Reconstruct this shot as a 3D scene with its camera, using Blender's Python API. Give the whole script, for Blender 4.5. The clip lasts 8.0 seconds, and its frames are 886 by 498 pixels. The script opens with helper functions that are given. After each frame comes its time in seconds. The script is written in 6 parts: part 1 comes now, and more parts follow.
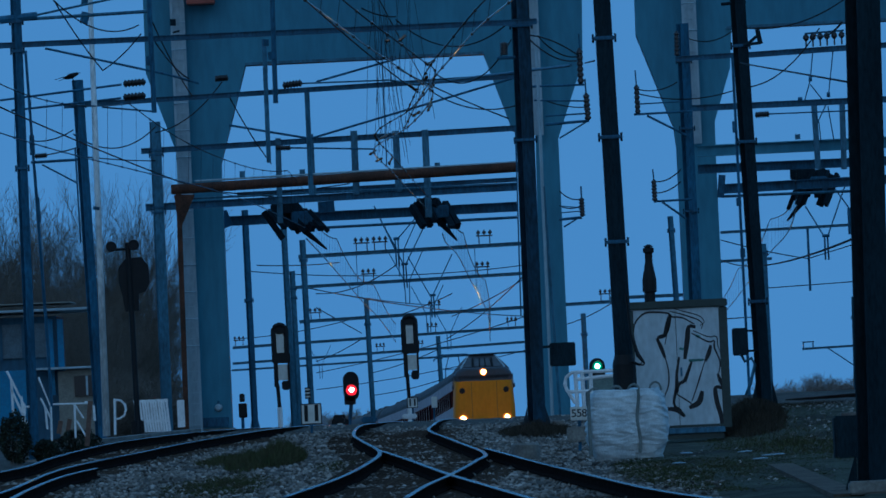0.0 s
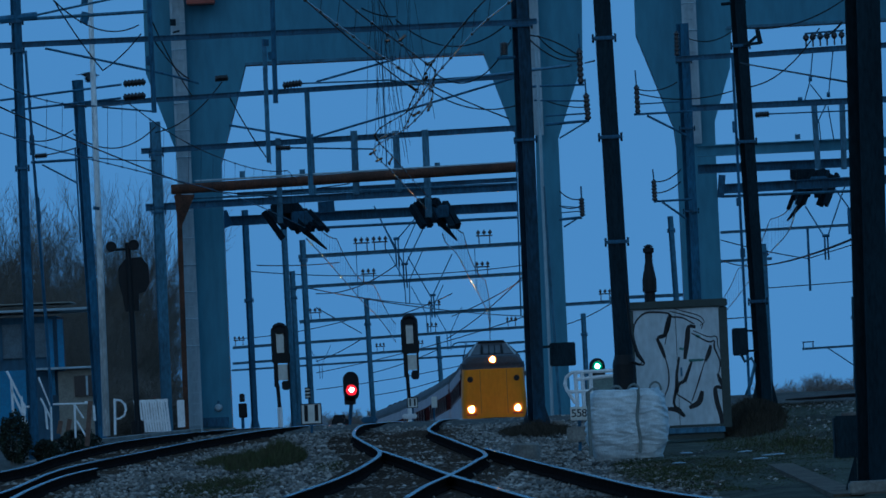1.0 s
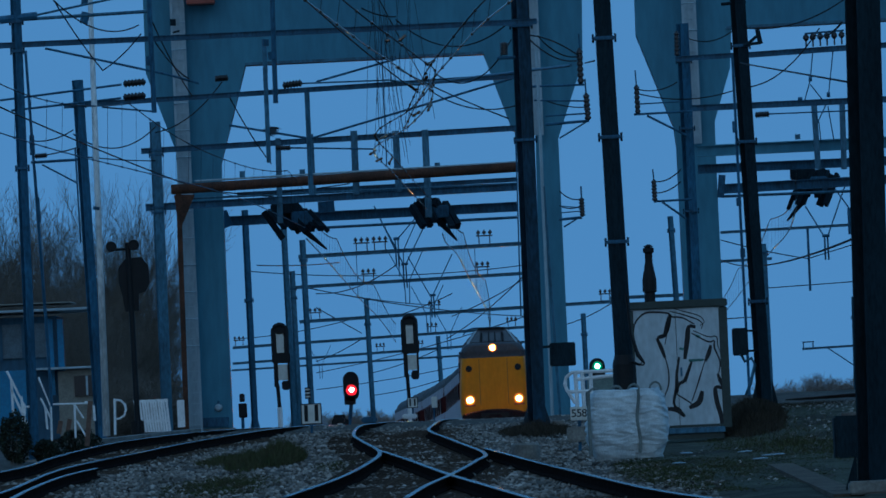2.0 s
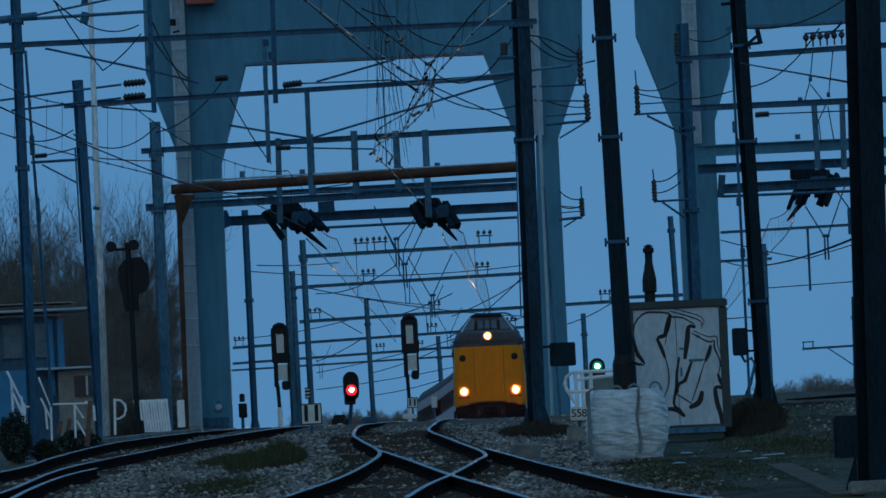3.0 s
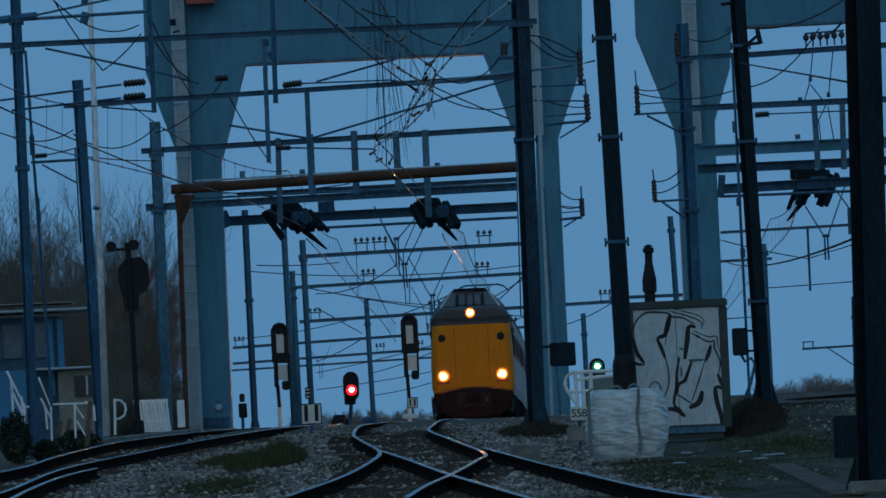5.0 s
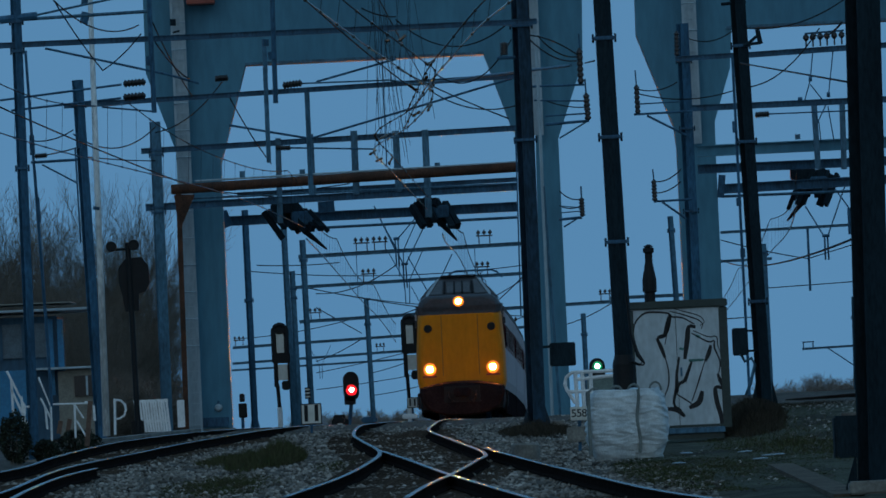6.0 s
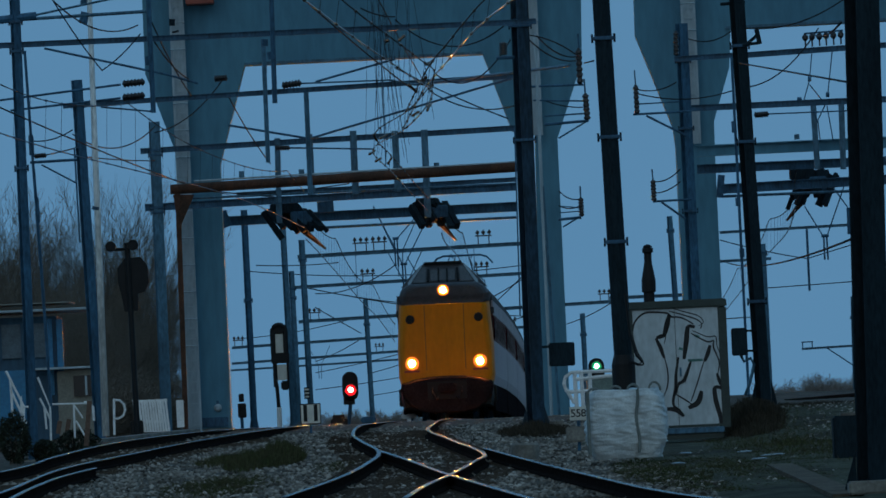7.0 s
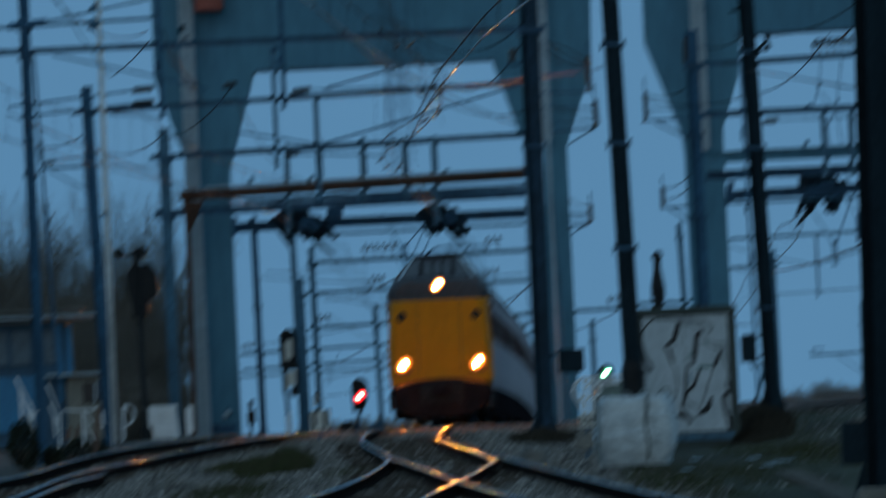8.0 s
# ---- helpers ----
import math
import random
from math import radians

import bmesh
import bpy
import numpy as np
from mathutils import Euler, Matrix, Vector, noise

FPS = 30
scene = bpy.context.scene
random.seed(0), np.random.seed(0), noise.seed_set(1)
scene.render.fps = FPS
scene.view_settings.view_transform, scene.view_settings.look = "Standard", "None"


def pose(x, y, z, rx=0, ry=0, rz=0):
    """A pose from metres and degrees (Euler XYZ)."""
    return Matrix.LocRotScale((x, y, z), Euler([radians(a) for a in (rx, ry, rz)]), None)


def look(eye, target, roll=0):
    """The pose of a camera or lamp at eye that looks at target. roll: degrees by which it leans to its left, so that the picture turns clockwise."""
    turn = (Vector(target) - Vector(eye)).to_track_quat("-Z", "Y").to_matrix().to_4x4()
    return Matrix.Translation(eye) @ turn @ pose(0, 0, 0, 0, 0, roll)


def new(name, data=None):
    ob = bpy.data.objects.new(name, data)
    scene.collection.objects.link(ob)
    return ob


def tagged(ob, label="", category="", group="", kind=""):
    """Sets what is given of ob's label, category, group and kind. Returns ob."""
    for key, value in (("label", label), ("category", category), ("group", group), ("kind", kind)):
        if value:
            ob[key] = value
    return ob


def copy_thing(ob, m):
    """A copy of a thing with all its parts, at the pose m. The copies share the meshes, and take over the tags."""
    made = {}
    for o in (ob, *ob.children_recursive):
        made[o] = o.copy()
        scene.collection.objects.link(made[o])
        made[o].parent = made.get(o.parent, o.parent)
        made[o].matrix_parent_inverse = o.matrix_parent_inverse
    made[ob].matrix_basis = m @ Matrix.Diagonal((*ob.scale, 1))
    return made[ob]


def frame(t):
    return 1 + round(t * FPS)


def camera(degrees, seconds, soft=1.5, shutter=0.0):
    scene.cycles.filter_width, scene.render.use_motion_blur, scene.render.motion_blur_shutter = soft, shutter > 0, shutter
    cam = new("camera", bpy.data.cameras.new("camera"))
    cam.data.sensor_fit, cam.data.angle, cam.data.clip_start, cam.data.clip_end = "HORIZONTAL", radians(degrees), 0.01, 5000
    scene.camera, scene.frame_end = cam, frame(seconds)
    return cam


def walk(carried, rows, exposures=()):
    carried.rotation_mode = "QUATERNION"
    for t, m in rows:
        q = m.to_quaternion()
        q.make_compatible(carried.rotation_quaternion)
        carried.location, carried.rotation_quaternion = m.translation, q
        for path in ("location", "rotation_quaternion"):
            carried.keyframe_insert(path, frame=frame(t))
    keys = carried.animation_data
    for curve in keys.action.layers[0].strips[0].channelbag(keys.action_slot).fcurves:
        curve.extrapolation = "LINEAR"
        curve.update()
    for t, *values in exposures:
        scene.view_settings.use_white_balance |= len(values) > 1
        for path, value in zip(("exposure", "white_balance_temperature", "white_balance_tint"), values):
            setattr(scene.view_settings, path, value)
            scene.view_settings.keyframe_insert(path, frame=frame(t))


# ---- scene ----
cam = camera(5.61, 8.0, soft=1.6, shutter=0.6)
EYE = Vector((0, 0, 1.84))


def aim(right, down):
    """The resting view, turned by some thousandths of a degree to the right and down."""
    base = look(EYE, EYE + Vector((0, 100, 1.773)), -2.6)
    return base @ Euler((radians(-down / 1000), radians(-right / 1000), 0)).to_matrix().to_4x4()


# the camera stands on its tripod; it is knocked a little in the last second
walk(cam, [(0.0, aim(0, 0)), (6.3, aim(0, 0)), (6.6, aim(4, 0)), (7.0, aim(5, 0)), (7.2, aim(-2, 0)), (7.4, aim(-7, 4)),
           (7.5, aim(-25, 21)), (7.6, aim(46, -43)), (7.7, aim(-4, -4)), (7.8, aim(-43, 32)), (7.9, aim(-86, 47)),
           (7.967, aim(-5, -100)), (8.0, aim(-54, -40)), (8.034, aim(-120, 25))],
     exposures=((0.0, 0.0, 5300, 10), (0.6, 0.0, 5450, 10), (1.5, 0.0, 5400, 10), (3.0, 0.0, 6250, 10), (3.5, 0.0, 6250, 10), (4.0, 0.0, 6000, 10), (4.5, 0.0, 6450, 10),
                (6.0, 0.0, 6800, 10), (7.0, 0.0, 7150, 10), (7.3, 0.0, 7000, 10), (7.5, 0.0, 6350, 10), (7.8, 0.0, 6500, 10), (8.0, 0.0, 7100, 10)))

# ---- light: a clouded sky after sunset, the last of the glow behind the camera ----
world = bpy.data.worlds.new("dusk_sky")
scene.world = world
world.use_nodes = True
wt = world.node_tree
wt.nodes.clear()
w_out = wt.nodes.new("ShaderNodeOutputWorld")
w_bg = wt.nodes.new("ShaderNodeBackground")
w_bg.inputs[1].default_value = 1.0
w_co = wt.nodes.new("ShaderNodeTexCoord")
w_no = wt.nodes.new("ShaderNodeTexNoise")
w_no.inputs["Scale"].default_value = 9.0
w_no.inputs["Detail"].default_value = 4.0
w_ramp = wt.nodes.new("ShaderNodeValToRGB")
w_ramp.color_ramp.elements[0].position, w_ramp.color_ramp.elements[1].position = 0.3, 0.75
w_ramp.color_ramp.elements[0].color = (0.083, 0.232, 0.435, 1)
w_ramp.color_ramp.elements[1].color = (0.094, 0.253, 0.462, 1)
# paler towards the west, where the sun went down
w_sep = wt.nodes.new("ShaderNodeSeparateXYZ")
w_west = wt.nodes.new("ShaderNodeMapRange")
w_west.interpolation_type = "SMOOTHSTEP"
w_west.inputs["From Min"].default_value, w_west.inputs["From Max"].default_value = 0.6, -1.0
w_mix = wt.nodes.new("ShaderNodeMix")
w_mix.data_type = "RGBA"
w_mix.inputs["B"].default_value = (0.17, 0.30, 0.43, 1)
wt.links.new(w_co.outputs["Generated"], w_no.inputs["Vector"])
wt.links.new(w_co.outputs["Generated"], w_sep.inputs["Vector"])
wt.links.new(w_sep.outputs["Y"], w_west.inputs["Value"])
wt.links.new(w_west.outputs["Result"], w_mix.inputs["Factor"])
wt.links.new(w_no.outputs["Fac"], w_ramp.inputs["Fac"])
wt.links.new(w_ramp.outputs["Color"], w_mix.inputs["A"])
wt.links.new(w_mix.outputs["Result"], w_bg.inputs["Color"])
wt.links.new(w_bg.outputs[0], w_out.inputs["Surface"])

sun = new("sun", bpy.data.lights.new("sun", "SUN"))
sun.data.energy, sun.data.angle, sun.data.color = 0.16, radians(40), (0.85, 0.94, 1.0)
sun.matrix_world = look((-40, -100, 55), (0, 150, 0))


# ---- materials ----
def mat(name, base, rough=0.6, metal=0.0, vary=0.25, scale=3.0, bump=0.15, second=None, streak=1.0, emit=None, power=0.0, each=False, spec=0.5):
    m = bpy.data.materials.new(name)
    m.use_nodes = True
    nt = m.node_tree
    b = nt.nodes["Principled BSDF"]
    b.inputs["Roughness"].default_value = rough
    b.inputs["Metallic"].default_value = metal
    b.inputs["Specular IOR Level"].default_value = spec
    if emit:
        b.inputs["Base Color"].default_value = (*base, 1)
        b.inputs["Emission Color"].default_value = (*emit, 1)
        b.inputs["Emission Strength"].default_value = power
        return m
    co = nt.nodes.new("ShaderNodeTexCoord")
    mp = nt.nodes.new("ShaderNodeMapping")
    mp.inputs["Scale"].default_value = (1, 1, streak)
    nt.links.new(co.outputs["Object"], mp.inputs["Vector"])
    big = nt.nodes.new("ShaderNodeTexNoise")
    big.inputs["Scale"].default_value, big.inputs["Detail"].default_value = scale, 5
    fine = nt.nodes.new("ShaderNodeTexNoise")
    fine.inputs["Scale"].default_value, fine.inputs["Detail"].default_value = scale * 9, 6
    for n in (big, fine):
        nt.links.new(mp.outputs["Vector"], n.inputs["Vector"])
    mix = nt.nodes.new("ShaderNodeMix")
    mix.data_type = "RGBA"
    two = second or tuple(c * (1 - vary) for c in base)
    mix.inputs["A"].default_value = (*two, 1)
    mix.inputs["B"].default_value = (*base, 1)
    ramp = nt.nodes.new("ShaderNodeValToRGB")
    ramp.color_ramp.elements[0].position, ramp.color_ramp.elements[1].position = 0.36, 0.62
    nt.links.new(big.outputs["Fac"], ramp.inputs["Fac"])
    nt.links.new(ramp.outputs["Color"], mix.inputs["Factor"])
    mul = nt.nodes.new("ShaderNodeMix")
    mul.data_type, mul.blend_type = "RGBA", "MULTIPLY"
    mul.inputs["Factor"].default_value = 1.0
    r2 = nt.nodes.new("ShaderNodeMapRange")
    r2.inputs["From Min"].default_value, r2.inputs["From Max"].default_value = 0.3, 0.7
    r2.inputs["To Min"].default_value, r2.inputs["To Max"].default_value = 1 - vary, 1 + vary
    source = fine.outputs["Fac"]
    if each:
        geo = nt.nodes.new("ShaderNodeNewGeometry")
        source = geo.outputs["Random Per Island"]
        r2.inputs["From Min"].default_value, r2.inputs["From Max"].default_value = 0, 1
    nt.links.new(source, r2.inputs["Value"])
    nt.links.new(mix.outputs["Result"], mul.inputs["A"])
    nt.links.new(r2.outputs["Result"], mul.inputs["B"])
    nt.links.new(mul.outputs["Result"], b.inputs["Base Color"])
    bp = nt.nodes.new("ShaderNodeBump")
    bp.inputs["Strength"].default_value, bp.inputs["Distance"].default_value = bump, 0.02
    nt.links.new(fine.outputs["Fac"], bp.inputs["Height"])
    nt.links.new(bp.outputs["Normal"], b.inputs["Normal"])
    return m


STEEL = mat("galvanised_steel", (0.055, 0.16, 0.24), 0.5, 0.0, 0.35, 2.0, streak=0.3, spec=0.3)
STEEL_DEEP = mat("deep_blue_black_steel", (0.014, 0.044, 0.075), 0.5, 0.0, 0.45, 2.0, second=(0.008, 0.022, 0.035), streak=0.3, spec=0.25)
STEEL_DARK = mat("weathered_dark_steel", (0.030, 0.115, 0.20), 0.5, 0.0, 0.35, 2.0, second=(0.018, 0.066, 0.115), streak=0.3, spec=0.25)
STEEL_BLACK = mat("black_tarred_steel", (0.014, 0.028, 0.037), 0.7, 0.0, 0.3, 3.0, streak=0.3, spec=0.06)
BRIDGE = mat("blue_grey_bridge_paint", (0.072, 0.235, 0.325), 0.6, 0.0, 0.14, 0.5, second=(0.058, 0.195, 0.28), streak=0.25, spec=0.3)
BRIDGE_PALE = mat("pale_grey_paint", (0.33, 0.43, 0.48), 0.5, 0.0, 0.15, 1.0, streak=0.3)
RUST = mat("rusty_pipe_paint", (0.10, 0.045, 0.028), 0.8, 0.0, 0.35, 2.5, second=(0.05, 0.028, 0.02), spec=0.2)
WIRE = mat("dark_copper_wire", (0.022, 0.028, 0.033), 0.6, 0.0, 0.2, 4.0, spec=0.06)
CONTACT = mat("polished_copper_wire", (0.22, 0.14, 0.10), 0.14, 1.0, 0.15, 4.0, bump=0.02)
INSUL = mat("brown_porcelain", (0.012, 0.012, 0.014), 0.3, 0.0, 0.2, 4.0)
RAIL_SIDE = mat("rusty_rail_steel", (0.022, 0.018, 0.017), 1.0, 0.0, 0.35, 5.0, spec=0.0)
RAIL_TOP = mat("polished_rail_head", (0.25, 0.24, 0.235), 0.185, 1.0, 0.35, 2.2, bump=0.16)
BALLAST = mat("crushed_stone_ballast", (0.108, 0.096, 0.082), 0.95, 0.0, 0.4, 1.2, bump=0.9, second=(0.05, 0.044, 0.035), spec=0.15)
STONE = mat("ballast_stones", (0.29, 0.265, 0.235), 0.9, 0.0, 0.75, 1.0, second=(0.10, 0.09, 0.075), each=True, spec=0.2)
GRASS = mat("winter_grass", (0.050, 0.066, 0.026), 0.95, 0.0, 0.5, 3.0, bump=0.6, second=(0.062, 0.054, 0.032), each=True, spec=0.1)
DRY = mat("dry_brown_weeds", (0.055, 0.046, 0.034), 0.95, 0.0, 0.5, 3.0, bump=0.5, second=(0.03, 0.027, 0.02), each=True, spec=0.1)
TWIG = mat("bare_twigs", (0.17, 0.15, 0.125), 0.9, 0.0, 0.3, 2.0, spec=0.1)
# paler than TWIG: distance haze put into the far bushes' colour
TWIG_PALE = mat("hazed_grey_twigs", (0.23, 0.195, 0.17), 0.9, 0.0, 0.3, 2.0)
WOOD = mat("oak_sleeper", (0.075, 0.060, 0.046), 0.9, 0.0, 0.35, 3.0, bump=0.5, spec=0.15)
CONCRETE = mat("weathered_concrete", (0.22, 0.215, 0.19), 0.9, 0.0, 0.25, 2.5, second=(0.12, 0.115, 0.105), bump=0.4)
WHITE = mat("white_paint", (0.84, 0.86, 0.86), 0.5, 0.0, 0.15, 3.0)
CABINET = mat("cream_white_cabinet_paint", (0.52, 0.59, 0.62), 0.55, 0.0, 0.14, 1.4, second=(0.38, 0.45, 0.48), streak=0.4)
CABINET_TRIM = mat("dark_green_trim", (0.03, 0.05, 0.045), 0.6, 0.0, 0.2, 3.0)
SPRAY = mat("black_spray_paint", (0.012, 0.012, 0.014), 0.7, 0.0, 0.2, 5.0)
SACK = mat("woven_white_sack", (0.60, 0.66, 0.67), 0.6, 0.0, 0.13, 5.0, second=(0.42, 0.48, 0.50), bump=0.6)
BLACK = mat("matt_black", (0.010, 0.012, 0.014), 0.6, 0.0, 0.2, 3.0, spec=0.25)
SIGN_WHITE = mat("sign_white", (0.66, 0.66, 0.6), 0.5, 0.0, 0.12, 5.0)
HOUSE = mat("grey_blue_cladding", (0.030, 0.10, 0.165), 0.7, 0.0, 0.2, 1.0, streak=0.3)
HOUSE_BLUE = mat("bright_blue_panel", (0.006, 0.19, 0.37), 0.5, 0.0, 0.15, 1.5)
HOUSE_PALE = mat("pale_brick", (0.23, 0.225, 0.19), 0.85, 0.0, 0.2, 3.0)
# dull train glass, the reddish reflection put into its base colour
TRAIN_GLASS = mat("dark_train_window", (0.024, 0.011, 0.012), 0.3, 0.0, 0.1, 1.0, bump=0.0, spec=0.0)
GLASS = mat("dark_window_glass", (0.012, 0.014, 0.017), 0.08, 0.0, 0.1, 1.0, bump=0.0, spec=0.2)
YELLOW = mat("yellow_train_paint", (0.66, 0.235, 0.003), 0.5, 0.0, 0.08, 0.9, bump=0.04, second=(0.58, 0.195, 0.003), streak=0.4, spec=0.2)
TRAIN_GREY = mat("train_dark_grey", (0.066, 0.068, 0.075), 0.5, 0.0, 0.15, 1.5, bump=0.05, spec=0.3)
TRAIN_ROOF = mat("train_roof_grey", (0.13, 0.135, 0.14), 0.7, 0.0, 0.25, 1.2, spec=0.03)
TRAIN_PALE = mat("train_pale_side", (0.50, 0.46, 0.48), 0.4, 0.0, 0.14, 0.8, bump=0.012, spec=0.0)
# red-brown base colour imitates a reflection along the windows
TRAIN_BAND = mat("train_window_band", (0.085, 0.022, 0.020), 0.5, 0.0, 0.15, 1.0, bump=0.02, spec=0.0)
LAMP_WARM = mat("lamp_warm", (1, 0.8, 0.5), 0.3, emit=(1.0, 0.29, 0.04), power=4200.0)
# orange emission on the train lamp rims stands in for their halo
LAMP_RIM = mat("lamp_halo", (0.9, 0.5, 0.15), 0.3, emit=(1.0, 0.20, 0.006), power=1.25)
LAMP_RED = mat("lamp_red", (1, 0.1, 0.1), 0.3, emit=(1.0, 0.16, 0.13), power=45.0)
# the red and green rims emit faintly to imitate lamp glow on the boards
LAMP_RED_RIM = mat("lamp_red_glow", (0.5, 0.01, 0.02), 0.3, emit=(1.0, 0.01, 0.02), power=1.3)
LAMP_GREEN = mat("lamp_green", (0.3, 1, 0.7), 0.3, emit=(0.30, 1.0, 0.62), power=30.0)
LAMP_GREEN_RIM = mat("lamp_green_glow", (0.0, 0.3, 0.15), 0.3, emit=(0.0, 0.7, 0.3), power=0.13)


# ---- building helpers ----
def bm_new():
    return bmesh.new()


def part(name, bm, material, parent=None, label="", smooth=False):
    me = bpy.data.meshes.new(name)
    bm.to_mesh(me)
    bm.free()
    me.materials.append(material)
    if smooth:
        me.shade_smooth()
    ob = new(name, me)
    if parent is not None:
        ob.parent = parent
    if label:
        ob["label"] = label
    return ob


def thing(name, label, category, group="", kind="", at=(0, 0, 0)):
    ob = new(name)
    ob.empty_display_size = 0.2
    ob.location = at
    return tagged(ob, label, category, group, kind)


def box(bm, lo, hi, bevel=0.0):
    lo, hi = Vector(lo), Vector(hi)
    size, mid = hi - lo, (lo + hi) / 2
    made = bmesh.ops.create_cube(bm, size=1, matrix=Matrix.Translation(mid) @ Matrix.Diagonal((*size, 1)))
    if bevel:
        edges = {e for v in made["verts"] for e in v.link_edges}
        bmesh.ops.bevel(bm, geom=list(edges), offset=bevel, segments=2, affect="EDGES")
    return bm


def sides(p, q):
    d = (Vector(q) - Vector(p)).normalized()
    up = Vector((0, 0, 1)) if abs(d.z) < 0.9 else Vector((0, 1, 0))
    a = d.cross(up).normalized()
    return a, a.cross(d).normalized()


def rings(bm, rows, closed=True, caps=True):
    """A skin over rows of points, each row a ring."""
    vs = [[bm.verts.new(p) for p in row] for row in rows]
    n = len(vs[0])
    for r0, r1 in zip(vs, vs[1:]):
        for i in range(n if closed else n - 1):
            bm.faces.new((r0[i], r0[(i + 1) % n], r1[(i + 1) % n], r1[i]))
    if caps and closed:
        bm.faces.new(vs[0][::-1])
        bm.faces.new(vs[-1])
    return bm


def rod(bm, p, q, r, n=8, r2=None, turn=0.0):
    p, q = Vector(p), Vector(q)
    a, b = sides(p, q)
    row = lambda c, rr: [c + (a * math.cos(turn + 2 * math.pi * i / n) + b * math.sin(turn + 2 * math.pi * i / n)) * rr for i in range(n)]
    return rings(bm, [row(p, r), row(q, r if r2 is None else r2)])


def bar(bm, p, q, wide, high):
    """A square-edged bar from p to q."""
    p, q = Vector(p), Vector(q)
    a, b = sides(p, q)
    ring = lambda c: [c + a * sx * wide / 2 + b * sz * high / 2 for sx, sz in ((-1, -1), (1, -1), (1, 1), (-1, 1))]
    return rings(bm, [ring(p), ring(q)])


def ibeam(bm, p, q, wide, high, t=0.02):
    """An I-section from p to q."""
    p, q = Vector(p), Vector(q)
    a, b = sides(p, q)
    w, h, s = wide / 2, high / 2, t / 2
    section = ((-w, -h), (w, -h), (w, -h + t), (s, -h + t), (s, h - t), (w, h - t), (w, h), (-w, h), (-w, h - t), (-s, h - t), (-s, -h + t), (-w, -h + t))
    return rings(bm, [[c + a * x + b * z for x, z in section] for c in (p, q)])


def sweep(bm, pts, r, n=5):
    pts = [Vector(p) for p in pts]
    rows = []
    for i, p in enumerate(pts):
        a, b = sides(pts[max(i - 1, 0)], pts[min(i + 1, len(pts) - 1)])
        rows.append([p + (a * math.cos(2 * math.pi * k / n) + b * math.sin(2 * math.pi * k / n)) * r for k in range(n)])
    return rings(bm, rows)


def lathe(bm, p, q, profile, n=10):
    """A turned body along p-q; profile: (share of the length, radius)."""
    p, q = Vector(p), Vector(q)
    a, b = sides(p, q)
    return rings(bm, [[p.lerp(q, s) + (a * math.cos(2 * math.pi * k / n) + b * math.sin(2 * math.pi * k / n)) * r for k in range(n)] for s, r in profile])


def spline(ctrl, step=1.0):
    """A smooth line through control points."""
    pts = [Vector(c) for c in ctrl]
    pts = [pts[0] * 2 - pts[1]] + pts + [pts[-1] * 2 - pts[-2]]
    out = []
    for i in range(1, len(pts) - 2):
        p0, p1, p2, p3 = pts[i - 1:i + 3]
        n = max(2, int((p2 - p1).length / step))
        for k in range(n):
            t = k / n
            out.append(0.5 * (2 * p1 + (p2 - p0) * t + (2 * p0 - 5 * p1 + 4 * p2 - p3) * t * t + (3 * p1 - p0 - 3 * p2 + p3) * t ** 3))
    out.append(pts[-2])
    return out


def sag(p, q, drop, n=14):
    p, q = Vector(p), Vector(q)
    return [p.lerp(q, i / n) - Vector((0, 0, 4 * drop * (i / n) * (1 - i / n))) for i in range(n + 1)]


def rail_z(y):
    """Height of the rail head: the ramp up to the bridge and down beyond it."""
    z = 0.0078 * y + 0.06 * math.exp(-((y - 208) / 22) ** 2)
    if y > 170:
        z -= 6.35e-5 * (min(y, 400) - 170) ** 2
    if y > 400:
        z -= (y - 400) * 0.0285
    return max(z, -3.0)


def lettering(text, size, at, parent, material, weight=0.036, name="lettering"):
    cu = bpy.data.curves.new(name, "FONT")
    cu.body, cu.size, cu.extrude, cu.align_x, cu.align_y, cu.offset = text, size, 0.003, "CENTER", "CENTER", size * weight
    cu.space_character = 0.95
    tmp = new(name, cu)
    me = bpy.data.meshes.new_from_object(tmp.evaluated_get(bpy.context.evaluated_depsgraph_get()))
    bpy.data.objects.remove(tmp)
    me.materials.append(material)
    ob = new(name, me)
    ob.matrix_basis = pose(*at, 90, 0, 0)
    ob.parent = parent
    return ob


# ---- ground ----
def ground_z(x, y):
    s = min(max((y - 198) / 22, 0), 1)
    z = rail_z(y) - 0.21 + 0.175 * s * s * (3 - 2 * s) * min(max(4.6 - x, 0), 1)
    if y > 560:
        z = -3.2
    z += 0.035 * noise.noise((x * 0.8, y * 0.25, 0)) + 0.02 * noise.noise((x * 3, y * 0.9, 5))
    if y < 300:
        # bank of the other pair of tracks on the east side
        s = min(max((x - 4.75) / 0.6, 0), 1) * min(max((y - 151) / 13, 0), 1)
        z += 0.47 * s * s * (3 - 2 * s)
        # low hollow by the yard building
        s = min(max((-x - 7.0) / 1.2, 0), 1) * min(max((y - 150) / 20, 0), 1)
        z -= 0.12 * s
    return z


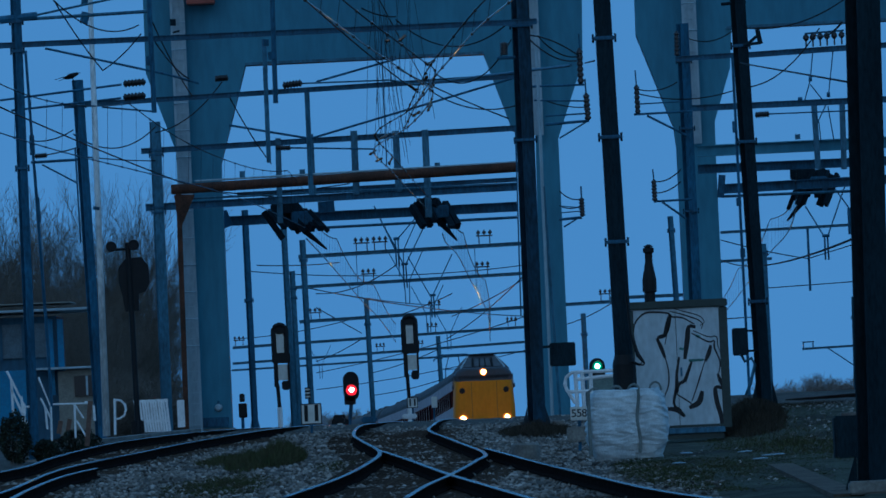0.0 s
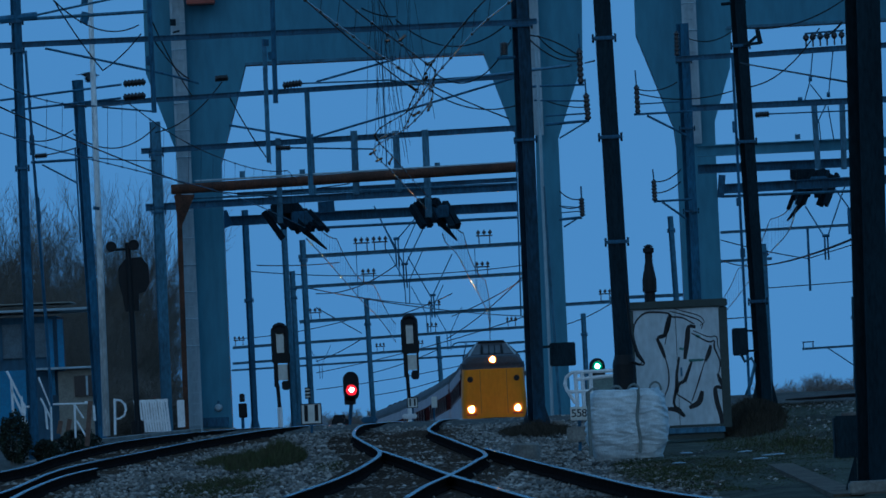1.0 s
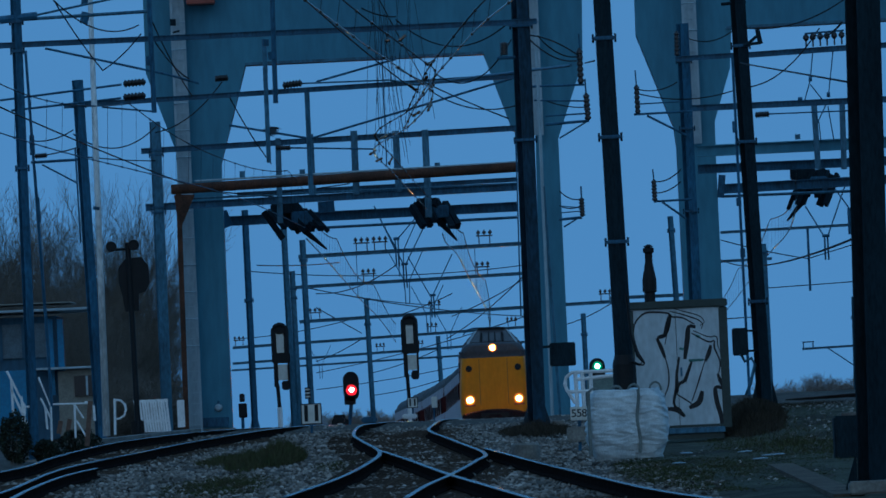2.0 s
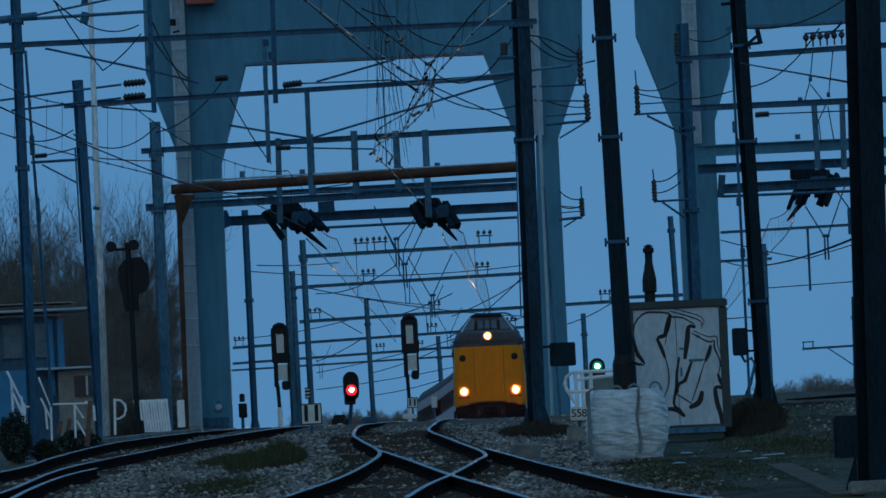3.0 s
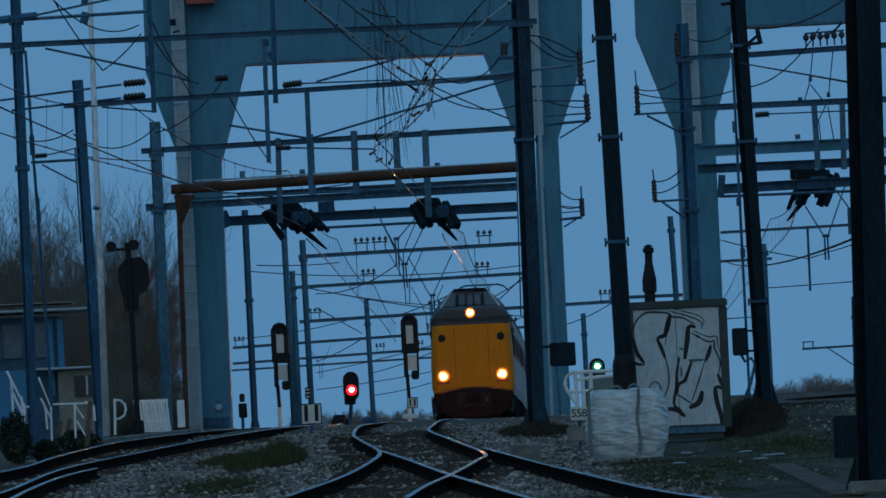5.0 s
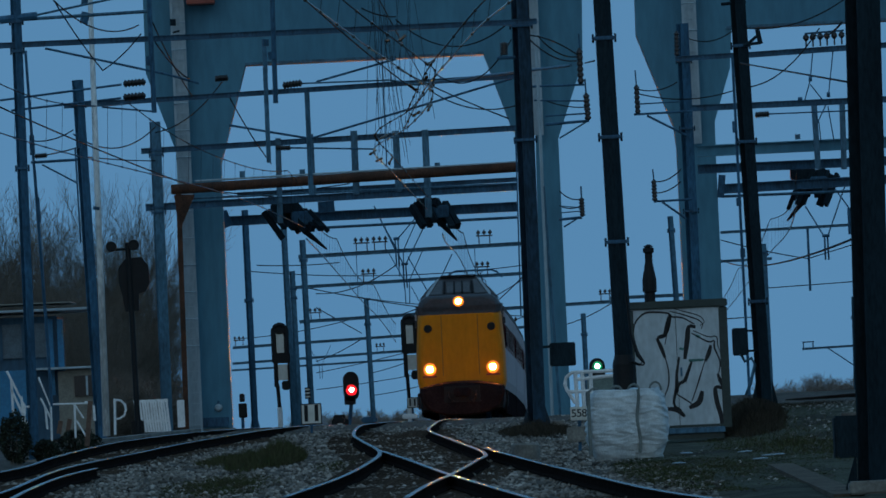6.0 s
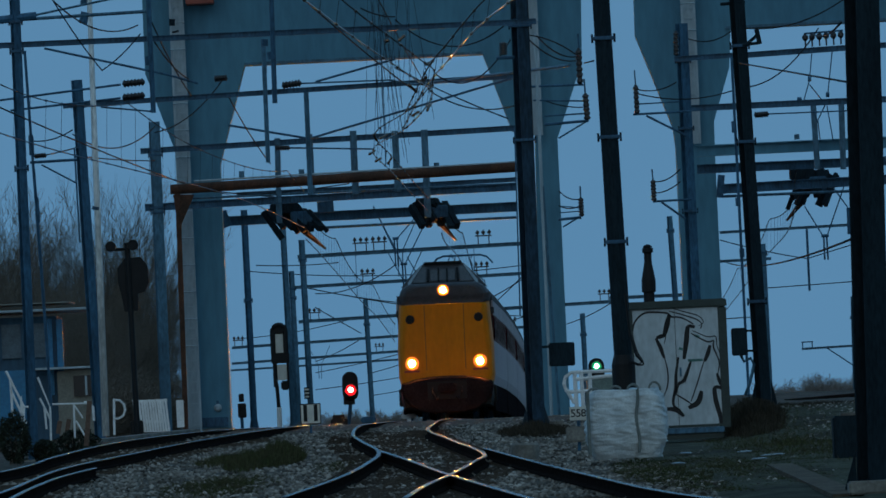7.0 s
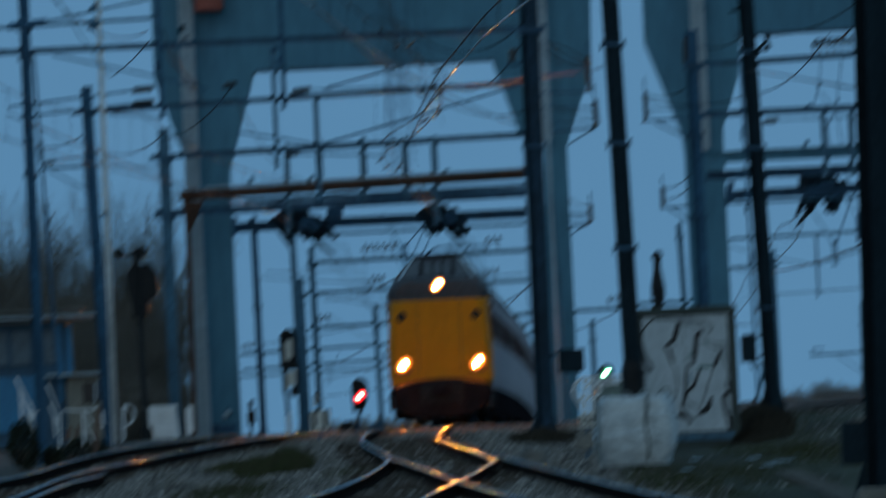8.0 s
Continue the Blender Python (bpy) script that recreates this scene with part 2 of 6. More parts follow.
def build_ground():
    xs = [-900, -300, -120, -60, -30] + [-18 + 0.3 * i for i in range(121)] + [30, 60, 120, 300, 900]
    ys = [-200, -60, 0, 40, 70, 85] + [90 + 0.8 * i for i in range(150)] + [212 + 4 * i for i in range(85)] + [560, 640, 900, 1500, 2500, 4500]
    verts = [(x, y, ground_z(x, y)) for y in ys for x in xs]
    n = len(xs)
    faces = [(j * n + i, j * n + i + 1, (j + 1) * n + i + 1, (j + 1) * n + i) for j in range(len(ys) - 1) for i in range(n - 1)]
    me = bpy.data.meshes.new("ground")
    me.from_pydata(verts, [], faces)
    me.materials.append(BALLAST)
    me.shade_smooth()
    tagged(new("ground", me), "grey ballast bed and trodden earth of a railway yard", "ground", kind="structure")


build_ground()


# ---- tracks ----
def rail_mesh(name, line, parent, foot=0.0):
    """One rail: rusty web and foot, worn bright head above it."""
    pts = [Vector((p[0], p[1], rail_z(p[1]) + foot)) for p in spline([(x, y, 0) for x, y in line], 1.2)]
    def skin(section):
        bm = bm_new()
        rows = []
        for i, p in enumerate(pts):
            d = (pts[min(i + 1, len(pts) - 1)] - pts[max(i - 1, 0)]).normalized()
            a = d.cross(Vector((0, 0, 1))).normalized()
            rows.append([p + a * sx + Vector((0, 0, sz)) for sx, sz in section])
        return rings(bm, rows)
    web = part(name, skin([(-0.07, -0.17), (0.07, -0.17), (0.07, -0.155), (0.012, -0.13), (0.012, -0.05), (0.036, -0.035), (0.036, -0.012),
                           (-0.036, -0.012), (-0.036, -0.035), (-0.012, -0.05), (-0.012, -0.13), (-0.07, -0.155)]), RAIL_SIDE, parent)
    part("rail_head", skin([(-0.036, -0.012), (0.036, -0.012), (0.035, -0.006), (0.030, -0.002), (0.02, -0.0007), (0, 0), (-0.02, -0.0007), (-0.030, -0.002), (-0.035, -0.006)]), RAIL_TOP, web, "worn bright running surface", smooth=True)
    return web


SLEEPER = None


def sleepers(parent, left, right, y0, y1, step=0.62, extra=0.55):
    """Wooden sleepers under two rails given as lines."""
    global SLEEPER
    if SLEEPER is None:
        bm = box(bm_new(), (-0.5, -0.125, -0.14), (0.5, 0.125, 0.0), 0.012)
        SLEEPER = bpy.data.meshes.new("sleeper")
        bm.to_mesh(SLEEPER)
        bm.free()
        SLEEPER.materials.append(WOOD)
    lp, rp = [sorted(((p.y, p.x) for p in spline([(x, y, 0) for x, y in line], 1.0))) for line in (left, right)]
    y = y0
    while y < y1:
        xl = np.interp(y, [a for a, b in lp], [b for a, b in lp])
        xr = np.interp(y, [a for a, b in rp], [b for a, b in rp])
        ob = new("sleeper", SLEEPER)
        ob.parent = parent
        ob.scale = (abs(xr - xl) + 2 * extra, 1, 1)
        ob.location = ((xl + xr) / 2, y, rail_z(y) - 0.172)
        y += step


# train line: the turnout in front of the bridge, its through and its diverging rails
A_LEFT = [(-2.094, 110.4), (-1.574, 124.6), (-1.301, 137.85), (-1.218, 152.1), (-1.691, 170), (-1.978, 183.3), (-2.01, 203.3), (-1.60, 215), (-1.17, 235), (-0.93, 250), (-0.55, 268), (0.1, 300), (0.64, 330), (1.14, 372), (0.9, 402), (-0.7, 440), (-4.2, 500), (-11, 580)]
A_RIGHT = [(-0.588, 105.75), (-0.344, 114.9), (-0.016, 123.55), (0.347, 135.5), (0.51, 144.35), (0.007, 165), (-0.442, 183.2), (-0.38, 196), (-0.17, 215), (0.26, 235), (0.5, 250), (0.88, 268), (1.53, 300), (2.08, 330), (2.6, 372), (2.33, 402), (0.75, 440), (-2.75, 500), (-9.5, 580)]
B_LEFT = [(1.75, 85), (0.897, 101.95), (0.337, 114.3), (-0.093, 124.3), (-0.712, 141.05), (-1.184, 152.7)]
B_RIGHT = [(3.6, 88), (2.821, 97), (2.32, 104.2), (1.902, 113.85), (1.221, 131.35), (0.562, 150.1)]
turnout = thing("railway_turnout", "worn railway turnout with curved rusty rails and bright heads", "railway track", kind="structure")
rail_mesh("stock_rail", A_LEFT, turnout)
rail_mesh("stock_rail", A_RIGHT, turnout)
rail_mesh("closure_rail", B_LEFT, turnout)
rail_mesh("closure_rail", B_RIGHT, turnout)

C_FAR = [(-9.2, 120), (-7.403, 147.9), (-7.289, 166.65), (-6.987, 186.65), (-5.958, 203.5), (-4.9, 222), (-4.4, 250), (-4.25, 300), (-3.8, 345), (-3.5, 370), (-4.4, 420), (-8, 500)]
C_NEAR = [(-6.6, 112), (-6.257, 124.75), (-6.408, 144.2), (-6.27, 154.25), (-5.764, 167.8), (-5.219, 181.95), (-3.6, 215), (-2.95, 250), (-2.8, 300), (-2.35, 345), (-2.05, 370), (-2.95, 420), (-6.5, 500)]
D_NEAR = [(-5.6, 108), (-5.836, 119.25), (-5.97, 128.7), (-6, 138.85), (-5.809, 147.35)]
side_track = thing("side_track", "curved side track with rusty rails on dark sleepers", "railway track", kind="structure")
for line in (C_FAR, C_NEAR, D_NEAR):
    rail_mesh("rail", line, side_track)


# ---- overhead masts ----
def h_mast(name, foot, top, width, material, label, group="overhead line masts", collars=(), round_=False, base=True, yaw=27, gussets=True):
    """A mast on a bolted foot, an H-section turned by yaw; collars: shares of the height with clamps."""
    foot, top = Vector(foot), Vector(top)
    g = ground_z(foot.x, foot.y)
    low = foot + (foot - top) * ((foot.z - g) / max((top - foot).z, 0.1)) if foot.z > g else foot
    t = thing(name, label, "mast", group, at=low)
    up = top - low
    bm = bm_new()
    if round_:
        rod(bm, (0, 0, -0.1), up, width / 2, 14, width * 0.45)
    else:
        side = width / (math.cos(radians(abs(yaw))) + math.sin(radians(abs(yaw))))
        ibeam(bm, (0, 0, -0.1), up, side, side, side * 0.09)
        bmesh.ops.rotate(bm, verts=bm.verts, cent=(0, 0, 0), matrix=Matrix.Rotation(radians(yaw), 3, up))
    part("shaft", bm, material, t, smooth=False)
    if base:
        bm = box(bm_new(), (-width * 0.95, -width * 0.95, -0.3), (width * 0.95, width * 0.95, 0.04), 0.02)
        part("foundation", bm, CONCRETE, t, "concrete foundation block")
        bm = box(bm_new(), (-width * 0.85, -width * 0.85, 0.04), (width * 0.85, width * 0.85, 0.07))
        part("base_plate", bm, STEEL_DARK, t)
        for sx in (-1, 1) if gussets else ():
            bm = rings(bm_new(), [[(sx * x * width, y, z) for x, z in ((0.5, 0.07), (0.84, 0.07), (0.84, 0.12), (0.5, 0.55))] for y in (-0.02, 0.02)])
            bmesh.ops.recalc_face_normals(bm, faces=bm.faces)
            part("gusset", bm, material, t)
    for s in collars:
        c = up * s
        bm = box(bm_new(), c - Vector((width * 0.54, width * 0.54, 0.03)), c + Vector((width * 0.54, width * 0.54, 0.03)), 0.01)
        box(bm, c + Vector((-width * 0.66, -0.03, -0.022)), c + Vector((width * 0.66, 0.03, 0.022)))
        clamp = part("clamp", bm, STEEL_DARK, t)
        for sx in (-1, 1):
            e = c + Vector((sx * width * 0.6, 0, 0))
            part("bolt", rod(bm_new(), e - Vector((0, 0, 0.07)), e + Vector((0, 0, 0.07)), 0.018, 6), STEEL_BLACK, clamp)
    return t


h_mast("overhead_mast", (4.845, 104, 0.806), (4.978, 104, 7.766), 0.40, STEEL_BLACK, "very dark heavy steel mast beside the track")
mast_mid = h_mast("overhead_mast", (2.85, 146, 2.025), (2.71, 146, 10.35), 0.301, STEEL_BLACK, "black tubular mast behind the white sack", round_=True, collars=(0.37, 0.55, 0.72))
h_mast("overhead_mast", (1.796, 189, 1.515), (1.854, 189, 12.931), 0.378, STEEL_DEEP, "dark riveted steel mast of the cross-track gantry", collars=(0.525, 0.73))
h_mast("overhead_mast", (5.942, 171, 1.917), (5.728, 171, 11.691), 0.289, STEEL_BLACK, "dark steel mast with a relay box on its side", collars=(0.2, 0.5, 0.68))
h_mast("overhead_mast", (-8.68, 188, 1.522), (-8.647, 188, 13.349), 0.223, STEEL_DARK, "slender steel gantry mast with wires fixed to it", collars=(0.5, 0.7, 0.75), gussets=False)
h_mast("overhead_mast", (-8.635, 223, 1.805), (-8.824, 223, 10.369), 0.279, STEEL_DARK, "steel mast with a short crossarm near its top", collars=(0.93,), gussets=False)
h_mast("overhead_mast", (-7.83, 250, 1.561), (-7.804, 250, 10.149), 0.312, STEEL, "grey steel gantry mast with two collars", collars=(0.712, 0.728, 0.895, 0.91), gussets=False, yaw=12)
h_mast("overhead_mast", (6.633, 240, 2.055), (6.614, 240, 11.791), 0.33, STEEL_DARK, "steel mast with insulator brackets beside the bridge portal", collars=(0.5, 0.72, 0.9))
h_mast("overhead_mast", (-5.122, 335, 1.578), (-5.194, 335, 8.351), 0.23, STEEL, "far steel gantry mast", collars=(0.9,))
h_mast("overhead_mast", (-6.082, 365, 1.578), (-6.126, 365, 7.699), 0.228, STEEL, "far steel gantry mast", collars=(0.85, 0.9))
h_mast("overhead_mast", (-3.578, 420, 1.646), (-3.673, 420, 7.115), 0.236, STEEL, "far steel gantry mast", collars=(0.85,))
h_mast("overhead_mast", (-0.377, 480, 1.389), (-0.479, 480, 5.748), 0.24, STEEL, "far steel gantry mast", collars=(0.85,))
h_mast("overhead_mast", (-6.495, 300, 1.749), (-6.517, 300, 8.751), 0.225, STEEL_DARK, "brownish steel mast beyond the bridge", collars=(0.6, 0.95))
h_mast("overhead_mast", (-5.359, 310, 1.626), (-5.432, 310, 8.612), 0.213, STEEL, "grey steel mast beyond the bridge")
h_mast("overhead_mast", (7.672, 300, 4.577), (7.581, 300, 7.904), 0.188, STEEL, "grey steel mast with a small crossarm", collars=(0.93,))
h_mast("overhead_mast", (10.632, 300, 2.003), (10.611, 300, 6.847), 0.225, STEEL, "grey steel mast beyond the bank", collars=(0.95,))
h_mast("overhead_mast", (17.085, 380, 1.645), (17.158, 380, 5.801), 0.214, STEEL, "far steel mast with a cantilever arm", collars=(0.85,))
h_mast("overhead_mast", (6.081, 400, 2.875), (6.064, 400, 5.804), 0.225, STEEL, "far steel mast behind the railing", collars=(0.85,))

# light concrete pole
pole = thing("concrete_pole", "slender pale concrete pole with dirt streaks", "pole", at=(-8.188, 215, 1.868))
part("shaft", rod(bm_new(), (0, 0, -0.3), Vector((-8.108, 215, 13.574)) - Vector((-8.188, 215, 1.868)), 0.09, 12, 0.055), mat("pale_weathered_pole", (0.74, 0.78, 0.78), 0.85, 0.0, 0.25, 2.5, second=(0.46, 0.50, 0.50), streak=0.25), pole, smooth=True)


# ---- gantry beams ----
def gantry_beam(label, pieces, name="gantry_beam"):
    """A crossbeam with the pieces fixed to it: (part name, p, q, size, shape)."""
    first = Vector(pieces[0][1])
    t = thing(name, label, "overhead gantry", "overhead gantries", at=first)
    for nm, p, q, size, shape, m in pieces:
        p, q = Vector(p) - first, Vector(q) - first
        bm = bm_new()
        if shape == "i":
            ibeam(bm, p, q, size * 1.0, size, max(size * 0.1, 0.012))
        elif shape == "ins":
            prof = [(0, size * 0.3)]
            for k in range(6):
                prof += [(0.05 + k * 0.155, size * 0.72), (0.08 + k * 0.155, size), (0.14 + k * 0.155, size * 0.97), (0.16 + k * 0.155, size * 0.72)]
            lathe(bm, p, q, prof + [(1, size * 0.3)])
        elif shape == "knob":
            lathe(bm, p, q, [(0, size * 0.5), (0.45, size * 0.5), (0.5, size), (0.62, size * 1.8), (0.8, size * 1.8), (0.92, size), (1, size * 0.4)])
        elif shape == "sq":
            bar(bm, p, q, size, size)
        else:
            rod(bm, p, q, size / 2, 8)
        part(nm, bm, m, t)
    return t


S, K = STEEL, STEEL_DARK
gantry_beam("long dark steel crossbeam high above the tracks", [
    ("beam", (-9.722, 188, 9.817), (2.165, 188, 9.819), 0.117, "i", K),
    ("brace", (-8.079, 188, 9.719), (-5.52, 188, 9.049), 0.047, "r", K),
    ("brace", (-5.52, 188, 9.049), (-4.917, 188, 8.845), 0.047, "r", K),
    ("hanger_tube", (-3.271, 187, 12.812), (-3.321, 187, 8.327), 0.105, "r", K),
    ("clamp", (-3.366, 187, 9.395), (-3.338, 187, 9.241), 0.164, "r", K),
    ("hanger_tube", (-5.847, 187, 11.757), (-5.841, 187, 8.242), 0.105, "r", K),
    ("clamp", (-5.894, 187, 9.416), (-5.89, 187, 9.228), 0.152, "r", K)])
gantry_beam("pale upper stay tube across the yard", [
    ("tube", (-10.068, 200, 10.865), (-6.184, 200, 10.939), 0.075, "r", S),
    ("tube", (-8.812, 200, 10.959), (-5.406, 200, 11.53), 0.05, "r", S),
    ("clamp", (-8.992, 188, 10.349), (-8.213, 188, 10.408), 0.165, "r", K)])
gantry_beam("steel crossbeam with hanger tubes and stay rods", [
    ("beam", (-9.187, 223, 9.743), (2.158, 223, 9.982), 0.125, "i", K),
    ("hanger_tube", (-4.182, 223, 11.164), (-4.177, 223, 10.326), 0.112, "r", S),
    ("hanger_tube", (-4.176, 222.5, 10.447), (-4.184, 222.5, 8.106), 0.112, "r", S),
    ("hanger_tube", (-3.181, 223, 9.82), (-3.184, 223, 7.279), 0.125, "r", S),
    ("stay_rod", (-10.369, 215, 9.663), (-7.464, 215, 9.908), 0.054, "r", K),
    ("insulator", (-7.424, 215, 9.92), (-6.884, 215, 9.949), 0.094, "ins", INSUL),
    ("stay_rod", (-10.158, 216, 9.444), (-7.514, 216, 9.622), 0.054, "r", K),
    ("insulator", (-7.473, 216, 9.633), (-6.93, 216, 9.663), 0.095, "ins", INSUL),
    ("brace", (-8.255, 223, 9.673), (-6.936, 223, 9.502), 0.042, "r", K),
    ("brace", (-2.92, 222, 10.023), (-0.953, 222, 10.49), 0.056, "r", K),
    ("insulator", (-3.739, 221, 9.927), (-3.253, 221, 9.974), 0.097, "ins", INSUL),
    ("stay_rod", (-3.254, 221, 9.96), (-1.11, 221, 9.946), 0.041, "r", S),
    ("stay_rod", (-1.11, 221, 9.946), (-0.494, 221, 9.807), 0.055, "r", S),
    ("stay_rod", (-0.494, 221, 9.807), (3.008, 200, 9.319), 0.066, "r", S)])
gantry_beam("grey steel crossbeam carrying stub posts", [
    ("beam", (-8.216, 250, 9.353), (2.432, 250, 9.527), 0.156, "i", K),
    ("stub_post", (-4.421, 250, 9.541), (-4.464, 250, 7.195), 0.156, "sq", S),
    ("stub_post", (-3.526, 250, 9.61), (-3.523, 250, 7.935), 0.172, "sq", S),
    ("stub_post", (-2.319, 250, 9.649), (-2.321, 250, 7.881), 0.188, "sq", S),
    ("stub_post", (-1.163, 250, 9.597), (-1.146, 250, 7.905), 0.188, "sq", S),
    ("stub_post", (-0.35, 250, 9.591), (-0.351, 250, 7.165), 0.188, "sq", S),
    ("brace", (-5.74, 249, 9.93), (-3.579, 249, 9.473), 0.062, "r", K),
    ("brace", (-3.58, 249, 9.442), (-0.033, 249, 10.325), 0.062, "r", K),
    ("brace", (-0.033, 249, 10.325), (2.174, 249, 10.88), 0.062, "r", K),
    ("insulator", (-4.477, 249, 9.249), (-4.057, 249, 9.229), 0.078, "ins", INSUL),
    ("stay_rod", (-4.057, 249, 9.229), (-1.803, 249, 9.096), 0.047, "r", K)])
gantry_beam("deep dark crossbeams over the bridge deck", [
    ("beam", (-8.161, 250, 7.786), (2.123, 250, 7.898), 0.203, "i", K),
    ("lower_beam", (-6.056, 254, 7.398), (2.132, 254, 7.439), 0.27, "i", K),
    ("upper_beam", (-5.66, 252, 8.08), (2.15, 252, 8.151), 0.126, "i", K),
    ("cable_tray", (-7.053, 251, 8.009), (2.136, 251, 8.016), 0.063, "r", S),
    ("drive_box", (-3.439, 253, 7.638), (-2.98, 253, 7.649), 0.316, "sq", K),
    ("lower_rail", (-3.554, 256, 7.134), (2.135, 256, 7.18), 0.08, "r", S),
    ("end_bracket", (-6.155, 254, 7.673), (-6, 254, 7.236), 0.286, "sq", K)])

# rusty pipe frame
pipe = thing("pipe_portal", "rust-brown pipe on a slim rusty post crossing over the tracks", "pipe frame", at=(-7.187, 246, 1.773))
o = Vector((-7.187, 246, 1.773))
part("pipe", rod(bm_new(), Vector((-7.317, 246, 8.151)) - o, Vector((2.576, 246, 8.349)) - o, 0.138, 14), RUST, pipe, smooth=True)
part("post", bar(bm_new(), Vector((-7.12, 246, 8.081)) - o, Vector((0, 0, -0.3)), 0.138, 0.138), RUST, pipe)
bm = bm_new()
rings(bm, [[Vector(q) + Vector((0, dy, 0)) - o for q in ((-7.246, 246, 8.009), (-6.678, 246, 7.983), (-7.069, 246, 7.154), (-7.161, 246, 7.159))] for dy in (-0.05, 0.05)])
part("gusset", bm, RUST, pipe)
part("white_cable", rod(bm_new(), Vector((-6.688, 247, 8.379)) - o, Vector((2.129, 247, 8.504)) - o, 0.031, 6), BRIDGE_PALE, pipe, "thin white cable tray")
for q in ((-5.384, 247, 8.505), (-3.747, 247, 8.477), (-0.051, 247, 8.495)):
    c = Vector(q) - o
    part("plate", box(bm_new(), c - Vector((0.075, 0.02, 0.1)), c + Vector((0.075, 0.02, 0.09)), 0.005), STEEL, pipe)


# ---- bridge portals ----
def portal(name, label, outline_left, outline_right, beam_low, beam_left, beam_right, y, ladder_x, parent_at):
    """A lifting-bridge portal: a deep beam on columns that flare towards it."""
    t = thing(name, label, "bridge", "bridge portals", at=parent_at)
    o = Vector(parent_at)
    deep = 1.1
    def slab(nm, poly, y0, y1, m=BRIDGE):
        bm = bm_new()
        rings(bm, [[Vector((x, yy, z)) - o for x, z in poly] for yy in (y0, y1)])
        bmesh.ops.recalc_face_normals(bm, faces=bm.faces)
        return part(nm, bm, m, t)
    for poly in (outline_left, outline_right):
        if poly:
            slab("column", poly, y, y + deep)
            xs = [p[0] for p in poly]
    slab("top_beam", [(beam_left, beam_low[0]), (beam_right, beam_low[1]), (beam_right, beam_low[1] + 5), (beam_left, beam_low[0] + 5)], y + 0.004, y + deep - 0.1)
    slab("flange", [(beam_left, beam_low[0] - 0.004), (beam_right, beam_low[1] - 0.004), (beam_right, beam_low[1] + 0.07), (beam_left, beam_low[0] + 0.07)], y - 0.09, y + 0.0, STEEL)
    for lx, z0, z1 in ladder_x:
        bm = bm_new()
        for dx in (-0.17, 0.17):
            bar(bm, Vector((lx + dx, y - 0.5, z0)) - o, Vector((lx + dx, y - 0.5, z1)) - o, 0.06, 0.04)
        lad = part("ladder", bm, BRIDGE_PALE, t, "pale caged ladder")
        first = part("rung", bar(bm_new(), (-0.17, 0, 0), (0.17, 0, 0), 0.03, 0.03), BRIDGE_PALE, lad)
        first.location = Vector((lx, y - 0.5, z0 + 0.2)) - o
        for k in range(1, int((z1 - z0 - 0.2) / 0.3)):
            rung = new("rung", first.data)
            rung.parent, rung.location = lad, first.location + Vector((0, 0, 0.3 * k))
        bm = box(bm_new(), Vector((lx - 0.2, y - 0.34, z0)) - o, Vector((lx + 0.2, y - 0.30, z1)) - o)
        part("back_sheet", bm, BRIDGE_PALE, lad)
        hoop = None
        for k in range(int((z1 - z0 - 2.4) / 0.75) + 1):
            if hoop is None:
                hoop = part("cage_hoop", sweep(bm_new(), [(0.2 * math.cos(a), -0.3 * math.sin(a), 0) for a in [math.pi * i / 8 for i in range(9)]], 0.018, 4), BRIDGE_PALE, lad)
                again = hoop
            else:
                again = new("cage_hoop", hoop.data)
                again.parent = lad
            again.location = Vector((lx, y - 0.5, z0 + 2.4 + 0.75 * k)) - o
    return t


def xz(q):
    return (q[0], q[2])


PY = 252
portal("bridge_portal", "tall blue-grey painted steel portal of a railway lifting bridge",
       [xz((-6.933, 252, 1.515)), xz((-7.013, 252, 5.696)), xz((-7.038, 252, 9.01)), xz((-7.223, 252, 9.097)), xz((-8.058, 252, 11.581)), xz((-8.034, 252, 16)), xz((-4.994, 252, 15.862)), xz((-5.277, 252, 11.676)), xz((-6.078, 252, 8.966)), xz((-6.085, 252, 5.654)), xz((-6.083, 252, 1.477))],
       [xz((2.569, 252, 1.084)), xz((2.731, 252, 9.481)), xz((2.101, 252, 9.51)), xz((1.38, 252, 11.689)), xz((1.383, 252, 15.572)), xz((4.265, 252, 15.441)), xz((4.125, 252, 11.343)), xz((3.351, 252, 9.248)), xz((3.355, 252, 1.048))],
       (11.676, 11.689), -5.277, 1.38, 252,
       [(-7.096, 1.519, 15.948), (2.747, 9.35, 15.494)], (-6.508, 252, 1.496))
portal("bridge_portal", "second blue-grey steel portal of the lifting bridge",
       [xz((6.658, 252, 0.898)), xz((6.645, 252, 8.862)), xz((6.592, 252, 9.416)), xz((5.655, 252, 12.031)), xz((5.682, 252, 15.377)), xz((8.548, 252, 15.247)), xz((8.226, 252, 10.999)), xz((7.732, 252, 9.522)), xz((7.718, 252, 8.182)), xz((7.728, 252, 0.85))],
       None, (12.085, 12.132), 8.167, 16.296, 252,
       [(7.134, 8.913, 15.304)], (6.942, 252, 0.885))
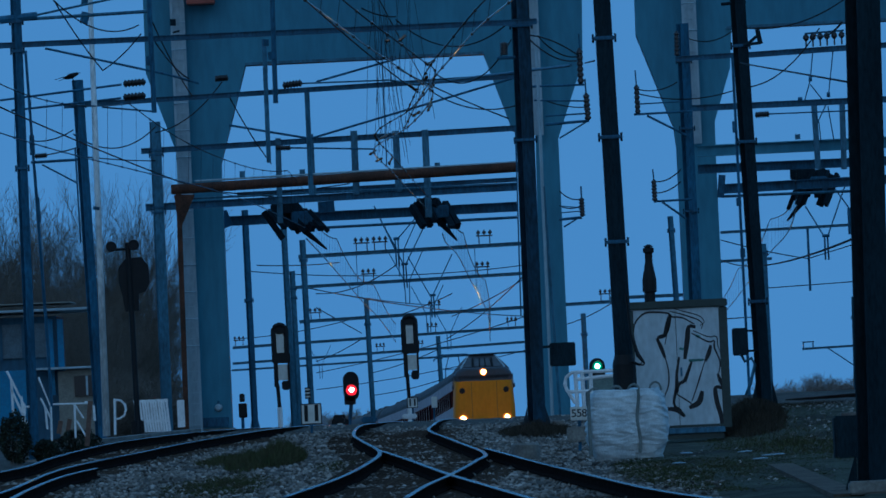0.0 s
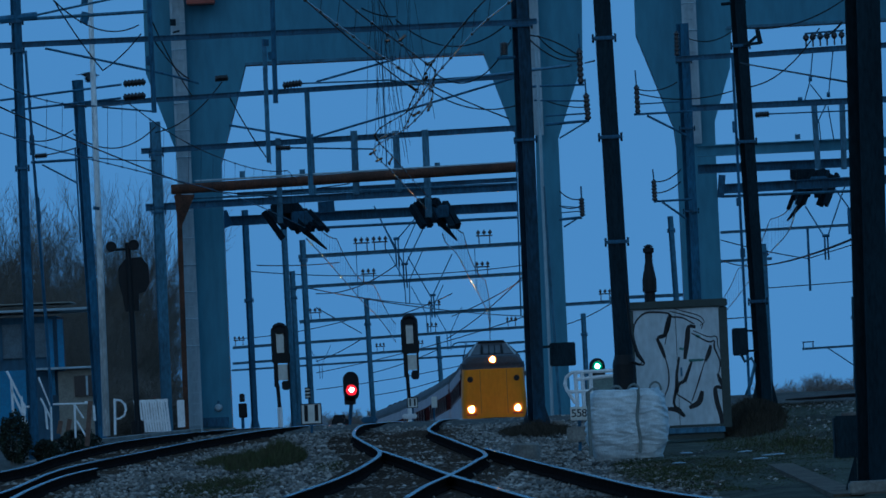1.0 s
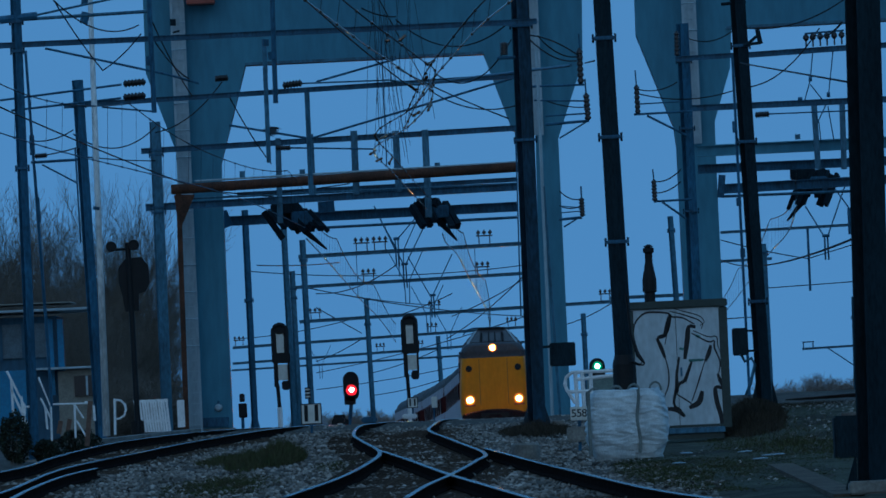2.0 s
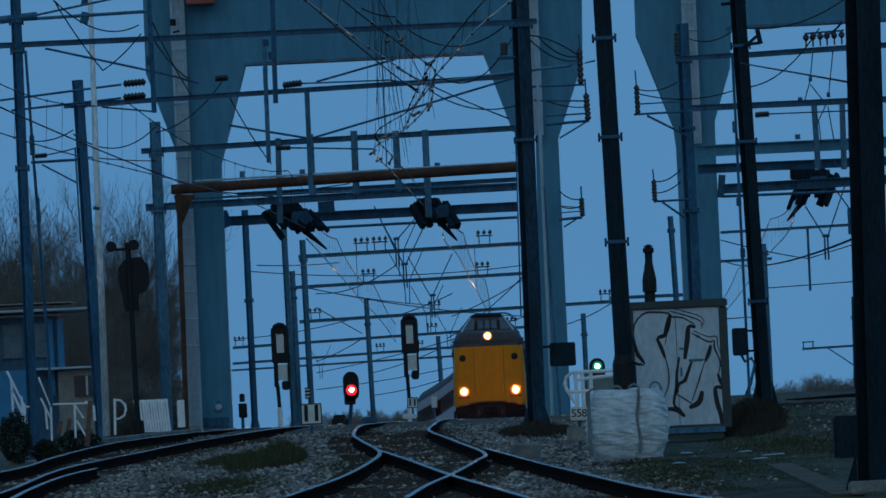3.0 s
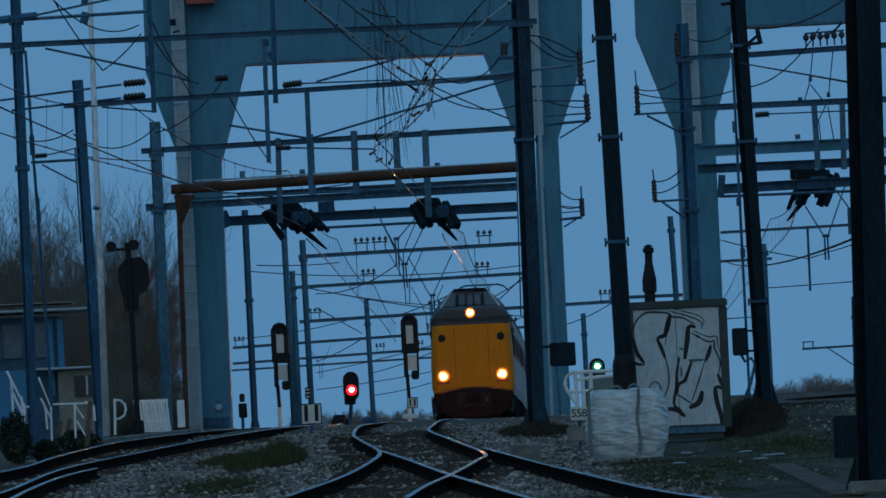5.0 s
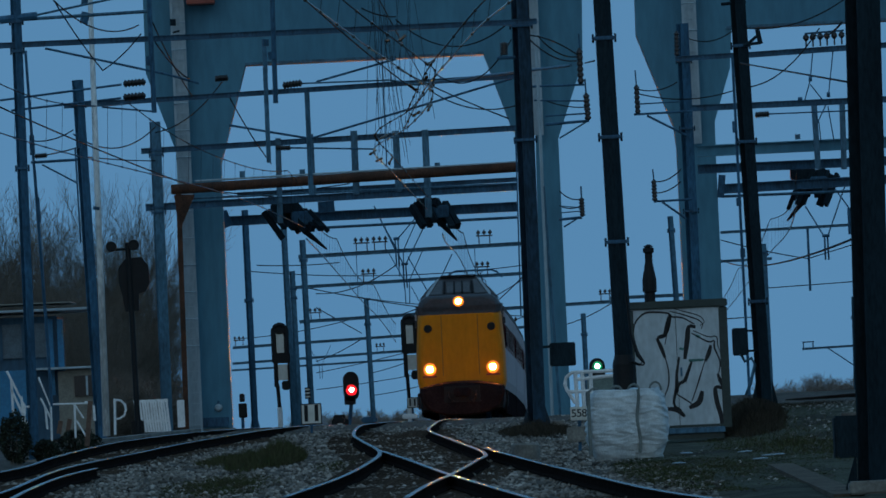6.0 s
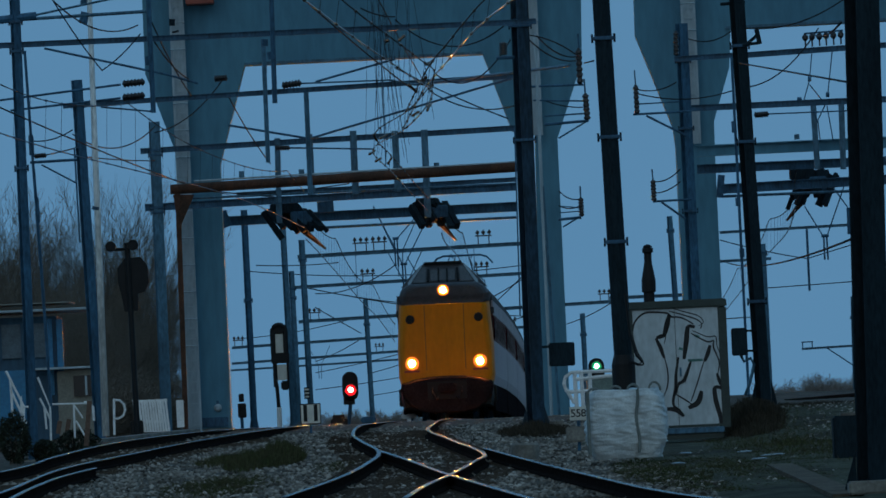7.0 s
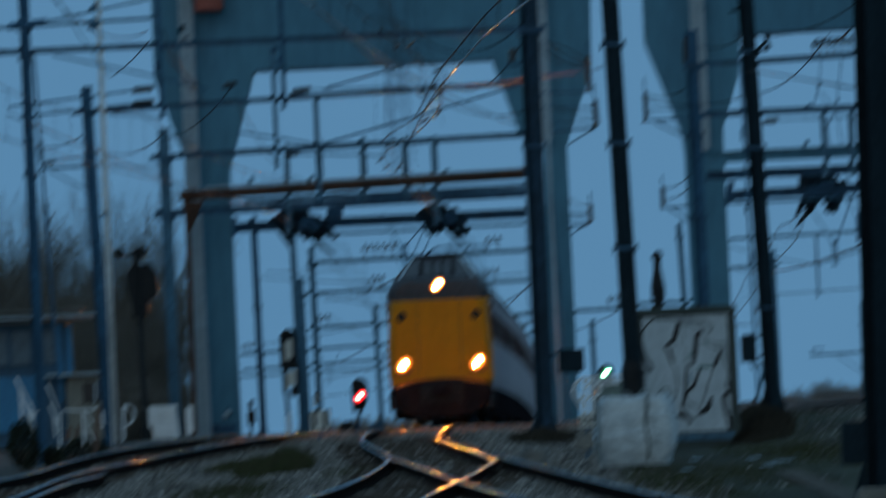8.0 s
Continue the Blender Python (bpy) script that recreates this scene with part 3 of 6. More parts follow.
# machine room parts on the first portal
house_bm = box(bm_new(), (-6.811, 251, 13.405), (-6.041, 253, 14.221), 0.02)
tagged(part("hoist_box", house_bm, mat("red_lead_paint", (0.33, 0.07, 0.045), 0.6), None), "red painted hoist box on the bridge portal", "machine box")
blamp = thing("bulkhead_lamp", "small white bulkhead lamp on the portal foot", "lamp", at=(-6.446, 251.98, 2.171))
part("housing", lathe(bm_new(), (0, 0, 0), (0, -0.12, 0), [(0, 0.11), (0.5, 0.11), (1, 0.06)], 14), BRIDGE_PALE, blamp)
part("bracket", box(bm_new(), (-0.03, -0.05, -0.02), (0.03, 0, 0.2), 0.01), STEEL_DARK, blamp)
tagged(part("portal_plinth", box(bm_new(), (-7.026, 251.7, 1.363), (-5.985, 253.4, 1.595), 0.03), CONCRETE), "concrete plinth under the portal column", "plinth")
tagged(part("door_panel", box(bm_new(), (-6.924, 251.9, 1.641), (-6.173, 251.95, 1.906), 0.01), STEEL_DARK, None), "dark steel access hatch at the portal foot", "hatch")


# ---- overhead wires ----
def wire(name, label, pts, r, material=WIRE, category="wire", group="overhead wires"):
    o = Vector(pts[0])
    t = part(name, sweep(bm_new(), [Vector(p) - o for p in pts], r, 6), material, smooth=True)
    t.location = o
    return tagged(t, label, category, group)


def catenary(ctrl, lift=1.25, span=46, drop=5.5, contact_r=0.011, clip=0.02, hung=(), face=CONTACT):
    """Contact wire over a track line, its carrier above it and the droppers between."""
    line = spline([(x, y, 0) for x, y in ctrl], 2.0)
    contact = [Vector((p.x, p.y, rail_z(p.y) + drop)) for p in line]
    o = contact[0]
    t = thing("catenary", "contact wire hung by droppers from a sagging carrier wire", "overhead wire", "overhead wires", at=o)
    part("contact_wire", sweep(bm_new(), [p - o for p in contact], contact_r, 8), face, t, smooth=True)
    carrier = []
    for p in contact:
        s = (p.y % span) / span
        carrier.append(p + Vector((0.05, 0, lift - 2.2 * max(lift - 0.35, 0) * s * (1 - s))))
    part("carrier_wire", sweep(bm_new(), [p - o for p in carrier], contact_r * 0.9, 8), WIRE, t, smooth=True)
    for p, q in hung:
        part("hanger", rod(bm_new(), Vector(p) - o, Vector(q) - o, 0.012, 6), STEEL_DARK, t)
    bead = None
    for i in range(1, len(contact), 2):
        part("dropper", rod(bm_new(), contact[i] - o, carrier[i] - o, 0.0035, 4), WIRE, t)
        for c in (contact[i], carrier[i]):
            if bead is None:
                bead = part("clip", lathe(bm_new(), (0, -clip * 3.4, 0), (0, clip * 3.4, 0), [(0, clip * 0.5), (0.15, clip * 0.9), (0.35, clip * 1.15), (0.5, clip * 1.2), (0.65, clip * 1.15), (0.85, clip * 0.9), (1, clip * 0.5)], 8), face, t, smooth=True)
                bead.location = c - o
            else:
                one = new("clip", bead.data)
                one.parent, one.location = t, c - o
    return t


MAIN_WIRE = [(-1.559, 88.55), (-1.342, 95.9), (-0.877, 110.25), (-0.28, 126.75), (-0.048, 136), (-0.506, 155.1), (-1.225, 172.05), (-1.056, 192.8), (-0.766, 214.05), (-0.352, 236.5)]
catenary(MAIN_WIRE, 0.3, 90, 5.5, 0.010, 0.02, hung=[((-1.09, 188, rail_z(188) + 5.5), (-1.09, 188, 9.79))])
catenary([(1.146, 92.7), (0.843, 99.35), (0.527, 107.1), (0.157, 120.15), (-0.158, 132.15), (-0.565, 155.4)], 0.28, 90, 5.5, 0.010, 0.02)
catenary([(0.0, 256), (0.11, 269), (0.45, 285), (0.86, 316), (1.34, 345), (1.75, 374), (1.95, 410)], 1.1, 60, 5.3, 0.015, hung=[((1.17, 335, rail_z(335) + 5.3), (1.17, 335, 7.80))])
catenary([(-3.84, 255), (-3.76, 269), (-3.53, 304), (-3.16, 342), (-2.74, 368), (-2.3, 405)], 1.1, 60, 5.3, 0.015, hung=[((-3.22, 335, rail_z(335) + 5.3), (-3.22, 335, 7.74))])
catenary([(9.6, 244), (10.5, 275), (10.9, 304), (11.7, 366), (12, 450)], 1.1, 60, 5.3, 0.015)
catenary([(-8.2, 100), (-7.4, 130), (-6.8, 160), (-5.8, 190), (-4.6, 222), (-3.8, 250)], 1.3, 60, face=STEEL_DARK)

LOOSE = [
    ((5.639, 238, 7.577), (6.406, 240, 7.923), 0.1), ((5.626, 238, 7.279), (6.391, 240, 7.593), 0.08), ((3.67, 236, 7.173), (3.105, 236, 7.405), 0.1), ((3.662, 236, 6.996), (3.088, 236, 7.022), 0.08),
    ((5.29, 238, 10.036), (6.407, 240, 10.237), 0.12), ((3.868, 236, 9.557), (2.844, 236, 9.781), 0.06), ((3.796, 236, 10.891), (2.632, 230, 11.256), 0.2), ((-5.518, 365, 6.987), (3.687, 420, 5.992), 0.2),
    ((-5.998, 420, 6.826), (-4.518, 480, 6.081), 0.0), ((-1.785, 335, 7.253), (-5.187, 365, 6.743), 0.3), ((0.278, 420, 6.147), (3.158, 365, 6.935), 0.1), ((-2.345, 420, 6.266), (0.283, 365, 6.495), 0.05),
    ((-8.002, 550, 5.107), (-4.532, 480, 5.781), 0.1), ((-4.014, 480, 3.956), (-0.34, 480, 5.1), 0.1),
    ((-7.887, 180, 11.037), (-6.901, 188, 9.206), 0.12), ((-6.901, 188, 9.206), (-6.069, 188, 9.934), 0.06), ((-7.308, 170, 10.094), (-6.185, 190, 10.201), 0.4),
    ((-5.823, 188, 10.158), (-5.986, 222, 9.815), 0.1), ((-5.783, 188, 9.744), (-6.037, 222, 10.234), 0.1), ((-8.687, 180, 8.255), (-6.854, 250, 8.321), 0.05),
    ((-8.05, 200, 8.394), (-8.936, 200, 8.183), 0.08), ((-8.981, 223, 9.036), (-7.483, 240, 9.681), 0.45), ((-7.49, 240, 9.531), (-5.78, 250, 11.325), 0.3),
    ((-8.415, 188, 7.474), (-8.926, 223, 8.698), 0.02), ((-8.796, 223, 8.483), (-7.837, 250, 9.07), 0.03), ((-5.268, 230, 10.06), (-4.64, 250, 8.847), 0.1),
    ((-2.239, 160, 9.197), (-0.423, 215, 9.386), 0.05), ((-0.954, 220, 10.206), (1.501, 190, 7.888), 0.05), ((0.001, 189, 8.871), (1.628, 189, 9.507), 0.5),
    ((-0.778, 190, 10.074), (1.832, 189, 10.09), 0.65), ((-1.464, 188, 10.255), (-0.776, 190, 10.134), 0.05), ((-0.147, 210, 9.265), (1.743, 189, 8.141), 0.25),
    ((1.927, 189, 9.589), (3.204, 200, 9.511), -0.1), ((1.983, 189, 9.515), (3.137, 200, 9.413), 0.15), ((3.323, 200, 9.355), (2.582, 146, 7.355), 0.0),
    ((5.864, 171, 7.667), (7.304, 171, 8.726), 0.25), ((7.192, 171, 8.624), (4.705, 104, 6.081), 0.1), ((5.915, 171, 8.79), (7.865, 171, 9.29), 0.2),
    ((5.778, 171, 8.132), (4.758, 104, 5.389), 0.0), ((6.57, 240, 11.492), (8.001, 240, 11.577), 0.25), ((5.256, 238, 9.934), (7.927, 240, 9.957), 0.2),
    ((-7.013, 250, 8.25), (-4.405, 252, 7.944), 0.0), ((-5.953, 251, 8.022), (-2.488, 251, 8.226), 0.05),
    ((4.919, 104, 3.662), (9.182, 300, 6.386), 0.3), ((10.731, 300, 5.377), (13.738, 300, 5.465), 0.0), ((9.212, 300, 7.042), (12.087, 300, 6.291), 0.05),
    ((12.087, 300, 6.291), (13.797, 300, 6.739), 0.0), ((10.631, 300, 4.443), (7.667, 253, 4.015), 0.0), ((-6.188, 300, 6.896), (-3.814, 330, 7.369), 0.05),
    ((-7.995, 365, 7.784), (3.184, 365, 7.505), 0.3), ((-7.303, 500, 4.186), (3.687, 420, 5.992), 0.2), ((-7.05, 480, 3.193), (4.132, 480, 4.787), 0.2),
    ((-5.518, 365, 6.987), (-0.747, 420, 6.719), 0.1), ((-11.589, 500, 6.258), (-4.478, 480, 6.98), 0.2), ((5.505, 420, 5.516), (7.411, 400, 6.243), 0.1),
    ((-0.037, 480, 5.577), (3.163, 365, 7.049), 0.2), ((-4.068, 480, 2.758), (-0.3, 480, 3.46), 0.1)]
for p, q, d in LOOSE:
    wire("overhead_wire", "thin dark wire slung between the masts", sag(p, q, d), 0.0011 * ((Vector(p) + Vector(q)) / 2).y ** 0.5)

# long droppers from the high feeder down to the wires over the turnout
random.seed(4)
FEEDER = [Vector((x + 0.05, y, rail_z(y) + 8.9)) for x, y in [(p.x, p.y) for p in spline([(x, y, 0) for x, y in MAIN_WIRE], 2.0)]]
wire("feeder_wire", "high feeder wire above the turnout", FEEDER, 0.012)
for k in range(24):
    a = FEEDER[int(len(FEEDER) * (0.40 + 0.36 * k / 24))]
    dx = random.uniform(-0.5, 0.5)
    wire("dropper_wire", "thin dropper wire hanging over the turnout", [a, (a.x + dx * 0.5, a.y + 0.5, a.z - 1.6), (a.x + dx, a.y + 1, a.z - random.uniform(2.7, 3.4))], 0.0035)
for k in range(15):
    a = FEEDER[int(len(FEEDER) * (0.2 + 0.035 * k))]
    c = Vector((a.x + random.uniform(-0.06, 0.06), a.y, a.z - 3.4 + random.uniform(-0.05, 0.5)))
    q = c + Vector((random.uniform(-0.16, 0.16), random.uniform(-0.3, 0.3), random.uniform(-0.14, 0.14)))
    tagged(part("wire_clamp", lathe(bm_new(), c, q, [(0, 0.012), (0.2, 0.028), (0.5, 0.018), (0.8, 0.03), (1, 0.012)], 8), CONTACT, smooth=True), "bronze clamp on the wires over the turnout", "clamp", "wire clamps")


# far gantries, each a beam with insulator pairs and drop brackets
def far_gantry(label, p, q, size, tops=(), drops=()):
    p, q = Vector(p), Vector(q)
    t = thing("gantry_beam", label, "overhead gantry", "overhead gantries", at=p)
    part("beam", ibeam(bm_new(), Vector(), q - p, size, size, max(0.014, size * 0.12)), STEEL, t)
    for s in tops:
        c = (q - p) * s
        bm = bm_new()
        for dx in (-0.2, 0.2):
            bar(bm, c + Vector((dx, 0, size / 2)), c + Vector((dx, 0, 0.3 + size / 2)), 0.04, 0.05)
        bar(bm, c + Vector((-0.3, 0, 0.3 + size / 2)), c + Vector((0.3, 0, 0.3 + size / 2)), 0.045, 0.05)
        for dx in (-0.22, 0, 0.22):
            lathe(bm, c + Vector((dx, 0, size / 2 + 0.3)), c + Vector((dx, 0, 0.52 + size / 2)), [(0, 0.02), (0.3, 0.03), (0.4, 0.07), (0.7, 0.07), (0.8, 0.035), (1, 0.02)], 6)
        part("insulator_group", bm, INSUL, t)
    for s in drops:
        c = (q - p) * s
        bm = bm_new()
        rod(bm, c + Vector((-0.75, 0, 1.3)), c + Vector((-0.1, 0, 0)), 0.02, 5)
        rod(bm, c + Vector((0.75, 0, 1.3)), c + Vector((0.1, 0, 0)), 0.02, 5)
        bar(bm, c + Vector((-0.15, 0, 0)), c + Vector((0.15, 0, 0)), 0.05, 0.09)
        for dx in (-0.1, 0.1):
            rod(bm, c + Vector((dx, 0, 0)), c + Vector((dx * 0.8, 0, -0.95)), 0.022, 5)
        part("v_bracket", bm, STEEL_DARK, t)
    return t


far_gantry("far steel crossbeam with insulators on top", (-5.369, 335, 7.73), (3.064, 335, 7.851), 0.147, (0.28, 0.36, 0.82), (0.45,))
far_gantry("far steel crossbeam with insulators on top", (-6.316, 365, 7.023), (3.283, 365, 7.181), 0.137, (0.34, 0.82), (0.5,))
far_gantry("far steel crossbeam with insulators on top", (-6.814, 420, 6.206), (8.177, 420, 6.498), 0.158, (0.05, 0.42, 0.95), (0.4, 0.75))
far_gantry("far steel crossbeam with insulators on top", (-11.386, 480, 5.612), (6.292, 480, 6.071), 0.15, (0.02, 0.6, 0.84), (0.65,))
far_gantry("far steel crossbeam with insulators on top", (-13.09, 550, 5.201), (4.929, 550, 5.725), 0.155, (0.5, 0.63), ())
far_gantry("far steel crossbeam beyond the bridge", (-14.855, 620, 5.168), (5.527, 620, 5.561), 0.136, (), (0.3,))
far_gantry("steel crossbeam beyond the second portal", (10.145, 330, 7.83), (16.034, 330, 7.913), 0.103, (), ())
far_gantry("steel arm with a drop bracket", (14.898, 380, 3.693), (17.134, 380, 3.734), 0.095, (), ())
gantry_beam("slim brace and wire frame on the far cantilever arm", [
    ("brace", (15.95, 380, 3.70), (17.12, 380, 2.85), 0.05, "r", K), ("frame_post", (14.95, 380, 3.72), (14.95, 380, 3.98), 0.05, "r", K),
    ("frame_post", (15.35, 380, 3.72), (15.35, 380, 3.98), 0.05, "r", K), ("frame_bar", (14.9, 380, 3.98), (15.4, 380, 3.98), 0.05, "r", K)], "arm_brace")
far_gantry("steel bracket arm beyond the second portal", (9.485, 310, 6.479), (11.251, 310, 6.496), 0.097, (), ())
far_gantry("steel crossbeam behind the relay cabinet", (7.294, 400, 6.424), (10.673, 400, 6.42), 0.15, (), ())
gantry_beam("pair of V-shaped wire brackets", [
    ("rod", (-2.221, 300, 8.687), (-1.542, 300, 7.098), 0.04, "r", K), ("rod", (-0.675, 300, 8.429), (-1.523, 300, 7.529), 0.04, "r", K), ("tube", (-1.575, 300, 7.625), (-1.562, 300, 6.648), 0.05, "r", K), ("tube", (-1.481, 300, 7.621), (-1.469, 300, 6.644), 0.05, "r", K), ("yoke", (-1.633, 300, 7.572), (-1.426, 300, 7.581), 0.09, "r", K),
    ("rod", (-2.119, 310, 8.52), (-1.379, 310, 6.876), 0.04, "r", K), ("rod", (-0.497, 310, 8.349), (-1.301, 310, 6.872), 0.04, "r", K), ("tube", (-1.396, 310, 6.915), (-1.377, 310, 6.061), 0.05, "r", K), ("tube", (-1.3, 310, 6.911), (-1.28, 310, 6.056), 0.05, "r", K), ("yoke", (-1.456, 310, 6.879), (-1.223, 310, 6.888), 0.09, "r", K),
    ("rod", (-1.291, 330, 7.461), (-0.532, 330, 5.981), 0.04, "r", K), ("rod", (0.321, 330, 7.491), (-0.47, 330, 5.978), 0.04, "r", K), ("tube", (-0.508, 330, 6.042), (-0.505, 330, 5.216), 0.05, "r", K), ("tube", (-0.426, 330, 6.038), (-0.402, 330, 5.211), 0.05, "r", K), ("yoke", (-0.571, 330, 6.024), (-0.344, 330, 6.034), 0.09, "r", K)], "wire_bracket")
gantry_beam("V-shaped wire bracket beyond the second portal", [
    ("rod", (12.074, 300, 8.038), (12.646, 300, 7.017), 0.045, "r", K), ("rod", (13.415, 300, 8.634), (12.777, 300, 7.011), 0.045, "r", K), ("tube", (12.667, 300, 7.072), (12.666, 300, 6.228), 0.06, "r", K), ("tube", (12.761, 300, 7.068), (12.778, 300, 6.222), 0.06, "r", K), ("yoke", (12.59, 300, 7.02), (12.834, 300, 7.027), 0.1, "r", K),
    ("hanger", (12.114, 300, 7.285), (12.113, 300, 5.22), 0.08, "r", K), ("rod", (13.092, 300, 8.555), (13.566, 300, 7.839), 0.045, "r", K), ("tube", (13.532, 300, 7.916), (13.529, 300, 7.033), 0.14, "r", K)], "wire_bracket")

# beams on the second portal
gantry_beam("steel crossbeams at the second bridge portal", [
    ("beam", (6.337, 238, 10.779), (7.903, 238, 10.812), 0.134, "i", K),
    ("beam", (8.2, 238, 10.799), (11.929, 238, 10.897), 0.149, "i", K),
    ("beam", (6.724, 238, 9.465), (11.863, 238, 9.47), 0.164, "i", K),
    ("beam", (7.107, 248, 8.6), (12.307, 248, 8.612), 0.31, "i", BRIDGE),
    ("beam", (7.142, 250, 8.155), (12.383, 250, 8.152), 0.25, "i", K),
    ("beam", (7.803, 252, 7.626), (12.458, 252, 7.683), 0.268, "i", K),
    ("rail", (7.903, 253, 7.44), (11.703, 253, 7.426), 0.079, "r", S),
    ("end_bracket", (7.868, 252, 8.017), (7.792, 252, 7.39), 0.189, "sq", K),
    ("stub_post", (10.305, 247, 9.818), (10.342, 247, 7.93), 0.154, "sq", S),
    ("stub_post", (11.076, 247, 9.783), (11.051, 247, 7.898), 0.154, "sq", S),
    ("bracket_arm", (5.185, 238, 9.371), (6.72, 238, 9.39), 0.059, "r", K),
    ("bracket_arm", (5.526, 238, 9.325), (6.542, 238, 8.758), 0.059, "r", K),
    ("bracket_arm", (5.601, 238, 7.057), (6.614, 238, 7.071), 0.059, "r", K),
    ("bracket_arm", (5.823, 238, 7.032), (6.442, 238, 6.557), 0.059, "r", K),
    ("insulator", (5.289, 238, 9.366), (5.281, 238, 10.156), 0.074, "ins", INSUL),
    ("terminal", (5.281, 238, 10.156), (5.268, 238, 10.529), 0.037, "r", K),
    ("insulator", (5.63, 238, 7.056), (5.627, 238, 7.637), 0.074, "ins", INSUL),
    ("terminal", (5.627, 238, 7.637), (5.61, 238, 7.906), 0.037, "r", K),
    ("insulator", (6.385, 238, 10.851), (6.401, 238, 11.521), 0.074, "ins", INSUL),
    ("insulator", (7.946, 238, 10.78), (7.93, 238, 11.407), 0.059, "ins", INSUL),
    ("insulator", (8.295, 236, 9.149), (8.68, 236, 9.161), 0.088, "ins", INSUL),
    ("stay_rod", (8.68, 236, 9.161), (11.604, 236, 9.147), 0.037, "r", K),
    ("bar", (5.242, 238, 9.636), (6.435, 238, 9.657), 0.037, "r", K),
    ("plate", (9.855, 248, 8.941), (9.864, 248, 8.801), 0.14, "sq", S)])
bm_i = [("insulator", (a[0], a[1], a[2]), (a[0], a[1], a[2] + 0.36), 0.045, "knob", INSUL) for a in ((9.801, 238, 10.934), (9.98, 238, 10.941), (10.174, 238, 10.947), (10.353, 238, 10.954), (10.547, 238, 10.96), (10.741, 238, 10.966))]
gantry_beam("row of six brown insulators on the beam", bm_i + [("busbar", (9.773, 238, 11.294), (10.803, 238, 11.336), 0.05, "r", K)], "insulator_row")
gantry_beam("hanging jumper leads with round clamps", [
    ("lead", (9.957, 238, 10.763), (9.866, 238, 10.097), 0.03, "r", K), ("clamp", (9.822, 238, 10.099), (9.911, 238, 10.095), 0.13, "r", K), ("lead", (9.865, 238, 10.067), (9.692, 238, 9.538), 0.03, "r", K),
    ("lead", (10.494, 238, 10.784), (10.322, 238, 9.629), 0.03, "r", K), ("clamp", (10.278, 238, 9.661), (10.368, 238, 9.657), 0.13, "r", K), ("lead", (9.86, 238, 9.948), (10.252, 238, 9.409), 0.03, "r", K),
    ("lead", (10.252, 238, 9.409), (10.023, 238, 8.972), 0.03, "r", K), ("lead", (10.294, 238, 9.362), (10.415, 238, 8.433), 0.03, "r", K), ("lead", (9.918, 238, 9.275), (10.036, 238, 8.927), 0.04, "r", K), ("lead", (10.038, 238, 8.971), (10.073, 238, 8.448), 0.03, "r", K),
    ("clamp", (9.515, 238, 9.576), (9.634, 238, 9.571), 0.11, "r", K)], "jumper_lead")
gantry_beam("dark hooked bracket on the mast", [
    ("arm", (5.813, 170, 8.433), (6.144, 170, 8.46), 0.06, "r", STEEL_BLACK), ("brace", (5.844, 170, 8.41), (6.086, 170, 8.591), 0.06, "r", STEEL_BLACK), ("head", (6.143, 170, 8.439), (6.092, 170, 8.718), 0.09, "r", STEEL_BLACK),
    ("stub", (5.498, 172, 9.303), (5.973, 172, 9.325), 0.06, "r", STEEL_BLACK)], "hook_bracket")
gantry_beam("dark clamps and insulators on the pole and stays", [
    ("clamp", (-8.261, 214, 11.356), (-8.195, 214, 11.621), 0.2, "r", K), ("clamp", (-8.227, 214, 11.81), (-8.193, 214, 11.97), 0.16, "r", K), ("cap", (-7.042, 245, 12.563), (-7.034, 245, 12.747), 0.16, "r", STEEL_BLACK), ("hook", (-7.05, 245, 12.38), (-6.864, 245, 12.417), 0.05, "r", STEEL_BLACK),
    ("insulator", (-6.071, 249, 11.223), (-5.697, 249, 11.237), 0.1, "ins", INSUL), ("ball", (-4.121, 222, 11.12), (-4.129, 222, 10.954), 0.16, "r", K), ("clamp", (-8.164, 214, 6.93), (-8.147, 214, 7.009), 0.16, "r", K)], "line_fitting")
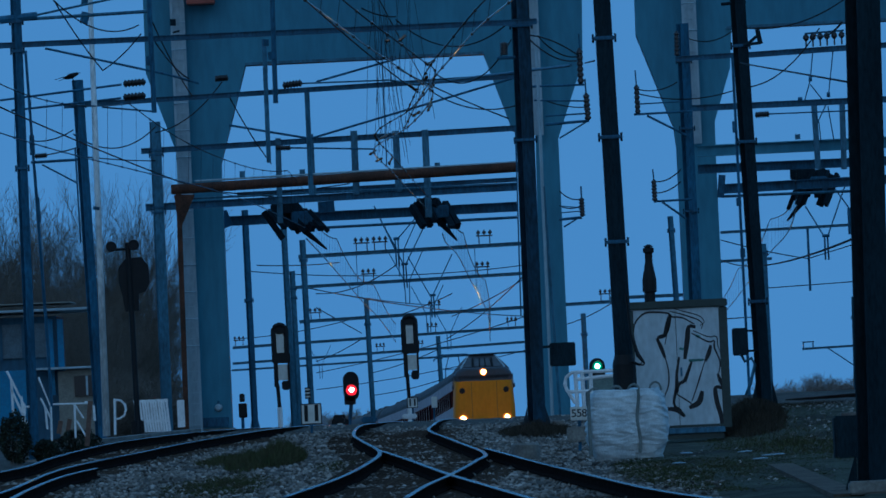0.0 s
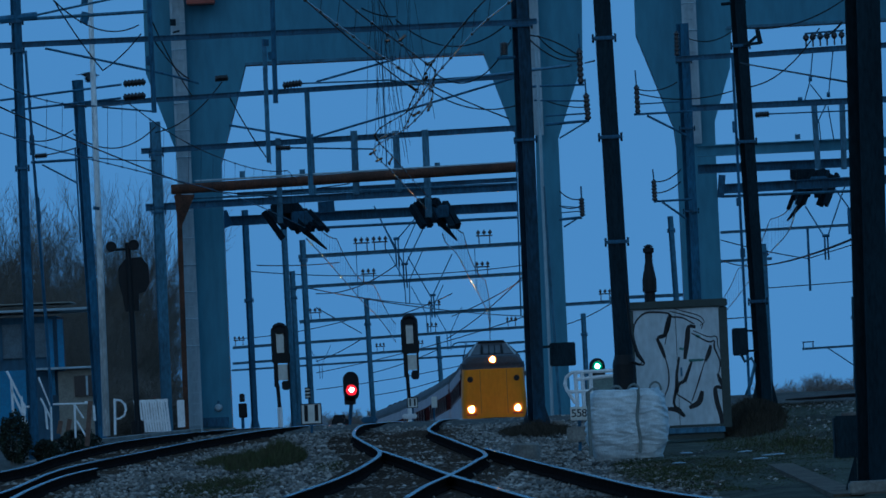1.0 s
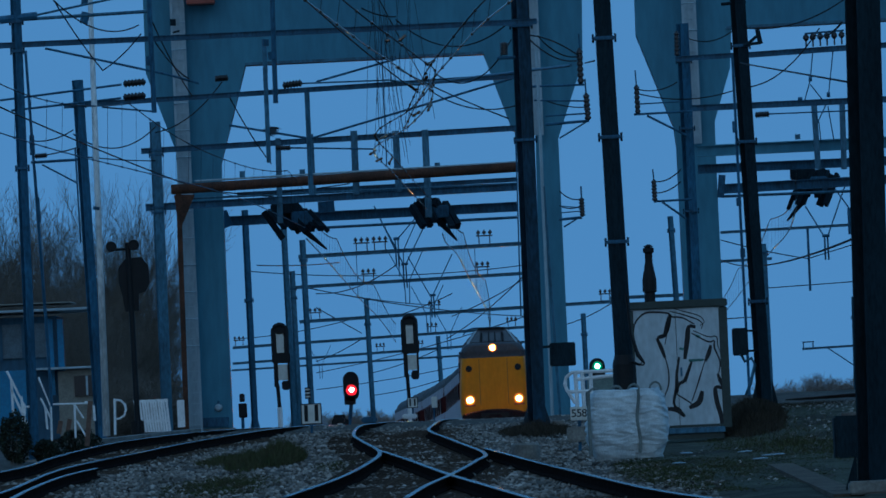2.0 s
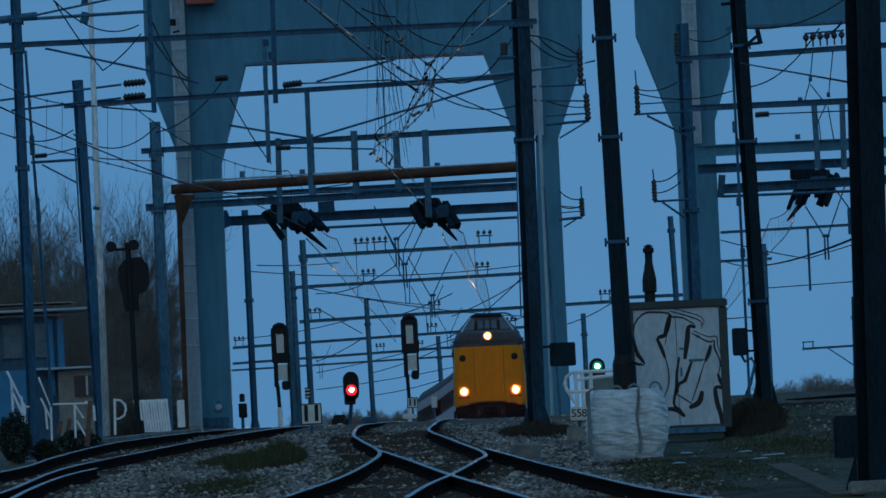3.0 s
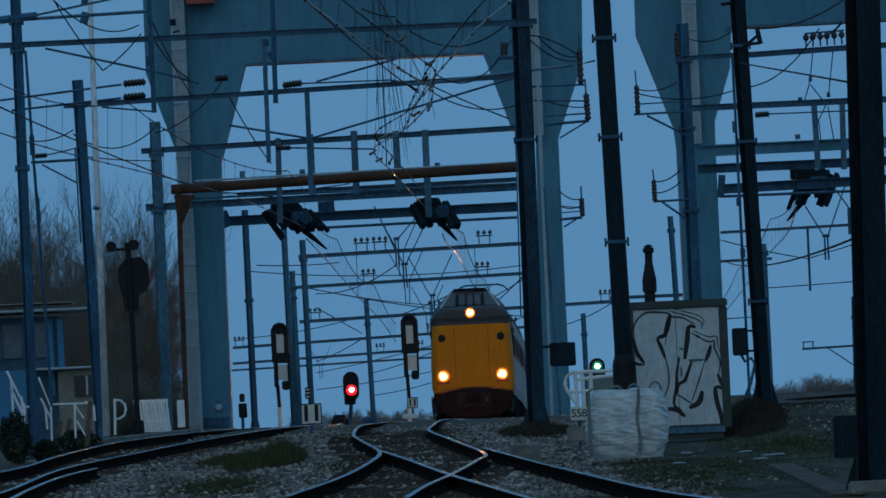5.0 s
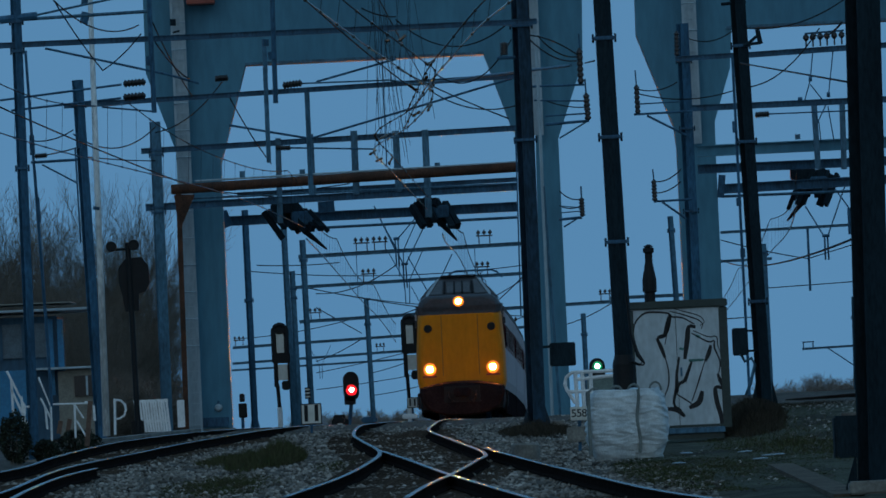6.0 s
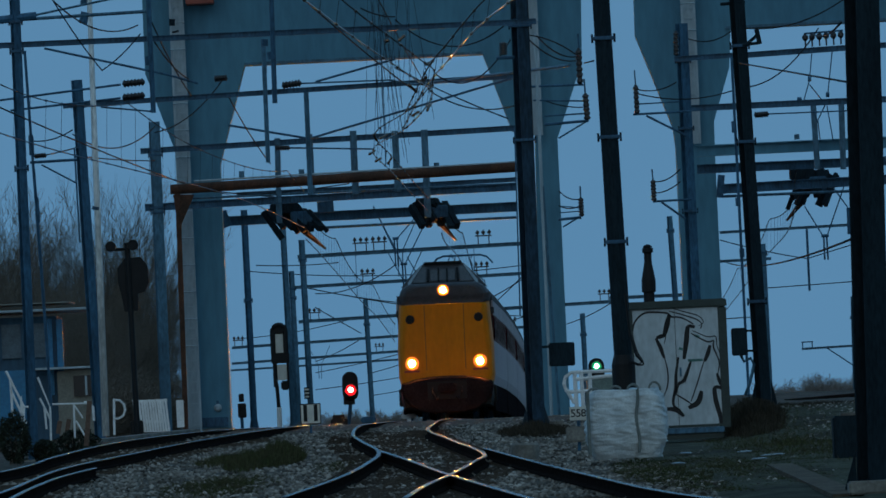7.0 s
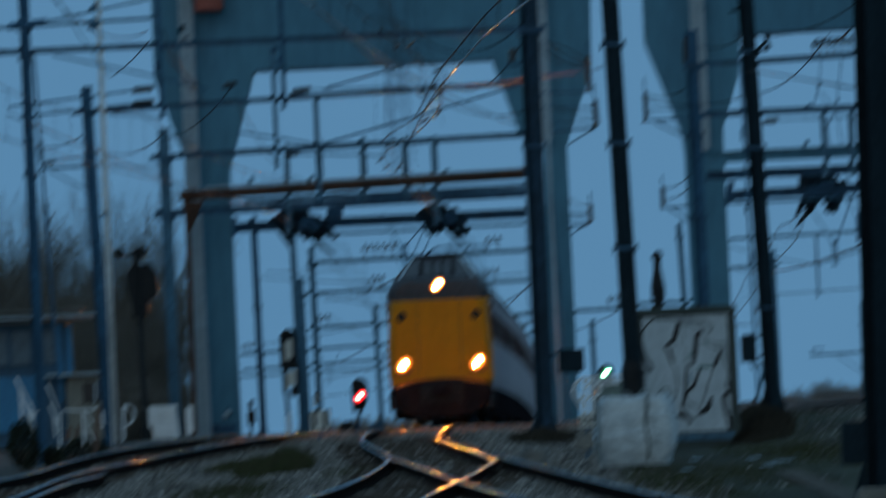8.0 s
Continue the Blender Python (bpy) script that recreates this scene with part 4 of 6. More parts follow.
gantry_beam("insulator brackets beside the bridge portal column", [
    ("arm", (2.418, 236, 10.155), (3.88, 236, 10.148), 0.059, "r", K), ("arm", (2.815, 236, 9.147), (3.97, 236, 9.198), 0.074, "r", K),
    ("brace", (3.168, 236, 8.776), (3.895, 236, 9.172), 0.044, "r", S), ("arm", (3.071, 236, 6.653), (3.663, 236, 6.685), 0.074, "r", K),
    ("brace", (3.18, 236, 6.456), (3.544, 236, 6.661), 0.044, "r", K),
    ("insulator", (3.792, 236, 10.152), (3.791, 236, 11.113), 0.088, "ins", INSUL), ("terminal", (3.806, 236, 11.112), (3.793, 236, 11.482), 0.044, "r", K),
    ("insulator", (3.94, 236, 9.199), (3.914, 236, 9.925), 0.088, "ins", INSUL), ("terminal", (3.914, 236, 9.925), (3.902, 236, 10.295), 0.044, "r", K),
    ("insulator", (3.678, 236, 6.7), (3.672, 236, 7.202), 0.074, "ins", INSUL), ("terminal", (3.672, 236, 7.202), (3.671, 236, 7.498), 0.044, "r", K),
    ("lead", (2.549, 236, 9.794), (3.846, 236, 9.721), 0.044, "r", K), ("lead", (2.825, 236, 9.368), (3.905, 236, 9.393), 0.044, "r", K),
    ("lead", (3.116, 236, 7.006), (3.645, 236, 6.937), 0.029, "r", K), ("lead", (3.108, 236, 6.829), (3.641, 236, 6.849), 0.029, "r", K),
    ("end_cap", (1.451, 188, 9.145), (1.464, 188, 9.415), 0.094, "ins", INSUL), ("arm", (1.308, 188, 9.092), (1.684, 188, 9.087), 0.07, "r", K)], "insulator_bracket")
gantry_beam("pale conduit pipes running up beside the mast", [
    ("pipe", (2.605, 230, 11.286), (2.587, 230, 1.426), 0.086, "r", BRIDGE_PALE), ("pipe", (2.629, 230, 7.397), (2.788, 230, 1.417), 0.072, "r", S),
    ("pipe", (1.644, 191, 7.735), (1.581, 191, 3.733), 0.03, "r", K)], "conduit_pipe")
gantry_beam("slim dark tube with insulated joints beside the portal mast", [
    ("tube", (6.59, 200, 9.357), (6.628, 200, 1.469), 0.062, "r", K), ("joint", (6.574, 200, 7.917), (6.575, 200, 7.667), 0.113, "r", K),
    ("joint", (6.584, 200, 6.226), (6.588, 200, 6.038), 0.113, "r", K), ("joint", (6.62, 200, 5.098), (6.623, 200, 4.898), 0.113, "r", K)], "feeder_tube")
gantry_beam("dark feeder tubes with joints by the yard mast", [
    ("tube", (-8.402, 186, 9.607), (-8.182, 186, 2.263), 0.058, "r", K), ("tube", (-8.358, 187, 7.186), (-8.231, 187, 3.201), 0.041, "r", K),
    ("joint", (-8.352, 186, 7.858), (-8.347, 186, 7.45), 0.105, "r", K), ("joint", (-8.293, 186, 6.574), (-8.281, 186, 6.05), 0.093, "r", K),
    ("joint", (-8.721, 220, 8.974), (-8.724, 220, 8.602), 0.11, "r", K), ("tube", (-8.834, 220, 8.607), (-8.8, 220, 6.292), 0.041, "r", K),
    ("arm", (-8.388, 186, 7.3), (-7.433, 186, 7.315), 0.058, "r", K), ("brace", (-8.158, 186, 7.243), (-7.443, 186, 6.827), 0.035, "r", K),
    ("insulator", (-8.301, 186, 7.425), (-8.045, 186, 7.436), 0.058, "ins", INSUL)], "feeder_tube")


# current-collector ends over the bridge: bundles of bars slanting to the contact wire
def bar_cluster(label, y, c, w, h, lean):
    c = Vector(c)
    t = thing("contact_bar_end", label, "overhead fitting", "contact bar ends", at=c)
    random.seed(int(y * 10 + c.x * 7))
    for k in range(9):
        s = (k / 8 - 0.5)
        x0, z0 = s * w - lean * w * 0.2, h * (0.45 - 0.35 * abs(s)) + random.uniform(-0.05, 0.05)
        x1, z1 = x0 + lean * w * (0.32 + 0.1 * random.random()), z0 - h * random.uniform(0.55, 0.85)
        part("bar", bar(bm_new(), (x0, random.uniform(-0.5, 0.5), z0), (x1, random.uniform(-0.9, 0.3), z1), random.uniform(0.08, 0.2), random.uniform(0.1, 0.22)), STEEL_BLACK, t)
    part("yoke", box(bm_new(), (-w * 0.55, -0.35, h * 0.2), (w * 0.1, 0.35, h * 0.5), 0.03), STEEL_BLACK, t)
    part("side_plate", box(bm_new(), (-w * 0.1, -0.4, -h * 0.15), (w * 0.42, 0.1, h * 0.25), 0.03), STEEL_DARK, t)
    part("tip", rod(bm_new(), (lean * w * 0.2, 0, -h * 0.35), (lean * w * 0.62, 1.5, -h * 0.85), 0.09, 8, 0.03), STEEL_BLACK, t)


bar_cluster("dark bundle of contact bars over the side track", 252, (-4.055, 252, 7.297), 1.26, 0.945, 1)
bar_cluster("dark bundle of contact bars over the main track", 253, (-0.176, 253, 7.332), 0.917, 0.87, 1)
bar_cluster("dark bundle of contact bars at the second portal", 254, (10.422, 254, 7.635), 1.048, 1.048, -1)


# ---- signals ----
def signal(label, head_top, head_w, head_h, foot, mats, back=False, second=True, on=None):
    """A light signal: a round-ended board with a hood, on a slim post."""
    x, y, z = head_top
    t = thing("railway_signal", label, "signal", "railway signals", at=foot)
    o = Vector(foot)
    def board(w, h, cx, cz, depth, hole):
        bm = bm_new()
        top = [(cx + w / 2 * math.cos(a), cz + h / 2 - w / 2 + w / 2 * math.sin(a)) for a in [math.pi * k / 12 for k in range(13)]]
        ring = top + [(cx - w / 2 * math.cos(a), cz - h / 2 + w / 2 - w / 2 * math.sin(a)) for a in [math.pi * k / 12 for k in range(13)]]
        return rings(bm, [[Vector((a, y + dy, b)) - o for a, b in ring] for dy in (0, depth)])
    part("signal_board", board(head_w, head_h, x, z - head_h / 2, 0.08, None), BLACK, t)
    part("post", rod(bm_new(), Vector((x, y + 0.15, z - head_h)) - o, Vector((0, 0, -0.2)), 0.055, 10), STEEL_DARK if not back else WHITE, t)
    part("lamp_case", box(bm_new(), Vector((x - head_w * 0.25, y + 0.08, z - head_h * 0.9)) - o, Vector((x + head_w * 0.25, y + 0.3, z - head_h * 0.2)) - o, 0.03), BLACK, t)
    if on:
        lens, rim, cz, r = on
        c = Vector((x + 0.01, y, z - head_h * cz)) - o
        # this emitting ring stands in for the lamp's glow on its board
        part("glow_ring", lathe(bm_new(), c, c + Vector((0, -0.02, 0)), [(0, r * 2.2), (1, r * 2.1)], 20), rim, t, "coloured glow ring round the signal lamp")
        part("lamp", lathe(bm_new(), c + Vector((0, -0.02, 0)), c + Vector((0, -0.05, 0)), [(0, r), (0.7, r * 0.9), (1, r * 0.4)], 16), lens, t, "lit signal lamp")
        part("hood", sweep(bm_new(), [c + Vector((math.cos(a) * r * 2.25, -0.1, math.sin(a) * r * 2.25)) for a in [math.pi * (k / 10) for k in range(11)]], 0.02, 4), BLACK, t)
    return t


sig_red = signal("black round-topped signal showing a red light", (-2.844, 262, 3.058), 0.459, 0.852, (-2.961, 262, 1.555), None, on=(LAMP_RED, LAMP_RED_RIM, 0.62, 0.074))
o = Vector((-2.961, 262, 1.555))
part("bracket", box(bm_new(), Vector((-3.056, 262, 2.346)) - o, Vector((-2.726, 262.3, 2.102)) - o, 0.02), BLACK, sig_red)
part("maker_box", box(bm_new(), Vector((-3.391, 262, 1.821)) - o, Vector((-3.047, 262.4, 1.558)) - o, 0.02), BLACK, sig_red)
signal("dark signal showing a green light behind the railing", (4.93, 300, 3.313), 0.525, 0.9, (4.911, 300, 2.075), None, on=(LAMP_GREEN, LAMP_GREEN_RIM, 0.30, 0.078))


def frame_signal(label, cx, top, low, y, s):
    """A signal seen from behind: black hooped frame with white open panels below the hoop."""
    t = thing("railway_signal", label, "signal", "railway signals", at=(cx, y, rail_z(y) - 0.2))
    o = Vector((cx, y, rail_z(y) - 0.2))
    z1 = top - o.z
    w = 0.20 * s
    hoop = [(-w, 0, z1 - 0.95 * s), (-w, 0, z1 - w)] + [(w * math.cos(a), 0, z1 - w + w * math.sin(a)) for a in [math.pi * (1 - k / 10) for k in range(11)]] + [(w, 0, z1 - 0.95 * s)]
    part("hoop", sweep(bm_new(), hoop, 0.085 * s, 6), BLACK, t)
    part("hoop_top", box(bm_new(), (-0.17 * s, -0.05, z1 - 0.3 * s), (0.17 * s, 0.05, z1 - 0.06 * s), 0.03), BLACK, t)
    part("panel", box(bm_new(), (-0.13 * s, -0.02, z1 - 0.93 * s), (0.13 * s, 0.02, z1 - 0.24 * s), 0.01), SIGN_WHITE, t, "white panel")
    part("crossbar", box(bm_new(), (-0.28 * s, -0.06, z1 - 1.24 * s), (0.3 * s, 0.06, z1 - 0.9 * s), 0.03), BLACK, t)
    part("panel", box(bm_new(), (-0.10 * s, -0.03, z1 - 1.78 * s), (0.2 * s, 0.01, z1 - 1.28 * s), 0.01), SIGN_WHITE, t, "white panel")
    part("side_frame", box(bm_new(), (-0.24 * s, -0.05, z1 - 2.0 * s), (-0.10 * s, 0.05, z1 - 1.2 * s), 0.02), BLACK, t)
    part("side_frame", box(bm_new(), (0.2 * s, -0.05, z1 - 1.85 * s), (0.27 * s, 0.05, z1 - 1.2 * s), 0.02), BLACK, t)
    part("lower_box", box(bm_new(), (0.0 * s, -0.1, z1 - 2.1 * s), (0.26 * s, 0.1, z1 - 1.8 * s), 0.04), BLACK, t)
    part("post", rod(bm_new(), (-0.14 * s, 0, z1 - 1.9 * s), (-0.1 * s, 0, 0.9), 0.06 * s, 8), BLACK, t)
    part("post_foot", rod(bm_new(), (-0.1 * s, 0, 1.0), (-0.1 * s, 0, 0), 0.08 * s, 8), WHITE, t, "white painted foot")


frame_signal("black hooped signal frame with white panels", -5.358, 4.793, 0, 290, 1.0)
frame_signal("black hooped signal frame with white panels", -1.237, 4.979, 0, 300, 1.0)

# big signal seen from behind, beside the yard building
bs = thing("railway_signal", "black signal head seen from behind with two lamps on top", "signal", "railway signals", at=(-7.086, 205, 1.641))
o = Vector((-7.086, 205, 1.641))
bm = bm_new()
rings(bm, [[Vector(q) + Vector((0, dy, 0)) - o for q in ((-7.38, 205, 5.374), (-7.204, 205, 5.584), (-6.844, 205, 5.606), (-6.699, 205, 5.407), (-6.678, 205, 5.021), (-6.777, 205, 4.821), (-6.933, 205, 4.776), (-6.95, 205, 4.392), (-7.258, 205, 4.381), (-7.318, 205, 4.768), (-7.382, 205, 5.053))] for dy in (0, 0.35)])
bmesh.ops.recalc_face_normals(bm, faces=bm.faces)
part("signal_head", bm, BLACK, bs)
part("post", rod(bm_new(), Vector((-7.137, 205, 5.94)) - o, Vector((0, 0, -0.2)), 0.065, 10), BLACK, bs)
for q in ((-7.512, 205, 5.868), (-6.999, 205, 5.883)):
    c = Vector(q) - o
    part("top_lamp", lathe(bm_new(), c + Vector((0, -0.15, 0)), c + Vector((0, 0.2, 0)), [(0, 0.12), (0.4, 0.13), (0.8, 0.1), (1, 0.05)], 12), BLACK, bs)
part("lamp_arm", rod(bm_new(), Vector((-7.58, 205, 5.794)) - o, Vector((-6.9, 205, 5.801)) - o, 0.035, 6), BLACK, bs)
part("ladder_foot", box(bm_new(), Vector((-7.241, 205, 1.905)) - o, Vector((-6.957, 205.3, 1.596)) - o, 0.02), BLACK, bs)


# ---- signs ----
def sign(label, text, c, w, h, foot, size, edge=BLACK):
    c, foot = Vector(c), Vector(foot)
    t = thing("track_sign", label, "sign", "track signs", at=foot)
    d = c - foot
    part("post", rod(bm_new(), d + Vector((0, 0.05, -h / 2)), (0, 0.05, -0.2), 0.03, 8), STEEL_DARK, t)
    part("rim", box(bm_new(), d - Vector((w / 2, 0, h / 2)), d + Vector((w / 2, 0.03, h / 2)), 0.008), edge, t)
    part("panel", box(bm_new(), d - Vector((w / 2 - 0.025, 0.008, h / 2 - 0.025)), d + Vector((w / 2 - 0.025, 0.0, h / 2 - 0.025)), 0.003), SIGN_WHITE, t, "white panel")
    lettering(text, size, (d.x, d.y - 0.012, d.z), t, BLACK, 0.036 if len(text) == 2 else 0.012)
    return t


sign("white square track sign reading 11", "11", (-3.182, 207, 1.873), 0.479, 0.479, (-3.195, 207, 1.589), 0.50)
sign("small white sign reading 11 beyond the crest", "11", (-1.201, 290, 2.102), 0.344, 0.344, (-1.207, 290, 1.576), 0.308)
sign("white sign reading 558 on a concrete foot", "558", (2.218, 156, 1.665), 0.302, 0.234, (2.208, 156, 1.217), 0.19, SIGN_WHITE)
tagged(part("concrete_block", box(bm_new(), Vector((2.169, 156, 1.228)) - Vector((0.175, 0.05, 0.05)), Vector((2.183, 156.3, 1.442)) + Vector((0.175, 0.1, 0)), 0.02), CONCRETE), "rough concrete foot block of the sign", "concrete block")
tagged(part("marker_plate", box(bm_new(), (-0.634, 310, 1.916), (-0.442, 310.03, 2.295), 0.005), SIGN_WHITE), "small white marker plate on a thin post", "sign")
tagged(part("marker_post", rod(bm_new(), (-0.557, 310, 1.912), (-0.564, 310, 1.331), 0.03, 8), STEEL_DARK), "thin steel marker post", "post")
tagged(part("point_motor", box(bm_new(), (-2.368, 240, 1.563), (-1.947, 241, 1.739), 0.04), STEEL_DARK), "dark point machine box beside the rails", "point machine")
tagged(part("point_motor", box(bm_new(), (-3.143, 242, 1.595), (-2.844, 243, 1.763), 0.04), BLACK), "black point machine box beside the rails", "point machine")
dwarf = thing("dwarf_signal", "low black ground signal box with a white chevron", "signal", at=(-3.12, 255, rail_z(255) - 0.25))
part("case", box(bm_new(), (-0.24, 0, 0.0), (0.24, 0.3, 0.42), 0.02), BLACK, dwarf)
for sx in (-1, 1):
    part("chevron", bar(bm_new(), (sx * 0.17, -0.006, 0.12), (0, -0.006, 0.32), 0.012, 0.06), SIGN_WHITE, dwarf, "white chevron bar")
tagged(part("ground_box", box(bm_new(), (-1.401, 262, 1.615), (-0.97, 262.4, 1.76), 0.03), WHITE), "low white marker box beyond the crest", "marker")


tb = thing("track_box", "dark trackside connection boxes on a short post", "connection box", at=(-6.318, 275, 1.687))
o = Vector((-6.318, 275, 1.687))
part("post", rod(bm_new(), (0, 0, -0.3), (0, 0, 0.6), 0.05, 8), STEEL_DARK, tb)
part("lower_box", box(bm_new(), Vector((-6.428, 274.9, 1.864)) - o, Vector((-6.174, 275.2, 2.3)) - o, 0.02), BLACK, tb)
part("upper_box", box(bm_new(), Vector((-6.389, 274.9, 2.344)) - o, Vector((-6.23, 275.2, 2.595)) - o, 0.02), BLACK, tb)
mp = thing("mast_plate", "small striped plate on the far mast", "plate", at=(-5.248, 334.885, 2.464))
o = Vector((-5.248, 334.885, 2.464))
part("plate", box(bm_new(), (-0.1, -0.02, 0), (0.1, 0.0, 0.42), 0.005), BLACK, mp)
for k in range(3):
    part("stripe", box(bm_new(), (-0.08, -0.026, 0.05 + k * 0.13), (0.08, -0.02, 0.11 + k * 0.13)), SIGN_WHITE, mp)
tagged(part("low_hut", box(bm_new(), (3.504, 228, 1.387), (4.248, 230, 2.516), 0.03), mat("pale_green_sheet", (0.16, 0.22, 0.20), 0.7)), "low pale green sheet-metal hut behind the railing", "hut")


# ---- relay cabinet with sprayed lettering ----
cab = thing("relay_cabinet", "off-white trackside relay cabinet sprayed with black graffiti", "cabinet", at=(4.006, 158, 1.227))
o = Vector((4.006, 158, 1.227))
cw, ch = 0.78, 2.232
# dark strip imitates the shadow above the base rail
part("base_shadow_strip", box(bm_new(), (-cw, -0.02, 0.104), (cw, -0.002, 0.15), 0.005), CABINET_TRIM, cab)
part("body", box(bm_new(), (-cw, 0, 0.08), (cw, 1.0, ch), 0.02), CABINET, cab)
part("roof", box(bm_new(), (-cw - 0.04, -0.06, ch - 0.04), (cw + 0.13, 1.06, ch + 0.1), 0.02), CABINET_TRIM, cab, "dark overhanging roof")
part("plinth", box(bm_new(), (-cw + 0.02, 0.02, -0.1), (cw - 0.02, 0.98, 0.08)), CABINET_TRIM, cab)
part("corner_trim", box(bm_new(), (-cw - 0.012, -0.012, 0.08), (-cw + 0.04, -0.001, ch - 0.05)), CABINET_TRIM, cab)
part("base_rail", box(bm_new(), (-cw, -0.03, 0.0), (cw, -0.002, 0.10), 0.01), STEEL, cab)
part("corner_trim", box(bm_new(), (cw - 0.03, -0.012, 0.08), (cw + 0.12, 0.9, ch - 0.05), 0.01), CABINET_TRIM, cab)
part("door_gap", box(bm_new(), (-0.01, -0.004, 0.12), (0.0, -0.001, ch - 0.04)), CABINET_TRIM, cab)
part("handle", box(bm_new(), (0.04, -0.04, 1.0), (0.075, -0.004, 1.16), 0.006), STEEL, cab)
def spray(line, r):
    """A sprayed stroke on the cabinet door, a thin film that tapers at its ends."""
    pts = spline([Vector(p) - o for p in line], 0.03)
    bm, rows, n = bm_new(), [], len(pts)
    for i, p in enumerate(pts):
        d = (pts[min(i + 1, n - 1)] - pts[max(i - 1, 0)]).normalized()
        side = Vector((-d.z, 0, d.x)) * r * 1.25 * (0.6 + 0.4 * math.sin(math.pi * i / (n - 1)))
        rows.append([Vector((p.x, -0.002, p.z)) + side * sx + Vector((0, sy, 0)) for sx, sy in ((-1, -0.0015), (1, -0.0015), (1, 0.0015), (-1, 0.0015))])
    rings(bm, rows)
    part("stroke", bm, SPRAY, cab, "black sprayed line")


spray([(3.271, 157.99, 2.891), (3.257, 157.99, 3.021), (3.306, 157.99, 3.216), (3.471, 157.99, 3.357), (3.679, 157.99, 3.367), (3.885, 157.99, 3.338), (3.941, 157.99, 3.276), (4.128, 157.99, 3.248), (4.33, 157.99, 3.13)], 0.014)
spray([(3.906, 157.99, 3.377), (4.13, 157.99, 3.307), (4.393, 157.99, 3.206), (4.468, 157.99, 3.124), (4.445, 157.99, 3.046)], 0.01)
spray([(3.913, 157.99, 3.317), (3.843, 157.99, 3.073), (3.797, 157.99, 2.937)], 0.038)
spray([(3.818, 157.99, 2.956), (3.668, 157.99, 2.923)], 0.03)
spray([(3.658, 157.99, 2.913), (3.729, 157.99, 2.752), (3.79, 157.99, 2.561)], 0.028)
spray([(3.791, 157.99, 2.581), (3.839, 157.99, 2.332), (3.827, 157.99, 2.085), (3.738, 157.99, 1.862)], 0.01)
spray([(3.271, 157.99, 2.891), (3.321, 157.99, 2.682), (3.412, 157.99, 2.519), (3.41, 157.99, 2.46), (3.311, 157.99, 2.465)], 0.015)
spray([(4.347, 157.99, 3.08), (4.229, 157.99, 3.085), (4.189, 157.99, 2.85), (4.134, 157.99, 2.526)], 0.036)
spray([(4.273, 157.99, 2.974), (4.553, 157.99, 2.813), (4.662, 157.99, 2.828), (4.657, 157.99, 2.71), (4.744, 157.99, 2.459), (4.715, 157.99, 2.253)], 0.012)
spray([(4.599, 157.99, 2.752), (4.553, 157.99, 2.606), (4.487, 157.99, 2.47)], 0.03)
spray([(4.478, 157.99, 2.471), (4.319, 157.99, 2.024), (4.219, 157.99, 1.781)], 0.01)
spray([(4.037, 157.99, 2.57), (3.985, 157.99, 2.296), (3.964, 157.99, 2.04), (3.911, 157.99, 1.755), (4.034, 157.99, 1.631)], 0.022)
spray([(4.251, 157.99, 2.481), (4.117, 157.99, 2.161), (4.016, 157.99, 2.097), (3.958, 157.99, 1.921)], 0.024)
spray([(3.958, 157.99, 1.921), (4.093, 157.99, 1.836), (4.236, 157.99, 1.731)], 0.011)
spray([(4.415, 157.99, 1.96), (4.346, 157.99, 1.765), (4.174, 157.99, 1.674)], 0.04)
spray([(3.769, 157.99, 1.673), (3.955, 157.99, 1.645), (4.089, 157.99, 1.53)], 0.034)
spray([(4.801, 157.99, 1.982), (4.654, 157.99, 2.008), (4.654, 157.99, 1.801), (4.72, 157.99, 1.511), (4.731, 157.99, 1.313)], 0.034)
spray([(4.695, 157.99, 2.254), (4.763, 157.99, 2.023)], 0.024)
spray([(3.95, 157.99, 3.43), (4.16, 157.99, 3.36), (4.42, 157.99, 3.27), (4.50, 157.99, 3.16), (4.42, 157.99, 3.10)], 0.008)
spray([(4.30, 157.99, 3.02), (4.56, 157.99, 2.90), (4.70, 157.99, 2.90), (4.72, 157.99, 2.74), (4.765, 157.99, 2.60)], 0.008)
spray([(3.90, 157.99, 3.25), (3.84, 157.99, 2.98), (3.80, 157.99, 2.80)], 0.007)
spray([(4.26, 157.99, 2.46), (4.13, 157.99, 2.10)], 0.006)
TEAL = mat("faded_teal_spray", (0.06, 0.20, 0.18), 0.7, 0.0, 0.4, 6.0)
for p, q in (((4.20, 2.50), (4.46, 2.50)), ((4.05, 2.72), (4.12, 2.70)), ((4.34, 2.93), (4.42, 2.90)), ((4.06, 1.62), (4.10, 1.52))):
    bm = bar(bm_new(), Vector((p[0], 157.998, p[1])) - o, Vector((q[0], 157.998, q[1])) - o, 0.003, 0.045)
    part("smudge", bm, TEAL, cab, "faded teal spray smudge")
chim = thing("vent_stack", "black ribbed ventilation stack with a rain cap", "vent", at=(3.72, 166, 2.548))
part("flue", lathe(bm_new(), (0, 0, -1.7), Vector((3.767, 166, 4.696)) - Vector((3.72, 166, 2.548)), [(0, 0.11), (0.77, 0.10), (0.775, 0.13), (0.83, 0.13), (0.915, 0.07), (0.957, 0.07), (0.963, 0.1), (0.982, 0.1), (0.985, 0.07), (0.991, 0.09), (1, 0.03)], 14), BLACK, chim)

